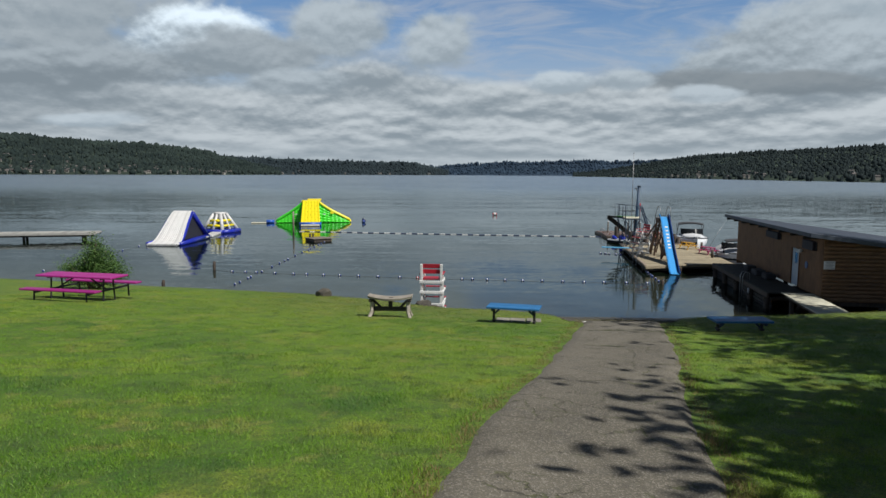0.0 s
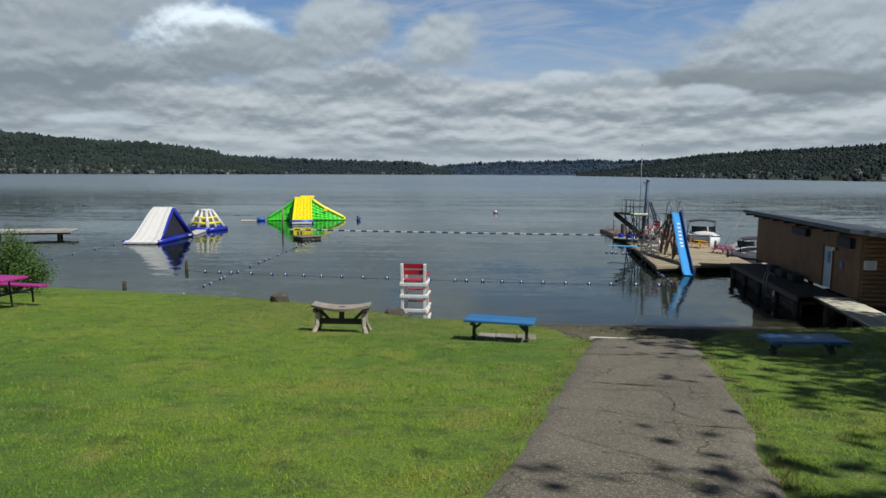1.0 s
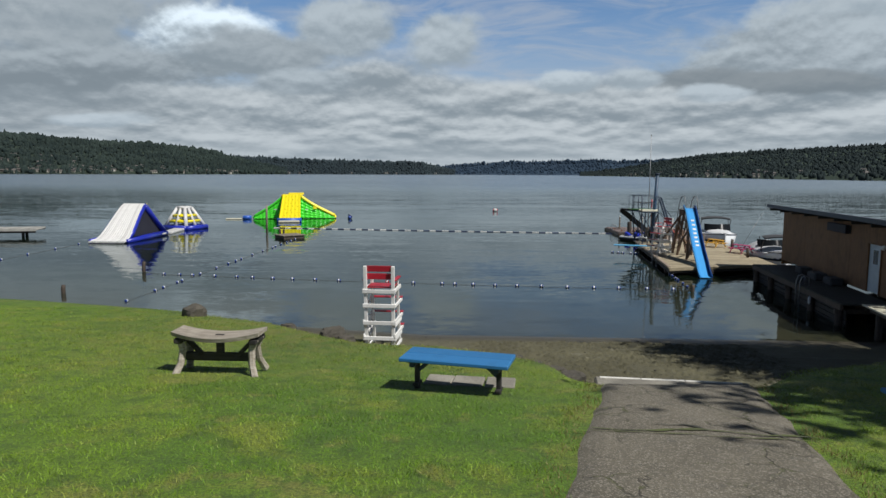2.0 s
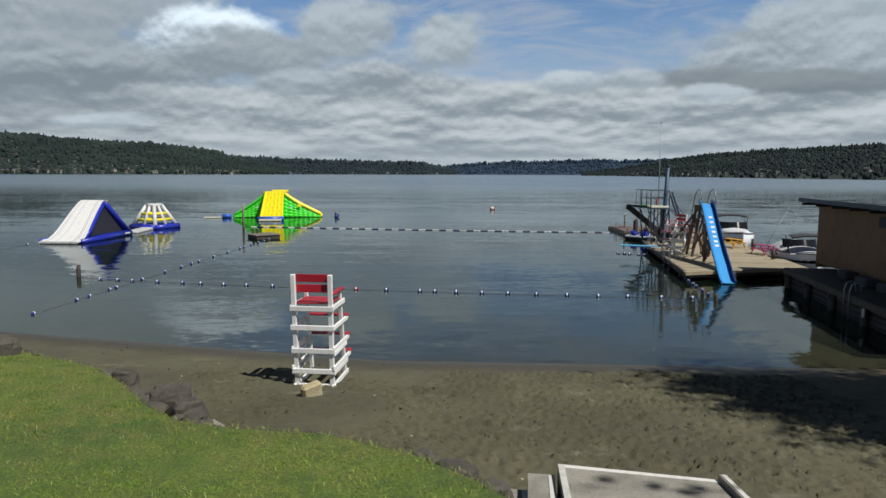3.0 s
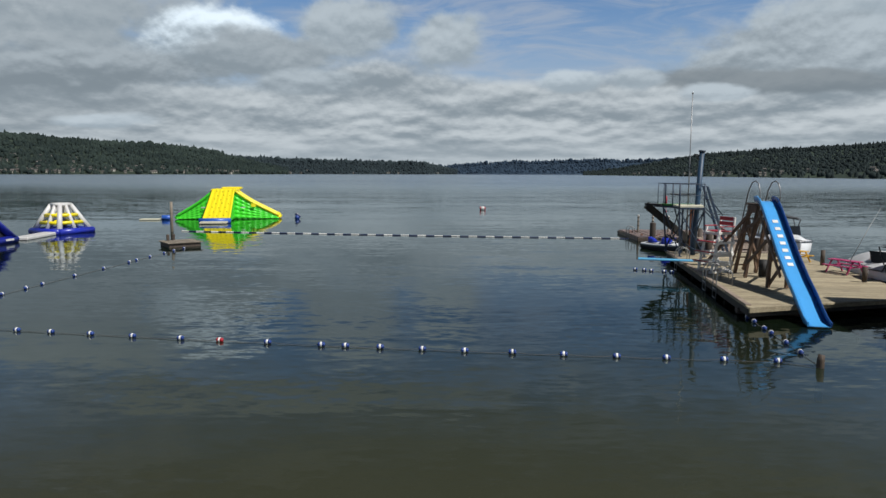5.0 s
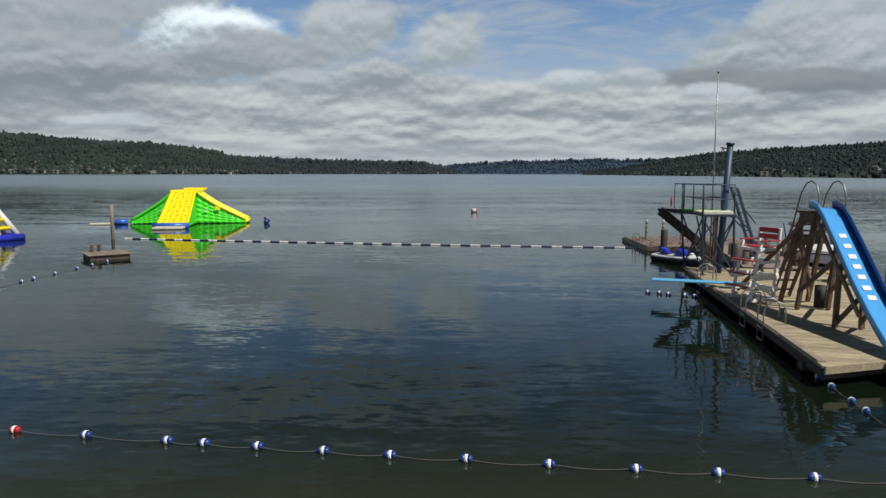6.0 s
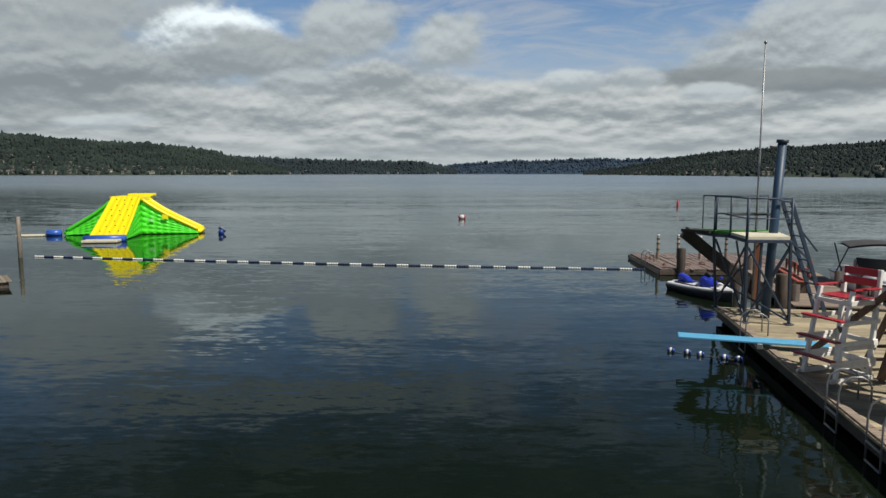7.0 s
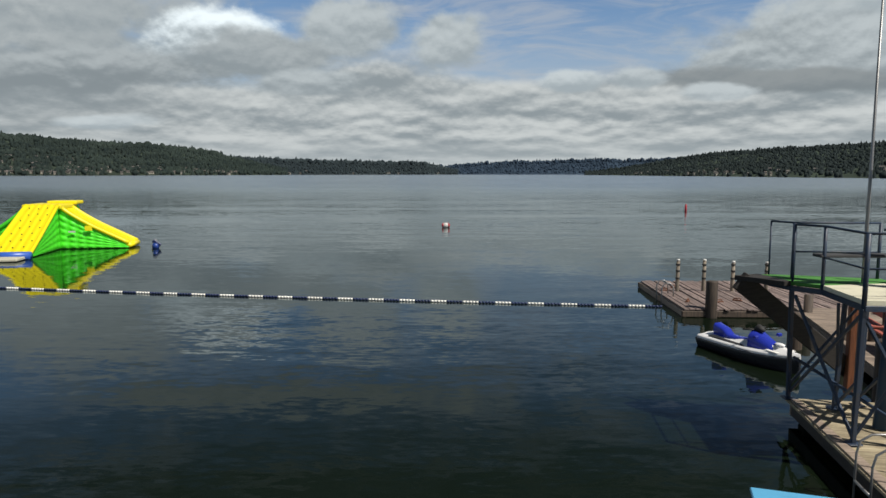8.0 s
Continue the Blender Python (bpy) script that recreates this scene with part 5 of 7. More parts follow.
def make_gangway():
    g = thing("gangway", at(13.95, 22.9, 0.0, -14.0), "pale plywood gangway from the bank to the pier", "gangway")
    for s in (-1, 1):
        part("ramp_panel", Shape().box((0.31 * s, 0, 0), (0.615, 7.0, 0.05), 0.008), "pale_board", g, m=at(0, 0, 1.0, 0, -1.2))
    for s in (-0.45, 0.45):
        part("bearer", Shape().box((s, 0, -0.10), (0.08, 6.3, 0.14), 0.01), "pile", g, m=at(0, 0, 1.0, 0, -1.2))
    for y in (-2.9, 0.1, 2.8):
        part("cleat", Shape().box((0, y, 0.034), (1.04, 0.05, 0.02), 0.004), "pile", g, m=at(0, 0, 1.0, 0, -1.2))
    for x in (-0.4, 0.4):
        part("support", Shape().tube([(x, 2.6, -0.6), (x, 2.6, 0.88)], 0.10, 9), "pile", g)
        part("support", Shape().box((x, -2.6, 0.62), (0.22, 0.3, 0.55), 0.03), "concrete", g)


make_gangway()


# ---- swimming dock ----
def make_dock():
    d = thing("dock", at(11.98, 38.45, -0.02, -8.9), "sunlit timber swimming dock with weathered boards", "dock")
    data = Shape().box((2.9, 0, 0), (5.84, 0.158, 0.05), 0.006).mesh("plank", M["deck"])
    y = 0.1
    i = 0
    while y < 13.75:
        reach = (y + 0.02) / 0.43
        if reach > 5.8:
            part("plank", data, "deck", d, m=at(0.0, y, 0.425))
        else:
            part("plank", Shape().prism([(0, -0.079), (max(0.02, reach - 0.187), -0.079), (reach + 0.147, 0.079), (0, 0.079)], -0.025, 0.025), "deck", d, m=at(0, y, 0.425))
        y += 0.168
    # left and near beams are near-black: shade below the boards put into their colour
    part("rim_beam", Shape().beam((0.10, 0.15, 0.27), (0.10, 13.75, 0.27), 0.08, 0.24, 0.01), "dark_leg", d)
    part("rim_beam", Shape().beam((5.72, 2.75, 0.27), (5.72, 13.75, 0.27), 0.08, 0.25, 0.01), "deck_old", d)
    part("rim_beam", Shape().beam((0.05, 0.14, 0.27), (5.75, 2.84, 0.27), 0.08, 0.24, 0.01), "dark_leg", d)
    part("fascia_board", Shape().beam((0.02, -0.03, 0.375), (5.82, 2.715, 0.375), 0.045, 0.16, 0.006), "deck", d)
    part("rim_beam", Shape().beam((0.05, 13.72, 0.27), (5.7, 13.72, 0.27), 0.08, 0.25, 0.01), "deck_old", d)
    part("edge_board", Shape().beam((0.09, 0.3, 0.465), (0.09, 13.7, 0.465), 0.16, 0.03, 0.006), "deck_old", d)
    for yy in (1.2, 3.4, 6, 8.6, 11.2, 13.6):
        for x in (0.5, 2.9, 5.3):
            if yy > x * 0.5 + 0.2:
                part("support_post", Shape().tube([(x, yy, -2.4), (x, yy, 0.3)], 0.14, 8), "pile", d)
        part("float_beam", Shape().box((min(2.9, yy), yy, 0.14), (min(5.4, 2 * yy), 0.3, 0.2), 0.02), "pile", d)
    return d


dock = make_dock()


def local(base):
    return lambda x, y, z: (x - base[0], y - base[1], z - base[2])


def make_walkway():
    w = thing("walkway", at(16.6, 52.3, 0, -14), "narrow timber walkway beyond the swimming dock", "walkway")
    data = Shape().box((1.3, 0, 0), (2.6, 0.16, 0.05), 0.006).mesh("plank", M["deck_old"])
    for i in range(50):
        part("plank", data, "deck_old", w, m=at(0, 0.35 + 0.17 * i, 0.36))
    for x in (0.05, 2.55):
        part("rim_beam", Shape().box((x, 4.6, 0.22), (0.1, 8.5, 0.2), 0.01), "deck_old", w)
    for y in (1, 4.5, 8):
        for x in (0.2, 2.4):
            part("support_post", Shape().tube([(x, y, -2.4), (x, y, 0.9)], 0.13, 9), "pile", w)


make_walkway()


def make_float_dock():
    w = thing("floating_dock", at(15.36, 61.0, -0.03, -2), "low weathered floating dock with slim mooring posts", "dock")
    rng = random.Random(41)
    data = [Shape().box((0, 2.8, 0), (0.165 - 0.01 * k, 5.6 + 0.05 * k, 0.045), 0.006).mesh("plank", M["deck_red"]) for k in range(3)]
    for i in range(36):
        part("plank", data[i % 3], "deck_red", w, m=at(0.10 + 0.178 * i, 0.06 * rng.uniform(-1, 1), 0.285 + 0.012 * rng.uniform(-1, 1), rng.uniform(-0.5, 0.5), 0, rng.uniform(-3, 3)))
    for x in (0.05, 3.2, 6.4):
        part("rim_beam", Shape().box((x, 2.8, 0.13), (0.12, 5.6, 0.22), 0.02), "deck_old" if x < 1 else "pile", w)
    for y in (0.03, 5.6):
        part("rim_beam", Shape().box((3.2, y, 0.14), (6.5, 0.10, 0.20), 0.02), "pile", w)
    for x, h in ((0.78, 1.42), (1.72, 1.42), (2.75, 1.36), (3.95, 1.34)):
        q = part("post", Shape().tube([(x, 3.3, -1.5), (x, 3.3, 0.5), (x + 0.01, 3.3, h)], [0.075, 0.07, 0.06], 9), "grey_leg", w)
        part("post_cap", Shape().tube([(x + 0.01, 3.3, h), (x + 0.01, 3.3, h + 0.05)], [0.066, 0.05], 9), "white", q, "white post cap")
        for z in (0.75, 1.02, 1.25):
            part("collar", Shape().tube([(x + 0.005, 3.3, z), (x + 0.005, 3.3, z + 0.06)], 0.078, 9), "rubber", q, "black rubber collar")
    for y in (2.1, 2.75):
        part("ladder_rail", Shape().tube([(-0.10, y, -0.4), (-0.10, y, 0.62), (-0.02, y, 0.76), (0.16, y, 0.78), (0.28, y, 0.66), (0.30, y, 0.30)], 0.022, 7), "steel", w)
    for x, y, rz in [(1.5, 1.1, 20), (2.2, 1.4, -35), (0.5, 1.2, 60), (0.9, 4.0, 10), (2.9, 2.6, 75), (0.35, 3.3, 0), (3.4, 3.9, 30)]:
        m = at(x, y, 0.31, rz)
        sh = Shape().box((0, 0, 0.02), (0.30, 0.10, 0.04), 0.012).tube([(-0.11, 0, 0.04), (-0.09, 0, 0.09), (0.09, 0, 0.09), (0.11, 0, 0.04)], 0.018, 6)
        part("cleat", sh, "rust", w, "rusty mooring cleat", m)


make_float_dock()

for x, y, h in [(16.22, 61.0, 1.16), (16.55, 53.1, 1.25), (16.9, 57.2, 0.95), (18.9, 52.9, 1.0)]:
    p = solo("mooring_post", Shape().tube([(0, 0, -2.3), (0, 0, h - 0.03), (0, 0, h)], [0.19, 0.18, 0.165], 12), "pile", at(x, y, 0), "brown timber mooring pile standing in the water", "pile", "mooring piles")


def make_red_benches():
    for x, y in [(18.1, 55.2), (18.6, 57.0)]:
        b = thing("red_bench", at(x, y, 0.385, -14), "faded red plank bench on the walkway", "bench", "red benches")
        part("seat", Shape().box((0, 0, 0.40), (0.34, 1.5, 0.05), 0.01), "red_wood", b)
        part("backrest", Shape().box((0.2, 0, 0.68), (0.05, 1.5, 0.22), 0.01), "red_wood", b)
        for s in (-0.6, 0.6):
            part("leg", Shape().box((0, s, 0.19), (0.3, 0.07, 0.38), 0.01), "pile", b)
            part("back_post", Shape().box((0.18, s, 0.40), (0.06, 0.07, 0.8), 0.01), "pile", b)


make_red_benches()


def make_slide():
    base = (14.3, 41.6, 0.45)
    P = local(base)
    s = thing("water_slide", at(*base), "tall blue dock slide on a brown timber frame", "slide")
    # chute: centre line from the top to the exit over the water
    cl = [(14.92, 44.15, 3.16), (14.86, 43.85, 3.18), (14.78, 43.5, 3.12), (14.68, 43.0, 2.86), (14.46, 41.9, 2.16), (14.25, 40.9, 1.52), (14.04, 39.9, 0.98), (13.88, 39.1, 0.60), (13.77, 38.6, 0.33),
          (13.68, 38.15, 0.10), (13.60, 37.75, 0.06)]
    half, wall, t = 0.27, 0.16, 0.025
    bed, left, right = [], [], []
    for i, c in enumerate(cl):
        a, b = Vector(cl[max(i - 1, 0)]), Vector(cl[min(i + 1, len(cl) - 1)])
        d = (b - a).normalized()
        sx = Vector((0.979, -0.206, 0)).normalized()
        n = sx.cross(d)
        n = n if n.z > 0 else -n
        c = Vector(P(*c))
        hw = half
        bed.append([c - sx * hw - n * t, c + sx * hw - n * t, c + sx * hw + n * 0.0, c + sx * hw * 0.5 - n * 0.008, c - sx * hw * 0.5 - n * 0.008, c - sx * hw])
        w = wall * (0.55 if i > len(cl) - 2 else 1)
        for side, lst in ((-1, left), (1, right)):
            o = c + sx * side * hw
            lst.append([o - n * t, o + sx * side * 0.03 - n * t, o + sx * side * 0.05 + n * w, o + sx * side * 0.01 + n * (w + 0.02), o - sx * side * 0.0 + n * w * 0.9])
    chute = part("chute", Shape().loft(bed), "slide_blue", s, "bright blue moulded chute")
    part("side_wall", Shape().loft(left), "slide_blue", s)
    # only the right wall takes the darker blue; the left matches the chute
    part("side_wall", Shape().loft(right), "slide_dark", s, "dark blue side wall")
    # seven plain white marks painted down the chute
    for k in range(7):
        u = 0.345 + 0.031 * k
        f = u * (len(cl) - 1)
        i = int(f)
        a, b = Vector(P(*cl[i])), Vector(P(*cl[i + 1]))
        c = a.lerp(b, f - i)
        d = (b - a).normalized()
        sx = Vector((0.979, -0.206, 0))
        n = sx.cross(d)
        n = n if n.z > 0 else -n
        m = Matrix.Translation(c + n * 0.002) @ Matrix((sx, d, n)).transposed().to_4x4()
        sh = Shape()
        sh.box((0, 0, 0), (0.17, 0.16, 0.010), 0.002, m)
        part("mark", sh, "white", chute, "plain white painted mark")
    wood = [((14.25, 43.8, 0.45), (14.50, 43.6, 3.05)), ((15.05, 43.75, 0.45), (15.10, 43.5, 3.05)), ((14.02, 41.62, 0.45), (14.12, 41.75, 1.95)), ((14.57, 41.5, 0.45), (14.66, 41.65, 1.95)),
            ((14.40, 45.0, 0.45), (14.58, 44.35, 3.0)), ((15.15, 44.95, 0.45), (15.18, 44.3, 3.0))]
    for a, b in wood:
        part("post", Shape().beam(P(*a), P(*b), 0.11, 0.11, 0.01, (0, 1, 0)), "frame_wood", s)
    for a, b in [((13.85, 46.6, 0.5), (14.55, 44.1, 2.85)), ((14.25, 43.8, 0.9), (14.14, 42.0, 2.0)), ((15.0, 43.7, 0.9), (14.7, 42.0, 1.9)), ((14.1, 41.7, 0.55), (14.0, 40.8, 1.25)), ((14.6, 41.6, 0.55), (14.5, 40.8, 1.25)),
                 ((14.28, 43.9, 2.2), (15.1, 44.7, 1.0)), ((14.45, 44.8, 1.9), (14.4, 43.2, 2.6)), ((14.40, 43.35, 2.85), (13.80, 40.4, 1.00)), ((15.0, 43.3, 2.85), (14.4, 40.3, 1.00)), ((15.1, 44.8, 0.6), (14.45, 44.2, 2.6))]:
        part("brace", Shape().beam(P(*a), P(*b), 0.05, 0.13, 0.01), "frame_wood", s)
    part("platform", Shape().box(P(14.86, 44.2, 3.04), (0.72, 0.75, 0.06), 0.01), "frame_wood", s)
    part("side_board", Shape().box(P(14.50, 43.95, 2.88), (0.05, 0.9, 0.26), 0.01), "frame_wood", s)
    part("side_board", Shape().box(P(15.22, 43.95, 2.88), (0.05, 0.9, 0.26), 0.01), "frame_wood", s)
    for x in (14.55, 15.05):
        part("ladder_stringer", Shape().beam(P(x, 45.8, 0.45), P(x + 0.08, 44.5, 3.0), 0.05, 0.13, 0.008), "frame_wood", s)
    for k in range(8):
        u = (k + 0.7) / 8.4
        part("rung", Shape().box(P(14.80 + 0.08 * u, 45.8 - 1.3 * u, 0.45 + 2.55 * u), (0.46, 0.13, 0.04), 0.006), "frame_wood", s)
    for x in (14.50, 15.20):
        pts = [(x, 45.0, 1.9), (x, 44.7, 2.8), (x, 44.4, 3.55), (x, 44.15, 3.82), (x, 43.9, 3.88), (x, 43.66, 3.78), (x, 43.52, 3.50), (x, 43.5, 3.15), (x, 43.6, 2.8)]
        part("handrail", Shape().tube([P(*q) for q in pts], 0.022, 8), "steel", s, "bent steel handrail")
    part("water_hose", Shape().tube([P(14.95, 43.2, 3.15), P(15.2, 43.5, 3.35), P(15.3, 44.0, 2.2), P(15.0, 43.9, 0.5)], 0.015, 6), "rubber", s)
    part("tank", Shape().tube([P(15.0, 44.05, 0.46), P(15.0, 44.05, 1.05)], 0.15, 12), "rubber", s)


make_slide()


def make_diving_tower():
    base = (14.35, 50.6, 0.45)
    P = local(base)
    t = thing("diving_tower", at(*base), "blue steel diving tower with a green-topped platform", "diving tower")
    def plate(name, corners, z0, z1, mat, label):
        part(name, Shape().prism([P(x, y, 0)[:2] for x, y in corners], z0 - 0.45, z1 - 0.45), mat, t, label)

    TURF = [(13.47, 52.02), (13.64, 51.22), (13.94, 50.83), (15.30, 51.08), (15.32, 51.55), (13.65, 52.05)]
    BOARD = [(13.80, 49.50), (14.86, 49.42), (15.30, 51.06), (13.94, 50.81)]
    plate("platform", TURF, 2.665, 2.725, "turf", "green turf platform top")
    plate("landing_board", BOARD, 2.660, 2.730, "pale_board", "pale board beside the turf")
    plate("tip_plate", [(12.96, 51.86), (13.48, 51.18), (13.63, 51.23), (13.46, 52.04)], 2.655, 2.735, "dark_leg", "black tapering end plate")
    for ring in (TURF, BOARD):
        for a, b in zip(ring, ring[1:] + ring[:1]):
            part("platform_beam", Shape().beam(P(*a, 2.615), P(*b, 2.615), 0.05, 0.085, 0.006), "dark_blue", t)
    posts = [((14.03, 49.92), (13.80, 49.52)), ((15.06, 49.70), (14.86, 49.44)), ((14.10, 52.0), (13.66, 51.24)), ((15.12, 51.6), (15.14, 51.55)), ((14.62, 51.45), (14.55, 51.2))]
    for (x0, y0), (x1, y1) in posts:
        part("leg", Shape().beam(P(x0, y0, 0.45), P(x1, y1, 2.62), 0.065, 0.065, 0.006, (0, 1, 0)), "dark_blue", t)
        part("foot_plate", Shape().box(P(x0, y0, 0.462), (0.2, 0.2, 0.02), 0.004), "dark_blue", t)
    for a, b in [((14.03, 49.92, 0.55), (14.86, 49.46, 2.50)), ((15.04, 49.70, 0.55), (13.86, 49.55, 2.45)), ((14.03, 49.95, 0.55), (13.70, 51.20, 2.50)), ((14.10, 51.95, 0.60), (13.82, 49.60, 2.50)),
                 ((14.10, 52.0, 0.70), (15.12, 51.55, 2.40)), ((15.12, 51.6, 0.60), (14.88, 49.55, 2.40)), ((14.05, 50.0, 1.35), (14.62, 51.40, 0.55)), ((14.10, 51.9, 1.25), (15.04, 49.75, 0.55)), ((13.84, 50.2, 2.55), (14.60, 51.40, 1.20))]:
        part("cross_brace", Shape().beam(P(*a), P(*b), 0.045, 0.045, 0.005), "dark_blue", t)
    part("column", Shape().tube([P(14.85, 50.55, 0.45), P(15.1, 50.62, 5.1)], 0.115, 12), "column_blue", t, "thick blue steel column")
    part("column_cap", Shape().tube([P(15.1, 50.62, 5.1), P(15.105, 50.62, 5.18)], 0.15, 12), "dark_blue", t)
    part("lamp_arm", Shape().beam(P(15.08, 50.6, 4.95), P(14.72, 50.5, 5.0), 0.04, 0.05, 0.005), "black_steel", t)
    part("lamp_arm", Shape().beam(P(14.75, 50.5, 5.0), P(15.02, 50.6, 4.7), 0.03, 0.03, 0.004), "black_steel", t)
    # railing round the platform: a thin far run and a stouter near one
    front = [(13.66, 51.24), (13.94, 50.84), (13.80, 49.52), (14.86, 49.44)]
    back = [(13.64, 52.03), (13.87, 51.66), (15.25, 51.52)]
    for (x, y), r in zip(front + back, (0.020, 0.030, 0.036, 0.028, 0.016, 0.034, 0.028)):
        part("rail_post", Shape().tube([P(x, y, 2.62), P(x, y, 3.68)], r, 7), "dark_blue", t)
    part("rail", Shape().tube([P(x, y, 3.68) for x, y in front], 0.020, 7), "dark_blue", t)
    part("rail", Shape().tube([P(x, y, 3.68) for x, y in back], 0.018, 7), "dark_blue", t)
    part("rail", Shape().tube([P(x, y, 3.18) for x, y in front[1:]], 0.016, 7), "dark_blue", t)
    part("rail", Shape().tube([P(x, y, 3.18) for x, y in back[1:]], 0.016, 7), "dark_blue", t)
    part("spring_board", Shape().box(P(14.45, 50.95, 3.20), (1.15, 0.26, 0.05), 0.012, Matrix.Rotation(0.0, 4, "Z")), "canvas", t, "short black board on the railing")
    # broad dark plank from the tip down to the dock
    part("strut", Shape().beam(P(13.02, 51.80, 2.66), P(15.60, 52.42, 0.72), 0.34, 0.10, 0.012, (0, 1, 0)), "dark_leg", t, "broad black timber plank")
    # ladder
    for y in (50.45, 50.95):
        part("ladder_stringer", Shape().beam(P(15.35, y, 3.55), P(16.45, y, 0.45), 0.05, 0.10, 0.006), "dark_blue", t)
    for k in range(9):
        u = (k + 0.8) / 9.6
        part("rung", Shape().beam(P(15.35 + 1.1 * (1 - u), 50.45, 0.45 + 3.1 * u), P(15.35 + 1.1 * (1 - u), 50.95, 0.45 + 3.1 * u), 0.10, 0.03, 0.004), "dark_blue", t)
    for a, b in [((15.35, 50.45, 3.55), (15.0, 50.4, 3.6)), ((15.35, 50.95, 3.55), (15.1, 51.2, 3.6)), ((15.3, 50.45, 2.6), (15.9, 50.45, 2.0)), ((15.3, 50.95, 2.6), (15.9, 50.95, 2.0)), ((16.1, 50.45, 2.25), (15.6, 50.45, 2.85))]:
        part("ladder_brace", Shape().beam(P(*a), P(*b), 0.04, 0.04, 0.004), "dark_blue", t)


make_diving_tower()
solo("flagpole", Shape().tube([(0, 0, 0), (0.0, 0.0, 3.5), (0.0, 0.0, 7.28)], [0.036, 0.028, 0.016], 9).ball((0, 0, 7.30), 0.045, 8, 6), "steel", at(14.72, 51.05, 0.45), "thin bare metal flagpole on the dock", "flagpole")
solo("wooden_post", Shape().box((0, 0, 1.05), (0.16, 0.16, 2.1), 0.015), "orange_post", at(15.35, 52.25, 0.45, -9), "rusty orange-brown post beside the tower", "post")


def make_diving_board():
    b = thing("diving_board", at(13.1, 47.5, 0.45, -17.5), "pale blue low diving board over the water", "diving board")
    part("board", Shape().box((0, 0, 0.14), (3.1, 0.42, 0.055), 0.012), "board_blue", b)
    part("fulcrum", Shape().box((0.15, 0, 0.06), (0.12, 0.5, 0.12), 0.01), "steel", b)
    part("anchor", Shape().box((1.35, 0, 0.06), (0.14, 0.5, 0.12), 0.01), "steel", b)


make_diving_board()
chair2 = make_lifeguard_chair(at(14.15, 45.5, 0.43, 110) @ Matrix.Diagonal((0.86, 0.85, 0.92, 1)), "white lifeguard chair with red seat on the dock")


def make_ladders():
    for x, y in [(12.70, 42.25), (12.93, 43.75), (13.62, 48.75)]:
        l = thing("dock_ladder", at(x, y, 0.45, -9.2), "bent steel swim ladder fixed at the dock's edge", "ladder", "dock ladders")
        for s in (-0.24, 0.24):
            part("rail", Shape().tube([(0.36, s, 0.0), (0.36, s, 0.36), (0.31, s, 0.47), (0.20, s, 0.53), (0.04, s, 0.52), (-0.10, s, 0.42), (-0.14, s, 0.25), (-0.14, s, -0.75)], 0.017, 8), "steel", l)
        for z in (-0.15, -0.45, -0.75):
            part("rung", Shape().tube([(-0.14, -0.24, z), (-0.14, 0.24, z)], 0.022, 7), "steel", l)


make_ladders()


def make_dock_bench(x, y, rz, mat, label, name):
    b = thing(name, at(x, y, 0.45, rz) @ Matrix.Scale(0.78, 4), label, "picnic bench", "benches on the dock")
    for k in range(3):
        part("table_slat", Shape().box((0, -0.17 + 0.17 * k, 0.60), (1.5, 0.15, 0.04), 0.008), mat, b)
    for s in (-1, 1):
        part("seat", Shape().box((0, 0.52 * s, 0.36), (1.5, 0.2, 0.04), 0.008), mat, b)
        for q in (-1, 1):
            part("leg", Shape().beam((0.55 * q, 0.58 * s, 0.0), (0.55 * q, 0.18 * s, 0.59), 0.06, 0.07, 0.008), mat, b)
        part("crossbar", Shape().box((0.55 * s, 0, 0.33), (0.05, 1.2, 0.08), 0.008), mat, b)


make_dock_bench(18.3, 48.3, 112, "yellow_wood", "yellow wooden picnic bench at the dock's edge", "yellow_picnic_bench")
make_dock_bench(18.5, 45.0, 112, "pink_wood", "pink wooden picnic bench at the dock's edge", "pink_picnic_bench")
for x, y, h in [(18.9, 47.2, 0.6), (17.95, 42.9, 0.5)]:
    solo("dock_post", Shape().tube([(0, 0, 0), (0, 0, h)], 0.085, 10), "pile", at(x, y, 0.45), "short brown timber bollard on the dock", "post", "dock bollards")


# ---- boats ----
def hull_rings(length, beam, low, high, n=14):
    out = []
    for i in range(n + 1):
        u = i / n
        w = beam / 2 * (1 - max(0, (u - 0.45) / 0.55) ** 2.2) * (0.92 + 0.08 * min(1, u * 4)) + 0.02
        sheer = high + 0.22 * u * u
        keel = low + 0.35 * max(0, u - 0.7) ** 1.5 * 2
        y = u * length - length / 2
        out.append([(0, y, keel), (w * 0.72, y, keel + 0.16), (w * 0.94, y, (keel + sheer) / 2 + 0.05), (w, y, sheer), (w * 0.90, y, sheer + 0.03), (-w * 0.90, y, sheer + 0.03), (-w, y, sheer), (-w * 0.94, y, (keel + sheer) / 2 + 0.05),
                    (-w * 0.72, y, keel + 0.16)])
    return out


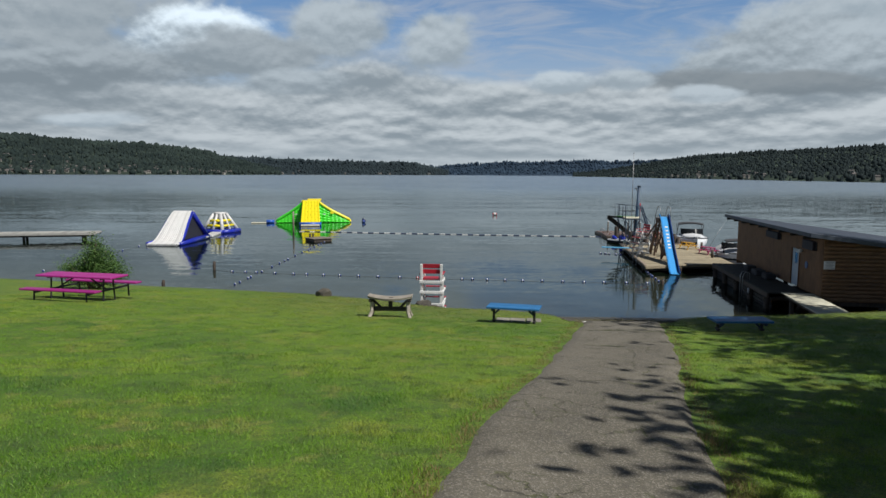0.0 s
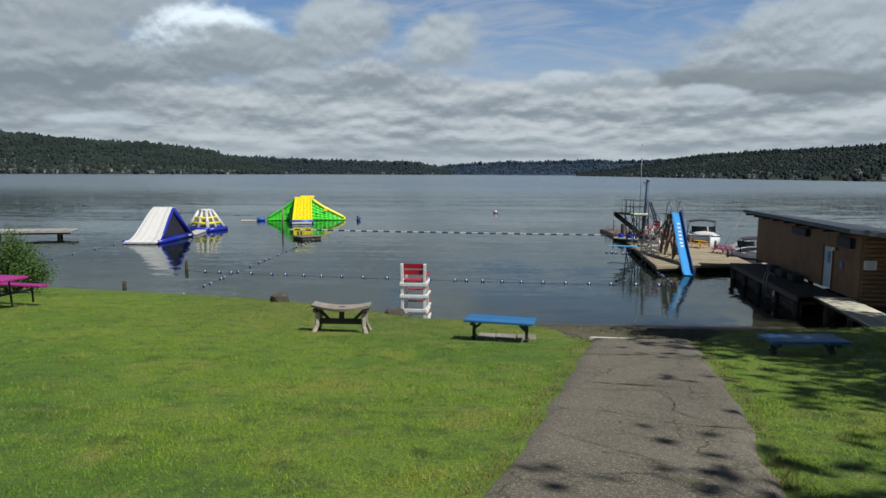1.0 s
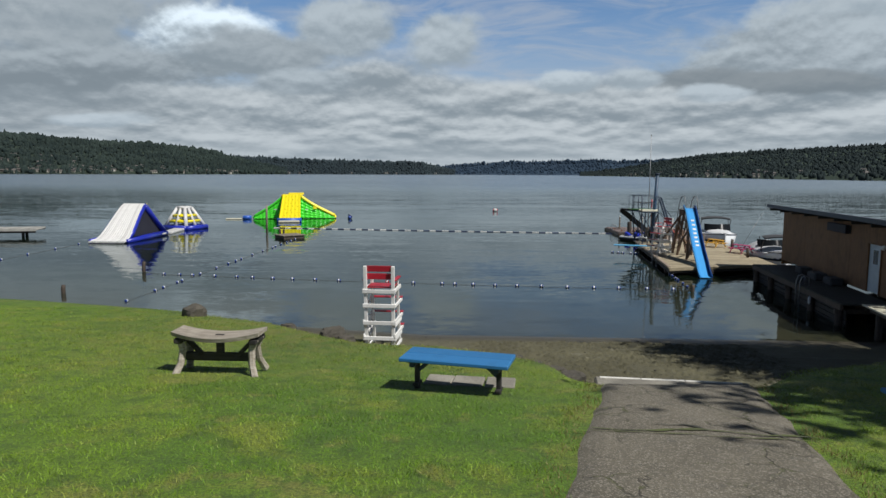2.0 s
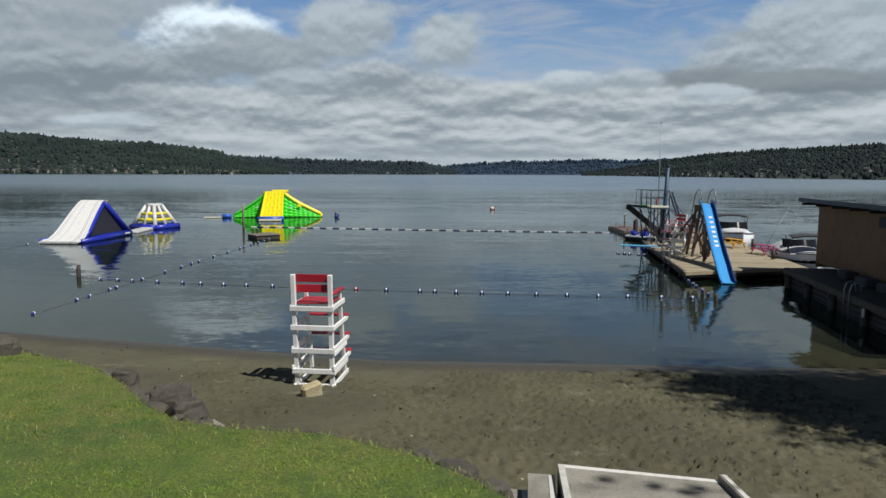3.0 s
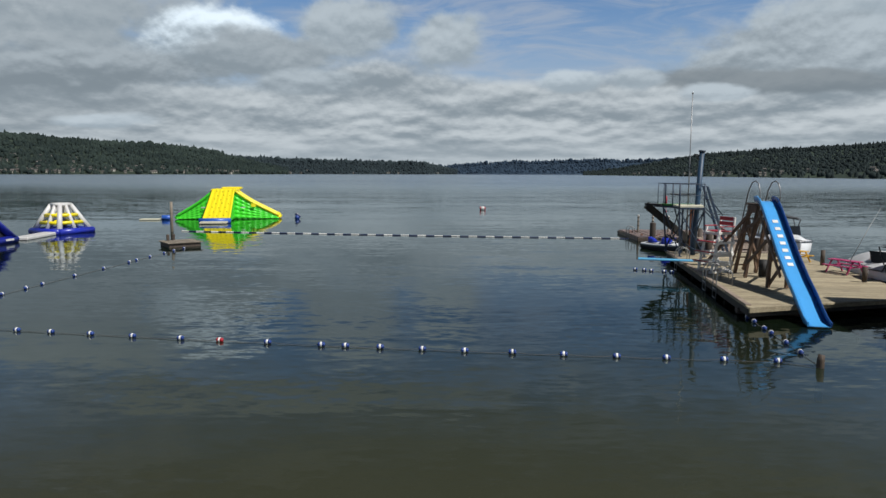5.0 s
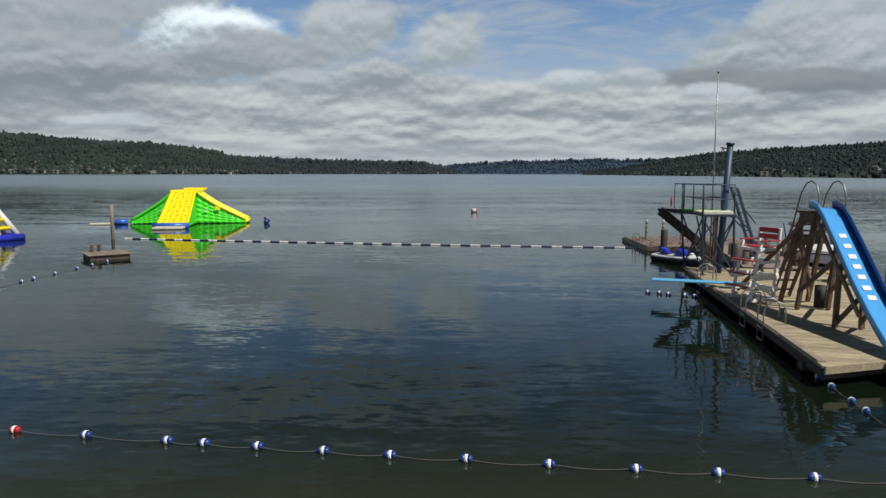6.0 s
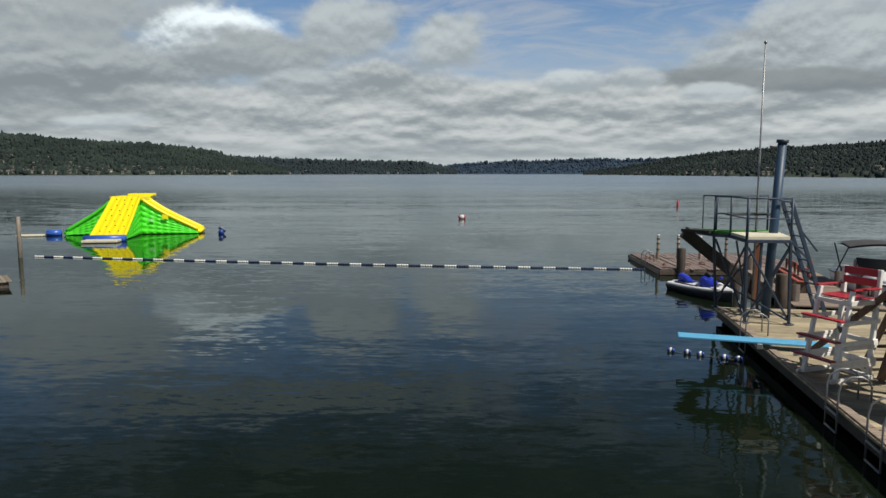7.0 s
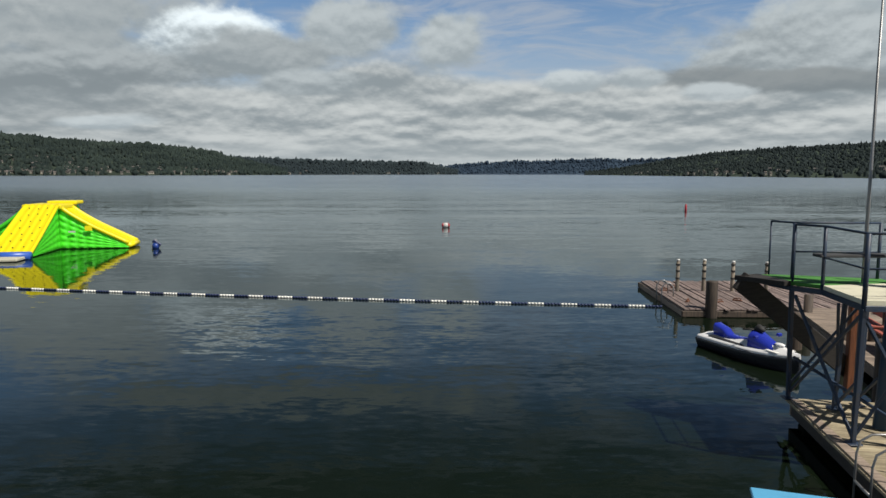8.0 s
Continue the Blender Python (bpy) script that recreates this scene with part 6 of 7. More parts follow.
def make_boat(m, label, bimini_y, covered, group="moored boats"):
    b = thing("motorboat", m, label, "boat", group)
    L, B = 5.6, 2.1
    part("hull", Shape().loft(hull_rings(L, B, -0.25, 0.62)), "gel", b)
    part("rub_rail", Shape().tube([(q[3][0] + 0.01, q[3][1], q[3][2]) for q in hull_rings(L, B, -0.25, 0.62)], 0.03, 6), "hull_dark", b)
    part("rub_rail", Shape().tube([(q[6][0] - 0.01, q[6][1], q[6][2]) for q in hull_rings(L, B, -0.25, 0.62)], 0.03, 6), "hull_dark", b)
    rings = []
    for i in range(9):
        u = i / 8
        y = -0.2 + 2.5 * u
        w = 0.85 * (1 - u ** 2.2) + 0.05
        z = 0.70 + 0.2 * u * u
        rings.append([(w, y, z), (w * 0.7, y, z + 0.18 * (1 - u)), (0, y, z + 0.26 * (1 - u)), (-w * 0.7, y, z + 0.18 * (1 - u)), (-w, y, z)])
    part("foredeck", Shape().loft(rings), "gel", b)
    part("stripe", Shape().loft([[(s[2][0] * 1.012, s[2][1], s[2][2] + d) for d in (-0.02, 0.14)] + [(s[2][0] * 0.99, s[2][1], s[2][2] + 0.05)] for s in hull_rings(L, B, -0.25, 0.62)], False), "hull_dark", b)
    part("windscreen", Shape().sheet(lambda u, v: ((u * 2 - 1) * 0.82, -0.1 - 0.45 * (u * 2 - 1) ** 2 - 0.28 * v, 0.85 + 0.42 * v), 10, 2), "glass", b, "dark tinted windscreen")
    part("cockpit", Shape().box((0, -1.5, 0.70), (1.5, 2.0, 0.16), 0.05), "hull_dark", b)
    for s in (-0.45, 0.45):
        part("seat", Shape().box((s, -0.9, 0.92), (0.5, 0.55, 0.4), 0.08), "gel", b)
    part("engine", Shape().box((0, -2.85, 0.65), (0.42, 0.45, 0.75), 0.10), "hull_dark", b)
    if covered:
        part("boat_cover", Shape().sheet(lambda u, v: ((u * 2 - 1) * 0.98, -2.6 + 4.4 * v, 0.72 + 0.42 * (1 - (u * 2 - 1) ** 2) * (0.8 + 0.25 * math.sin(v * 9)) * (1 - v ** 4)), 12, 14), "cover", b, "grey boat cover")
    y = bimini_y
    part("canopy", Shape().sheet(lambda u, v: ((u * 2 - 1) * 0.92, y - 0.75 + 1.5 * v, 1.56 + 0.10 * (1 - (u * 2 - 1) ** 2) + 0.06 * math.sin(math.pi * v)), 8, 8).sheet(
        lambda u, v: ((u * 2 - 1) * 0.92, y - 0.75 + 1.5 * v, 1.50 + 0.10 * (1 - (u * 2 - 1) ** 2) + 0.06 * math.sin(math.pi * v)), 8, 8), "canvas", b, "dark canvas sun canopy")
    for s in (-1, 1):
        for dy in (-0.7, 0.7):
            part("canopy_pole", Shape().tube([(0.95 * s, y - dy * 0.35, 0.68), (0.93 * s, y + dy, 1.54)], 0.022, 6), "black_steel", b)
    return b


make_boat(at(21.1, 54.7, 0, 166) @ Matrix.Scale(1.12, 4), "white motorboat with a dark canopy moored by the dock", -1.9, False)
b2 = make_boat(at(20.1, 44.2, 0, 166), "white motorboat under a grey cover with a dark canopy", 1.1, True)
solo("whip_aerial", Shape().tube([(0, 0, 0), (0.75, 0.4, 1.0), (1.55, 0.85, 1.95)], [0.014, 0.011, 0.006], 6), "steel", at(18.25, 44.3, 0.95), "thin pale leaning rod beside the boat", "rod")


def make_jet_ski():
    j = thing("jet_ski", at(15.38, 56.3, 0, 199) @ Matrix.Diagonal((0.80, 0.88, 0.78, 1)), "white and blue jet ski moored by the dock", "jet ski")
    L = 3.3
    hull, deck = [], []
    for i in range(15):
        u = i / 14
        y = u * L - L / 2
        w = 0.58 * (1 - max(0, (u - 0.5) / 0.5) ** 2.4) + 0.03
        z = 0.30 + 0.16 * u * u
        hull.append([(0, y, -0.12), (w * 0.8, y, -0.04), (w, y, z - 0.05), (w * 0.98, y, z), (-w * 0.98, y, z), (-w, y, z - 0.05), (-w * 0.8, y, -0.04)])
        h = 0.14 + 0.16 * math.sin(math.pi * min(1, max(0, (u - 0.3) / 0.65)))
        deck.append([(w * 0.96, y, z - 0.01), (w * 0.82, y, z + 0.09), (w * 0.42, y, z + 0.11), (w * 0.25, y, z + h), (-w * 0.25, y, z + h), (-w * 0.42, y, z + 0.11), (-w * 0.82, y, z + 0.09), (-w * 0.96, y, z - 0.01)])
    part("hull", Shape().loft(hull), "hull_dark", j, "dark lower hull")
    part("deck_shell", Shape().loft(deck), "gel", j)
    seat = []
    for i in range(9):
        u = i / 8
        y = -1.35 + 1.5 * u
        w, h = 0.17, 0.70 - 0.14 * math.sin(math.pi * u) + (0.12 if u < 0.35 else 0.0)
        seat.append([(w, y, 0.40), (w * 1.05, y, h - 0.08), (w * 0.7, y, h), (-w * 0.7, y, h), (-w * 1.05, y, h - 0.08), (-w, y, 0.40)])
    part("seat", Shape().loft(seat), "ski_blue", j, "blue padded seat")
    hood = []
    for i in range(9):
        u = i / 8
        y = 0.15 + 1.15 * u
        w, h = 0.34 * (1 - u ** 2 * 0.85), 0.98 - 0.50 * u
        hood.append([(w, y, 0.44), (w * 0.9, y, h * 0.82), (w * 0.4, y, h), (-w * 0.4, y, h), (-w * 0.9, y, h * 0.82), (-w, y, 0.44)])
    part("hood", Shape().loft(hood), "ski_blue", j, "blue front hood")
    part("handlebar", Shape().tube([(-0.42, 0.05, 0.98), (-0.15, 0.18, 0.97), (0.15, 0.18, 0.97), (0.42, 0.05, 0.98)], 0.028, 7), "rubber", j)
    part("gauge_cover", Shape().tube([(0, 0.12, 0.90), (0, 0.26, 1.02), (0, 0.42, 0.98)], [0.10, 0.13, 0.06], 9), "rubber", j)
    part("headlight", Shape().ball((0, 0.98, 0.70), 0.10, 10, 6, (1.2, 1.6, 0.5)), "gel", j, "silver nose trim")
    for s in (-1, 1):
        part("footwell", Shape().box((0.34 * s, -0.55, 0.43), (0.16, 1.5, 0.03), 0.01), "rubber", j, "black rubber footwell")
        part("lettering", Shape().box((0.555 * s, 0.25, 0.36), (0.012, 0.55, 0.07), 0.002), "grey_bar", j)
        part("mirror", Shape().box((0.44 * s, 0.55, 0.86), (0.16, 0.10, 0.10), 0.03), "ski_blue", j)
        part("stripe", Shape().box((0.30 * s, 1.0, 0.53), (0.12, 0.4, 0.02), 0.006), "white", j)


make_jet_ski()

# ---- inflatables ----
def make_inflatable_slide():
    s = thing("inflatable_slide", at(-23.4, 56.2, 0, -2), "white inflatable slide with blue sides floating on the lake", "inflatable slide")
    prof = [(-3.45, 0.11), (-3.1, 0.14), (-2.65, 0.24), (-2.2, 0.48), (-1.75, 0.84), (-1.1, 1.42), (-0.4, 2.04), (0.15, 2.48), (0.45, 2.63), (0.7, 2.61)]

    def rim(sx, y):
        """Edge of the ramp: wide at the lip, narrow and off to one side at the ridge."""
        u = min(1, max(0, (y + 3.45) / 4.0))
        return (-1.25 + 0.72 * u) if sx < 0 else (1.38 - 0.34 * u)

    for k in range(13):
        rings = []
        for i, (y, z) in enumerate(prof):
            lo, hi = rim(-1, y), rim(1, y)
            step = (hi - lo) / 13
            x = lo + step * (k + 0.5)
            r = step / 2
            a, b = prof[max(i - 1, 0)], prof[min(i + 1, len(prof) - 1)]
            d = Vector((0, b[0] - a[0], b[1] - a[1])).normalized()
            n = Vector((0, -d.z, d.y))
            ring = []
            for j in range(8):
                w = 2 * math.pi * j / 8
                ring.append(Vector((x + r * 1.04 * math.cos(w), y, z)) + n * (0.085 * math.sin(w)))
            rings.append(ring)
        part("ramp_chamber", Shape().loft(rings), "vinyl_white", s)
    for sx in (-1, 1):
        q = [(rim(sx, -2.4) - 0.1 * sx, -2.4, 0.22), (rim(sx, -1.75) - 0.06 * sx, -1.75, 0.68), (rim(sx, -0.4) - 0.05 * sx, -0.4, 1.86), (rim(sx, 0.5) - 0.05 * sx, 0.5, 2.50)]
        part("side_tube", Shape().tube(q, [0.13, 0.18, 0.18, 0.18], 10), "vinyl_blue", s, "blue side tube")
        t = rim(sx, 0.5)
        part("rear_tube", Shape().tube([(t, 0.6, 2.50), ((t + sx * 1.3) / 2, 2.0, 1.3), (sx * 1.3, 3.35, 0.22)], 0.20, 10), "vinyl_blue", s, "blue rear tube")
        part("base_tube", Shape().tube([(sx * 1.36, -3.0, 0.12), (sx * 1.36, 0, 0.16), (sx * 1.3, 3.45, 0.18)], [0.16, 0.23, 0.23], 10), "vinyl_blue", s, "blue base tube")
        part("net", Shape().add([(sx * 1.16, -2.0, 0.34), (t - 0.04 * sx, 0.55, 2.36), (sx * 1.16, 3.1, 0.36), (sx * 1.14, -2.0, 0.34), (t - 0.06 * sx, 0.55, 2.36), (sx * 1.14, 3.1, 0.36)],
                                [(0, 1, 2), (3, 4, 5), (0, 1, 4, 3), (1, 2, 5, 4), (2, 0, 3, 5)]), "net", s, "black side net")
        part("mark", Shape().box((sx * 1.56, 2.6, 0.22), (0.01, 0.7, 0.12), 0.002), "vinyl_white", s)
    part("rear_base", Shape().tube([(-1.3, 3.4, 0.18), (1.3, 3.4, 0.18)], 0.23, 10), "vinyl_blue", s)
    part("top_tube", Shape().tube([(-0.5, 0.72, 2.54), (1.04, 0.72, 2.54)], 0.16, 10), "vinyl_blue", s)
    for x in (0.75, 1.0):
        part("grip", Shape().box((x, 0.9, 2.58), (0.16, 0.06, 0.20), 0.02), "vinyl_yellow", s)
    for k in range(5):
        y = 1.1 + 0.46 * k
        part("rung", Shape().tube([(-0.5 - 0.15 * k, y, 2.20 - 0.43 * k), (1.05, y, 2.20 - 0.43 * k)], 0.09, 8), "vinyl_blue", s)


make_inflatable_slide()


def make_inflatable_tower():
    t = thing("inflatable_tower", at(-22.9, 66.1, 0, -21), "small white and yellow inflatable climbing pyramid on the lake", "inflatable tower")
    a, b, h = 1.16, 0.42, 1.92
    for sx, sy in ((-1, -1), (1, -1), (1, 1), (-1, 1)):
        part("corner_tube", Shape().tube([(sx * a, sy * a, 0.25), (sx * b, sy * b, h)], [0.19, 0.14], 10), "vinyl_white", t)
    for i in range(4):
        ang = math.pi / 2 * i
        m = Matrix.Rotation(ang, 4, "Z")
        part("base_tube", Shape().tube([m @ Vector((-a - 0.15, -a - 0.15, 0.14)), m @ Vector((a + 0.15, -a - 0.15, 0.14))], 0.23, 10), "vinyl_blue", t, "blue base tube")
        part("mid_tube", Shape().tube([m @ Vector((0, -a, 0.25)), m @ Vector((0, -b, h))], [0.15, 0.12], 9), "vinyl_white", t)
        for z in (0.72, 1.22):
            k = a + (b - a) * (z - 0.25) / (h - 0.25)
            part("rung_tube", Shape().tube([m @ Vector((-k, -k, z)), m @ Vector((k, -k, z))], 0.125, 9), "vinyl_yellow", t, "yellow rung tube")
        part("top_tube", Shape().tube([m @ Vector((-b, -b, h)), m @ Vector((b, -b, h))], 0.13, 9), "vinyl_white", t)
    part("floor", Shape().box((0, 0, 0.2), (2.6, 2.6, 0.12), 0.04), "vinyl_blue", t)


make_inflatable_tower()
solo("floating_mat", Shape().box((0, 0, 0.09), (0.95, 4.0, 0.2), 0.06), "vinyl_white", at(-22.55, 62.5, 0, 6), "flat white inflatable walkway mat between the floats", "mat")


def make_green_float():
    """Cross-shaped float: yellow climbing wall towards the shore, green quilted wings with slides to both sides."""
    f = thing("inflatable_climbing_wall", at(-16.4, 80.9, 0, 9.5), "green and yellow inflatable climbing wall and slide on the lake", "inflatable float")
    H = 2.52

    def wing(u):
        """Height of a wing at u = 0 (platform) to 1 (tip)."""
        return 0.24 + (H - 0.24) * (1 - u) ** 1.05 * (1 - 0.10 * math.sin(math.pi * u))

    for s, x0, x1, mat in ((-1, 0.86, 4.1, "vinyl_green"), (1, 0.86, 4.75, "vinyl_yellow")):
        for face in (-1, 1):
            def quilt(u, v, s=s, x0=x0, x1=x1, face=face):
                z = wing(u) * v
                puff = abs(math.sin(math.pi * u * 8)) * abs(math.sin(math.pi * v * 6)) * 0.10 * (1 - u * 0.7)
                return (s * (x0 + (x1 - x0) * u), face * (1.0 - 0.18 * v + puff), 0.05 + z)
            part("wing_side", Shape().sheet(quilt, 40, 30), "vinyl_green", f, "green quilted side")
        top = part("slide_top", Shape().sheet(lambda u, v, s=s, x0=x0, x1=x1: (s * (x0 + (x1 - x0) * u), (v * 2 - 1) * 0.84, 0.06 + wing(u) + 0.02 * math.cos(v * 6.28 * 4)), 24, 16), mat, f)
        for q in (-1, 1):
            part("edge_tube", Shape().tube([(s * (x0 + (x1 - x0) * i / 12), q * 0.86, 0.06 + wing(i / 12)) for i in range(13)], 0.13, 8), mat if s > 0 else "vinyl_green", f)
        part("tip_tube", Shape().tube([(s * x1, -0.95, 0.18), (s * x1, 0.95, 0.18)], 0.16, 8), mat, f)
    # climbing wall to the front, deck behind it
    def climb(u, v):
        y = -1.0 - 4.7 * u
        z = H * (1 - u) ** 1.05 + 0.18 + 0.03 * math.cos(v * 6.28 * 5)
        return ((v * 2 - 1) * (0.86 + 0.16 * u), y, z)
    wall = part("climbing_face", Shape().sheet(climb, 24, 20), "vinyl_yellow", f, "yellow climbing face with dark holds")
    for s in (-1, 1):
        def cheek(u, v, s=s):
            puff = abs(math.sin(math.pi * u * 8)) * abs(math.sin(math.pi * v * 6)) * 0.09 * (1 - u)
            return (s * (0.88 + 0.16 * u + puff), -1.0 - 4.7 * u, 0.05 + (H * (1 - u) ** 1.05 + 0.12) * v)
        part("cheek", Shape().sheet(cheek, 30, 24), "vinyl_green", f, "green quilted cheek")
        part("edge_tube", Shape().tube([(s * (0.88 + 0.16 * i / 12), -1.0 - 4.7 * i / 12, 0.13 + H * (1 - i / 12) ** 1.05) for i in range(13)], 0.10, 8), "vinyl_yellow", f)
    rng = random.Random(2)
    for r in range(7):
        for c in range(3):
            u, v = 0.10 + 0.125 * r, 0.22 + 0.28 * c + (0.10 if r % 2 else 0)
            x, y, z = climb(u, v)
            part("hold", Shape().box((x, y, z + 0.05), (0.065, 0.05, 0.05), 0.012), "hull_dark", wall)
    part("deck", Shape().box((0, 0.2, H + 0.02), (2.2, 2.6, 0.3), 0.1), "vinyl_yellow", f)
    part("rear_tongue", Shape().box((0.40, 1.5, H + 0.20), (1.7, 1.3, 0.22), 0.1), "vinyl_yellow", f)
    part("rear_block", Shape().box((0, 1.5, 1.35), (2.0, 1.6, 2.6), 0.2), "vinyl_green", f)
    part("front_mat", Shape().tube([(-1.25, -5.9, 0.18), (1.25, -5.9, 0.18)], 0.24, 10), "vinyl_royal", f, "blue front tube")
    part("front_mat", Shape().box((0, -6.55, 0.10), (2.1, 1.1, 0.16), 0.05), "pale_board", f, "pale swim mat")
    part("mark", Shape().box((1.62, -1.12, 1.05), (0.40, 0.02, 0.10), 0.004), "vinyl_white", f)
    part("mark", Shape().box((2.55, -1.10, 1.25), (0.42, 0.02, 0.30), 0.004), "vinyl_yellow", f)
    part("mark", Shape().box((-1.75, -1.12, 1.05), (0.40, 0.02, 0.10), 0.004), "vinyl_white", f)
    part("side_tube", Shape().tube([(-4.4, -0.9, 0.17), (-5.3, -1.05, 0.17)], 0.23, 10), "vinyl_royal", f, "blue side tube")
    part("side_mat", Shape().box((-6.2, -1.25, 0.06), (1.7, 0.8, 0.10), 0.04), "pale_board", f)


make_green_float()


# ---- buoys, lines and posts ----
def make_marker_buoys():
    a = thing("anchor_buoy", at(-9.9, 80.7, 0), "dark blue mooring buoy on the lake", "buoy")
    part("float", Shape().ball((0, 0, 0.12), 0.22, 14, 9), "buoy_blue", a)
    part("fin", Shape().box((-0.12, 0, 0.30), (0.55, 0.14, 0.22), 0.04, Matrix.Rotation(0.6, 4, "Y")), "navy", a)
    part("ring", Shape().tube([(0.1 * math.cos(k), 0, 0.46 + 0.1 * math.sin(k)) for k in (0, 1.05, 2.1, 3.14, 4.2, 5.2)], 0.02, 6, True), "steel", a)
    r = thing("marker_buoy", at(7.77, 96.7, 0), "red and white marker buoy far out on the lake", "buoy")
    part("float", Shape().ball((0, 0, 0.16), 0.28, 14, 9, (1.15, 1, 0.9)), "vinyl_white", r)
    for s in (-1, 1):
        part("band", Shape().tube([(0.20 * s, 0, 0.17), (0.34 * s, 0, 0.17)], [0.235, 0.10], 12), "red", r, "red end band")
    c = thing("channel_marker", at(37.4, 123.3, 0), "slim red channel marker standing in the lake", "marker")
    part("body", Shape().tube([(0, 0, -0.5), (0, 0, 0.25), (0, 0, 0.70)], [0.14, 0.14, 0.11], 10), "red", c)
    part("top_cap", Shape().tube([(0, 0, 0.70), (0, 0, 0.80)], [0.11, 0.05], 10), "red", c)


make_marker_buoys()


def line_buoy(mat_end):
    """Swim-line float: white middle, coloured ends, strung along x."""
    b = new("line_buoy")
    prof = [(-0.086, 0.022), (-0.078, 0.044), (-0.024, 0.061), (0.0, 0.062), (0.024, 0.061), (0.078, 0.044), (0.086, 0.022)]
    part("end", Shape().tube([(x, 0, 0.04) for x, r in prof[:3]], [r for x, r in prof[:3]], 12), mat_end, b)
    part("end", Shape().tube([(x, 0, 0.04) for x, r in prof[4:]], [r for x, r in prof[4:]], 12), mat_end, b)
    part("belt", Shape().tube([(-0.024, 0, 0.04), (0, 0, 0.04), (0.024, 0, 0.04)], [0.062, 0.064, 0.062], 12), "white", b)
    return tagged(b, "small blue and white swim-line float", "buoy", "swim-line floats")


BLUE = line_buoy("buoy_blue")
RED = tagged(line_buoy("red"), "small red and white swim-line float")
used = []


def string(xs, ys, red=-1):
    """Buoys along a bent line; ys gives the line's y for x, or its points."""
    pts = list(zip(xs, ys))
    for i, (x, y) in enumerate(pts):
        a, b = pts[max(i - 1, 0)], pts[min(i + 1, len(pts) - 1)]
        ang = math.degrees(math.atan2(b[1] - a[1], b[0] - a[0])) + 12 * rnoise(x, y, 0, 3)
        src = RED if i == red else BLUE
        m = at(x, y, 0.012 * rnoise(x, y, 1, 3), ang, 25 * rnoise(x, y, 2, 5))
        if src in used:
            copy_thing(src, m)
        else:
            src.matrix_world = m
            used.append(src)
    return pts


def make_rope(pts, name="rope"):
    fine = []
    for a, b in zip(pts, pts[1:]):
        for k in range(6):
            u = k / 6
            sag = 0.03 * math.sin(math.pi * u)
            fine.append((a[0] + (b[0] - a[0]) * u, a[1] + (b[1] - a[1]) * u - 1.5 * sag, 0.035 - sag * 0.8))
    fine.append((*pts[-1], 0.035))
    solo("rope", Shape().tube(fine, 0.006, 6), "rope", Matrix(), "thin pale rope floating between the buoys", "rope", "swim ropes")


NEAR_X = [-13.36, -12.5, -11.8, -10.62, -9.45, -8.64, -7.6, -6.6, -5.48, -4.31, -3.01, -1.98, -0.75, 0.59, 1.18, 2.02, 3.02, 4.01, 5.1, 6.25, 7.42, 8.5, 9.73, 10.86]
near = string(NEAR_X, [35.83 - 0.154 * x + 0.00248 * x * x for x in NEAR_X], 11)
make_rope([(-14.7, 39.1)] + near + [(11.58, 34.07)])
LEFT_Y = [31.2, 33.6, 34.4, 35.8, 36.3, 38.4, 40.56, 42.28, 43.5, 44.4, 46.4, 48.5, 50.6, 51.3, 52.6, 54.1, 55.2, 56.4]
left = string([-11.9 + 0.046 * (y - 31.2) for y in LEFT_Y], LEFT_Y)
make_rope(left)
FAR_Y = [38.4, 41.3, 43.6, 46.2, 49.3, 52.3]
far = string([-25.0 - 0.02 * (y - 45) for y in FAR_Y], FAR_Y)
make_rope(far)
BOARD_X = [11.73, 12.06, 12.32, 12.78, 13.04]
board = string(BOARD_X, [48.7 - 0.58 * (x - 11.73) for x in BOARD_X])
make_rope(board)
SIDE_Y = [39.03, 38.45, 37.64, 37.13, 36.11, 35.19]
side = string([12.25 - 0.13 * (39.1 - y) for y in SIDE_Y], SIDE_Y)
make_rope([(12.4, 39.6)] + side + [(11.58, 34.07)])


def make_lane_line():
    """Racing line of blue and white discs from the pole to the floating dock."""
    l = thing("lane_line", at(-15.1, 67.2, 0.03, math.degrees(math.atan2(62.6 - 67.2, 15.2 + 15.1))), "blue and white lane line across the swimming area", "lane line")
    total = math.hypot(30.3, 4.6)
    n = 54
    step = total / n
    meshes = {}
    for mat in ("white", "navy"):
        sh = Shape()
        for k in range(5):
            x = step * (k + 0.5) / 5
            sh.tube([(x - 0.045, 0, 0), (x + 0.045, 0, 0)], 0.040, 8)
        meshes[mat] = sh.mesh("float_section", M[mat])
    for i in range(n):
        mat = "white" if i % 2 == 0 else "navy"
        x = i * step
        part("float_section", meshes[mat], mat, l, m=at(x, -0.35 * math.sin(math.pi * x / total), 0.0, math.degrees(-0.35 * math.pi / total * math.cos(math.pi * x / total))))
    part("cable", Shape().tube([(total * k / 24, -0.35 * math.sin(math.pi * k / 24), 0) for k in range(25)], 0.012, 6), "rope", l)


make_lane_line()


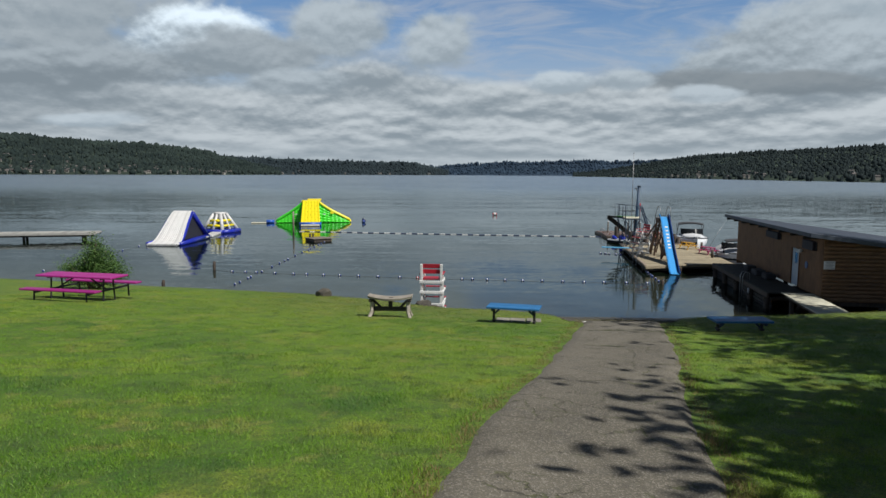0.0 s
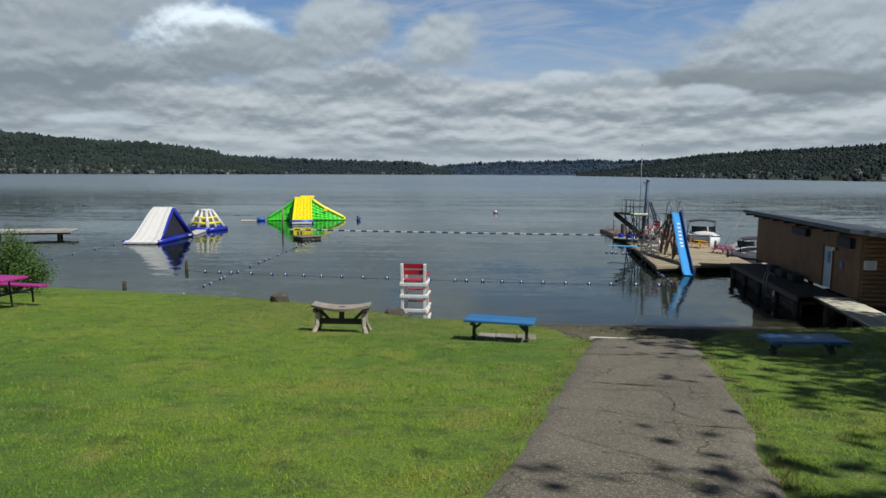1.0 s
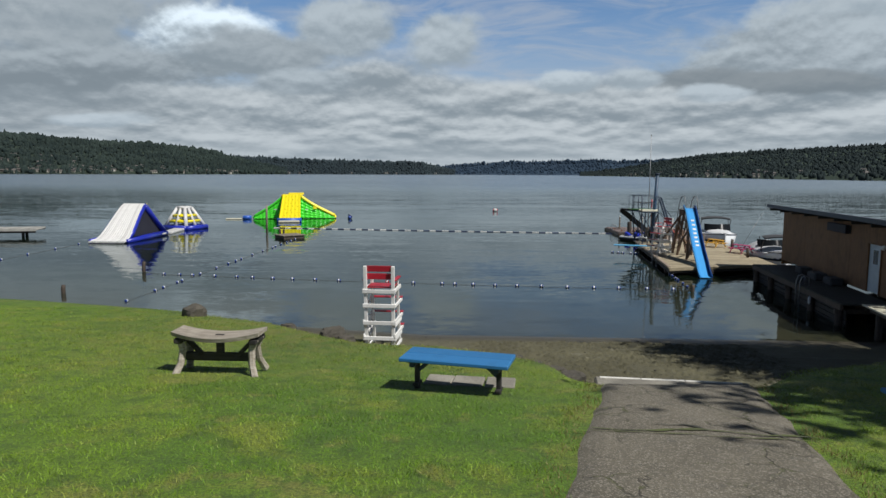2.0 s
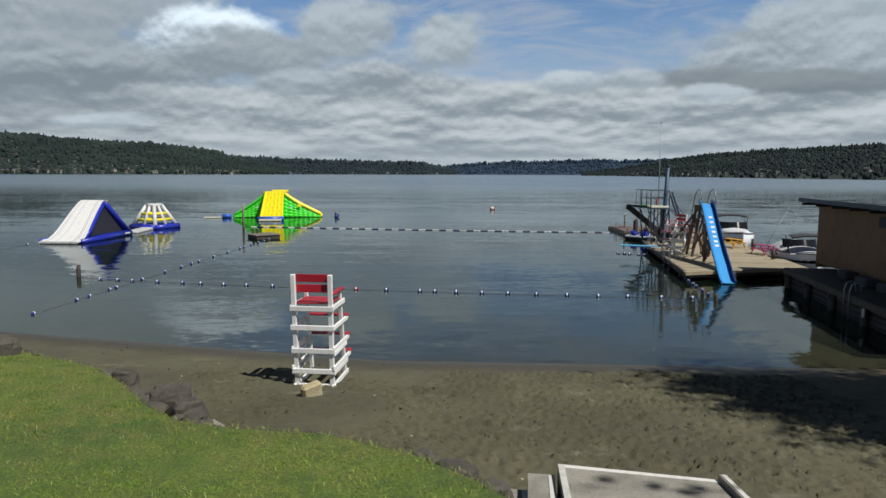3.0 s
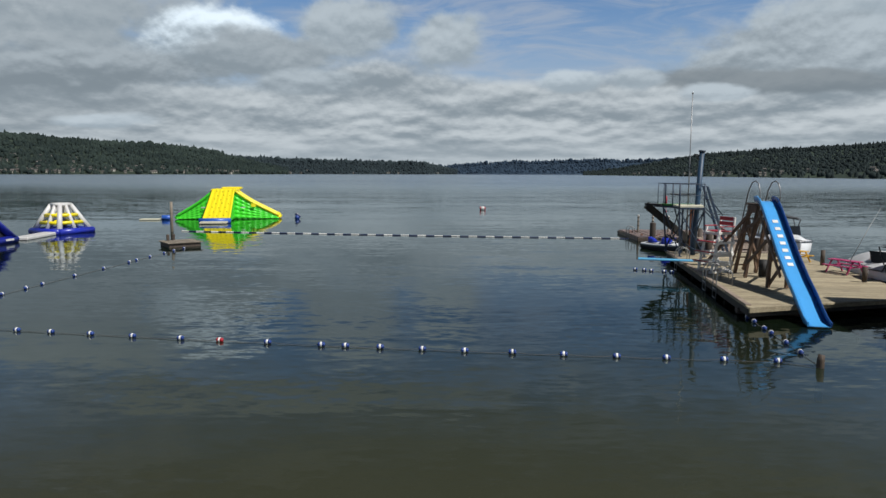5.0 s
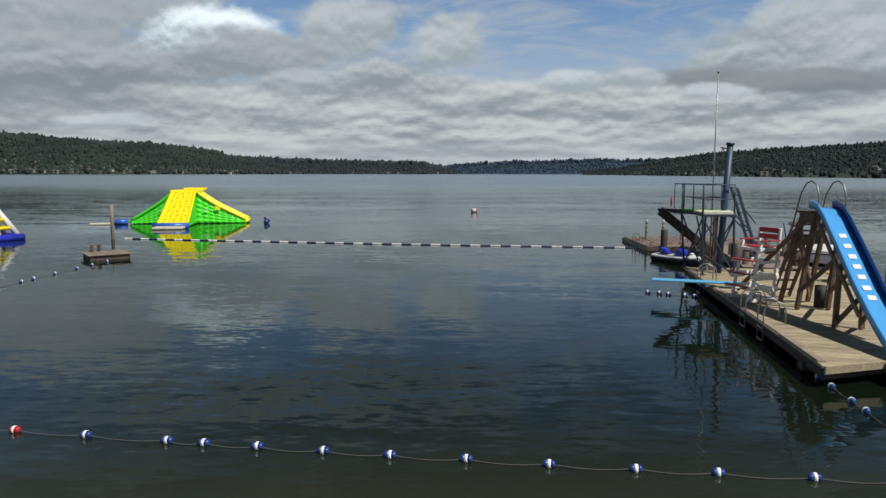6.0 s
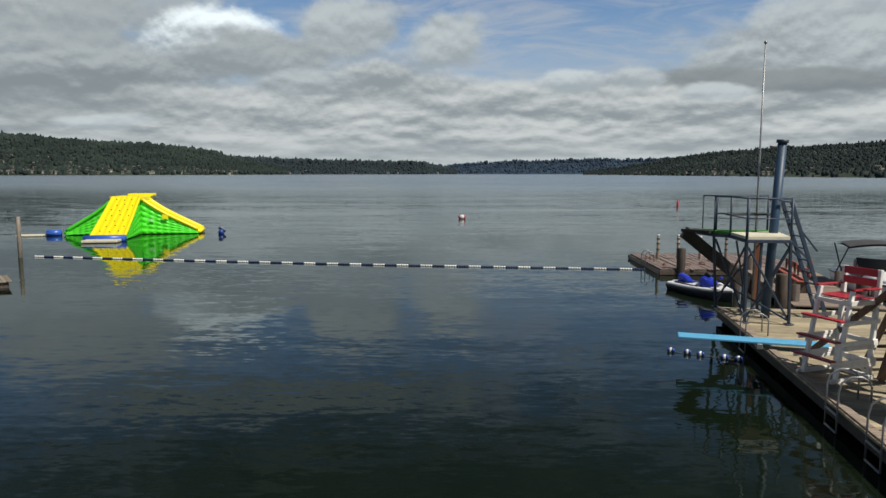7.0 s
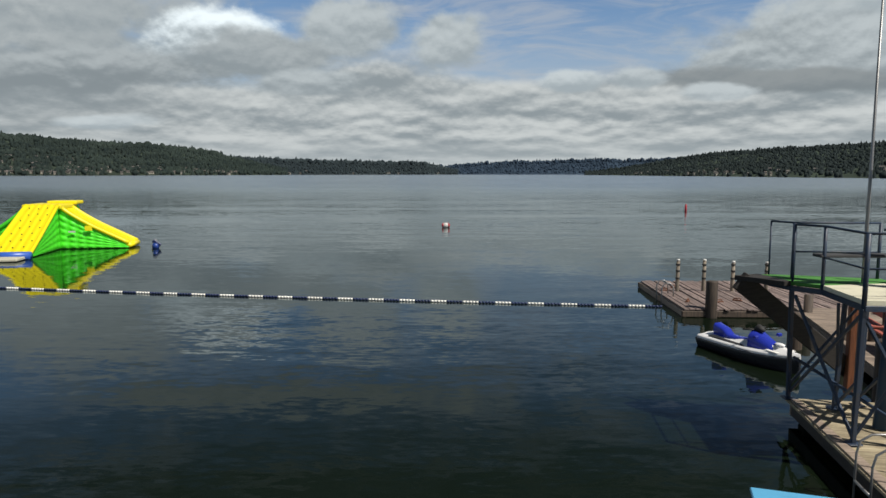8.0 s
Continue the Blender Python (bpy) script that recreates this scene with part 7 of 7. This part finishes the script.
def make_raft():
    r = thing("swim_raft", at(-11.5, 57.9, 0, 38) @ Matrix.Diagonal((0.92, 0.92, 0.9, 1)), "small dark wooden swim raft afloat", "raft")
    for i in range(12):
        part("plank", Shape().box((-0.96 + 0.175 * i, 0, 0.27), (0.165, 2.05, 0.05), 0.008), "grey_leg", r)
    part("skirt", Shape().box((0, 0, 0.08), (1.9, 1.85, 0.30), 0.04), "pile", r)
    for x, y in [(-0.55, 0.7), (-0.2, 0.75)]:
        part("post", Shape().box((x, y, 0.50), (0.16, 0.14, 0.36), 0.02), "pile", r)


make_raft()
for name, x, y, h, rad, lab in [("mooring_pole", -15.65, 66.9, 2.10, 0.10, "tall weathered wooden pole standing in the lake"), ("stake", -14.7, 39.1, 0.55, 0.09, "short wooden stake at the end of the swim line"),
                                ("stake", -15.4, 33.0, 0.35, 0.09, "short wooden stake near the bank"), ("stake", 11.58, 34.07, 0.28, 0.08, "short wooden stake at the end of the swim line")]:
    solo(name, Shape().tube([(0, 0, -1.2), (0, 0, h * 0.6), (0.02, 0.01, h)], [rad * 1.05, rad, rad * 0.85], 10), "pile" if name == "stake" else "grey_leg", at(x, y, 0), lab, "post", "posts in the lake")


def make_left_dock():
    d = thing("grey_dock", at(-31.3, 57.5, 0, 12), "long pale grey boat dock on short piles", "dock")
    data = Shape().box((0, 0, 0), (0.19, 1.9, 0.05), 0.006).mesh("plank", M["dock_grey"])
    for i in range(80):
        part("plank", data, "dock_grey", d, m=at(-0.1 - 0.2 * i, 1.0, 0.66))
    for y in (0.05, 1.95):
        part("rim_beam", Shape().box((-8.0, y, 0.56), (16.0, 0.1, 0.2), 0.01), "dock_grey", d)
    # dark strip added for the underside's shade; the posts are darkened with it
    part("skirt", Shape().box((-8.0, 0.5, 0.38), (15.6, 0.08, 0.18), 0.01), "dark_leg", d, "dark strip standing in for the shade under the dock")
    part("nosing", Shape().tube([(0.0, 0.05, 0.60), (0.06, 0.5, 0.60), (0.08, 1.0, 0.60), (0.06, 1.5, 0.60), (0.0, 1.95, 0.60)], 0.075, 8), "dock_grey", d, "pale rounded dock end")
    for x in (-1.2, -6.0, -10.5, -14.5):
        for y in (0.75, 1.5):
            part("support_post", Shape().tube([(x, y, -2.0), (x, y, 0.5)], 0.11, 10), "dark_leg", d)


make_left_dock()

# ---- far shores ----
# by bearing in degrees: distance of the shore, distance of the crest, height of the crest (metres)
SHORES = {
    "left": ([(-50, 1500), (-33, 1650), (-20, 2100), (-13, 2600)], [(-50, 2300), (-33, 2500), (-20, 2900), (-13, 3200)],
             [(-50, 190), (-36, 152), (-33, 144), (-29.8, 131), (-26, 122), (-22.5, 116), (-20.5, 107), (-19, 96), (-17.5, 74), (-15, 40), (-13, 14)], (-50, -13)),
    "left_far": ([(-24, 2700), (-10, 3100), (-2, 3500), (1, 3700)], [(-24, 3300), (-10, 3500), (-2, 3900), (1, 4000)],
                 [(-24, 100), (-20, 92), (-17.9, 84), (-14.8, 76), (-10.7, 68), (-6.5, 62), (-4.5, 64), (-3.2, 70), (-1.3, 55), (1, 22)], (-24, 1)),
    "right": ([(12, 2300), (18, 1500), (26, 950), (33, 720), (50, 500)], [(12, 2900), (18, 2300), (26, 1900), (33, 1700), (50, 1500)],
              [(10, 10), (12.5, 18), (14.7, 31), (16.9, 45), (19.1, 61), (21.6, 71), (24.4, 74), (27.1, 77), (30.7, 81), (33, 84), (50, 100)], (11.5, 50)),
    "middle": ([(-4, 4050), (14, 3900), (20, 3600)], [(-4, 4350), (14, 4250), (20, 4000)], [(-4, 34), (-1, 42), (0.7, 55), (3, 70), (5.4, 77), (10, 85), (13, 92), (15, 88), (20, 92)], (-4, 24)),
}


def make_shore(key, mat, label, trees, seed):
    shore, crest, high, (a0, a1) = SHORES[key]
    n = int((a1 - a0) * 6)
    sh = Shape()

    def surface(u, v):
        a = a0 + (a1 - a0) * u
        r = radians(a)
        d0, d1, h = lerp_line(shore, a), lerp_line(crest, a), lerp_line(high, a)
        if v < 0.8:
            k = v / 0.8
            d = (d0 + (d1 - d0) * k) / math.cos(r)
            z = 1.0 + (h - 8) * (k ** 1.15) * (1 + 0.22 * (1 - k) * rnoise(a * 0.5, k * 3, seed, 1.0) + 0.03 * rnoise(a * 1.4, 0, seed, 1.0))
            if v == 0:
                z = -2.0
        else:
            k = (v - 0.8) / 0.2
            d = (d1 + 350 * k) / math.cos(r)
            z = (h - 8) * (1 - 0.5 * k)
        return (d * math.sin(r) / S, d * math.cos(r) / S, z / S)

    sh.sheet(surface, n, 15)
    solo("hillside_" + key, sh, mat[0], Matrix(), label, "hillside", kind="structure", fix=False)
    rng = random.Random(seed)
    woods = Shape()
    for i in range(trees):
        u = rng.random()
        v = 0.8 * rng.random() ** 0.85 if i % 3 else rng.uniform(0.74, 0.82)
        if v < 0.06 and rng.random() < 0.5:
            continue
        x, y, z = surface(u, v)
        tall = rng.uniform(11, 21) * (0.5 if key == "right" else 0.95) / S * (1.15 if v > 0.7 else 0.9)
        if v > 0.70 and rng.random() < 0.16:
            tall *= rng.uniform(1.2, 1.55)
        r = tall * rng.uniform(0.28, 0.46)
        z -= 2
        w0 = rng.uniform(0, 6)
        if rng.random() < 0.6:
            tiers = [(0.10, 1.0), (0.5, 0.62), (0.78, 0.32), (1.0, 0.02)]
        else:
            tiers = [(0.05, 0.75), (0.35, 1.25), (0.65, 1.05), (0.86, 0.35)]
        ring = [[(x + r * k * math.cos(w0 + 2 * math.pi * j / 5) * rng.uniform(0.8, 1.15), y + r * k * math.sin(w0 + 2 * math.pi * j / 5), z + tall * t) for j in range(5)] for t, k in tiers]
        woods.loft(ring, True, True)
    solo("far_woods", woods, mat[1], Matrix(), "dark mixed conifer woods on the far hillside", "woods", kind="stuff", fix=False)
    return surface


left_hill = make_shore("left", ("hill", "woods"), "wooded hillside with houses across the lake", 11000, 3)
far_left_hill = make_shore("left_far", ("mid_hill", "mid_hill"), "haze-tinted wooded ridge with houses behind the near hillside", 4500, 5)
right_hill = make_shore("right", ("hill", "dark_woods"), "wooded hillside across the lake, trees coloured dark for cloud shade", 13000, 7)
make_shore("middle", ("far_hill", "far_hill"), "low hills tinted haze blue at the lake's far end", 2600, 9)


def make_house(w, l, h):
    o = new("house")
    tagged(o, "small pale lakeside house among trees on the far shore", "house", "houses on the far shores")
    part("wall", Shape().box((0, 0, h / 2 - 2), (l, w, h + 4), 0.05), "house_pale", o)
    part("roof", Shape().add([(-l / 2 - 0.5, -w / 2 - 0.6, h), (l / 2 + 0.5, -w / 2 - 0.6, h), (l / 2 + 0.5, w / 2 + 0.6, h), (-l / 2 - 0.5, w / 2 + 0.6, h), (-l / 2 - 0.5, 0, h + w * 0.32), (l / 2 + 0.5, 0, h + w * 0.32)],
                             [(0, 1, 5, 4), (2, 3, 4, 5), (0, 4, 3), (1, 2, 5), (0, 3, 2, 1)]), "house_roof", o)
    for x in (-l * 0.3, 0, l * 0.3):
        part("window", Shape().box((x, -w / 2, h * 0.55), (l * 0.16, 0.1, h * 0.35), 0.01), "glass", o)
    return o


def make_houses():
    rng = random.Random(12)
    kinds = [make_house(5, 7, 3.2), make_house(5.5, 6.5, 4.2), make_house(5.5, 9, 3.4)]
    fresh = list(kinds)
    for hill, count, u0, u1 in ((left_hill, 170, 0.40, 0.90), (far_left_hill, 36, 0.15, 0.95), (right_hill, 34, 0.1, 0.75)):
        for i in range(count):
            u = rng.uniform(u0, u1) if i % 3 else rng.uniform(u0, u0 + 0.25)
            v = abs(rng.gauss(0, 0.06)) + 0.03 if i % 2 else rng.uniform(0.03, 0.40 if u < 0.60 and hill is left_hill else 0.20)
            x, y, z = hill(u, v)
            lift = 1.0
            m = at(x, y, z + lift, rng.uniform(-40, 40)) @ Matrix.Scale(0.62 if hill is right_hill else 1.0, 4)
            k = rng.choice(kinds)
            if k in fresh:
                k.matrix_world = m
                fresh.remove(k)
            else:
                copy_thing(k, m)


make_houses()
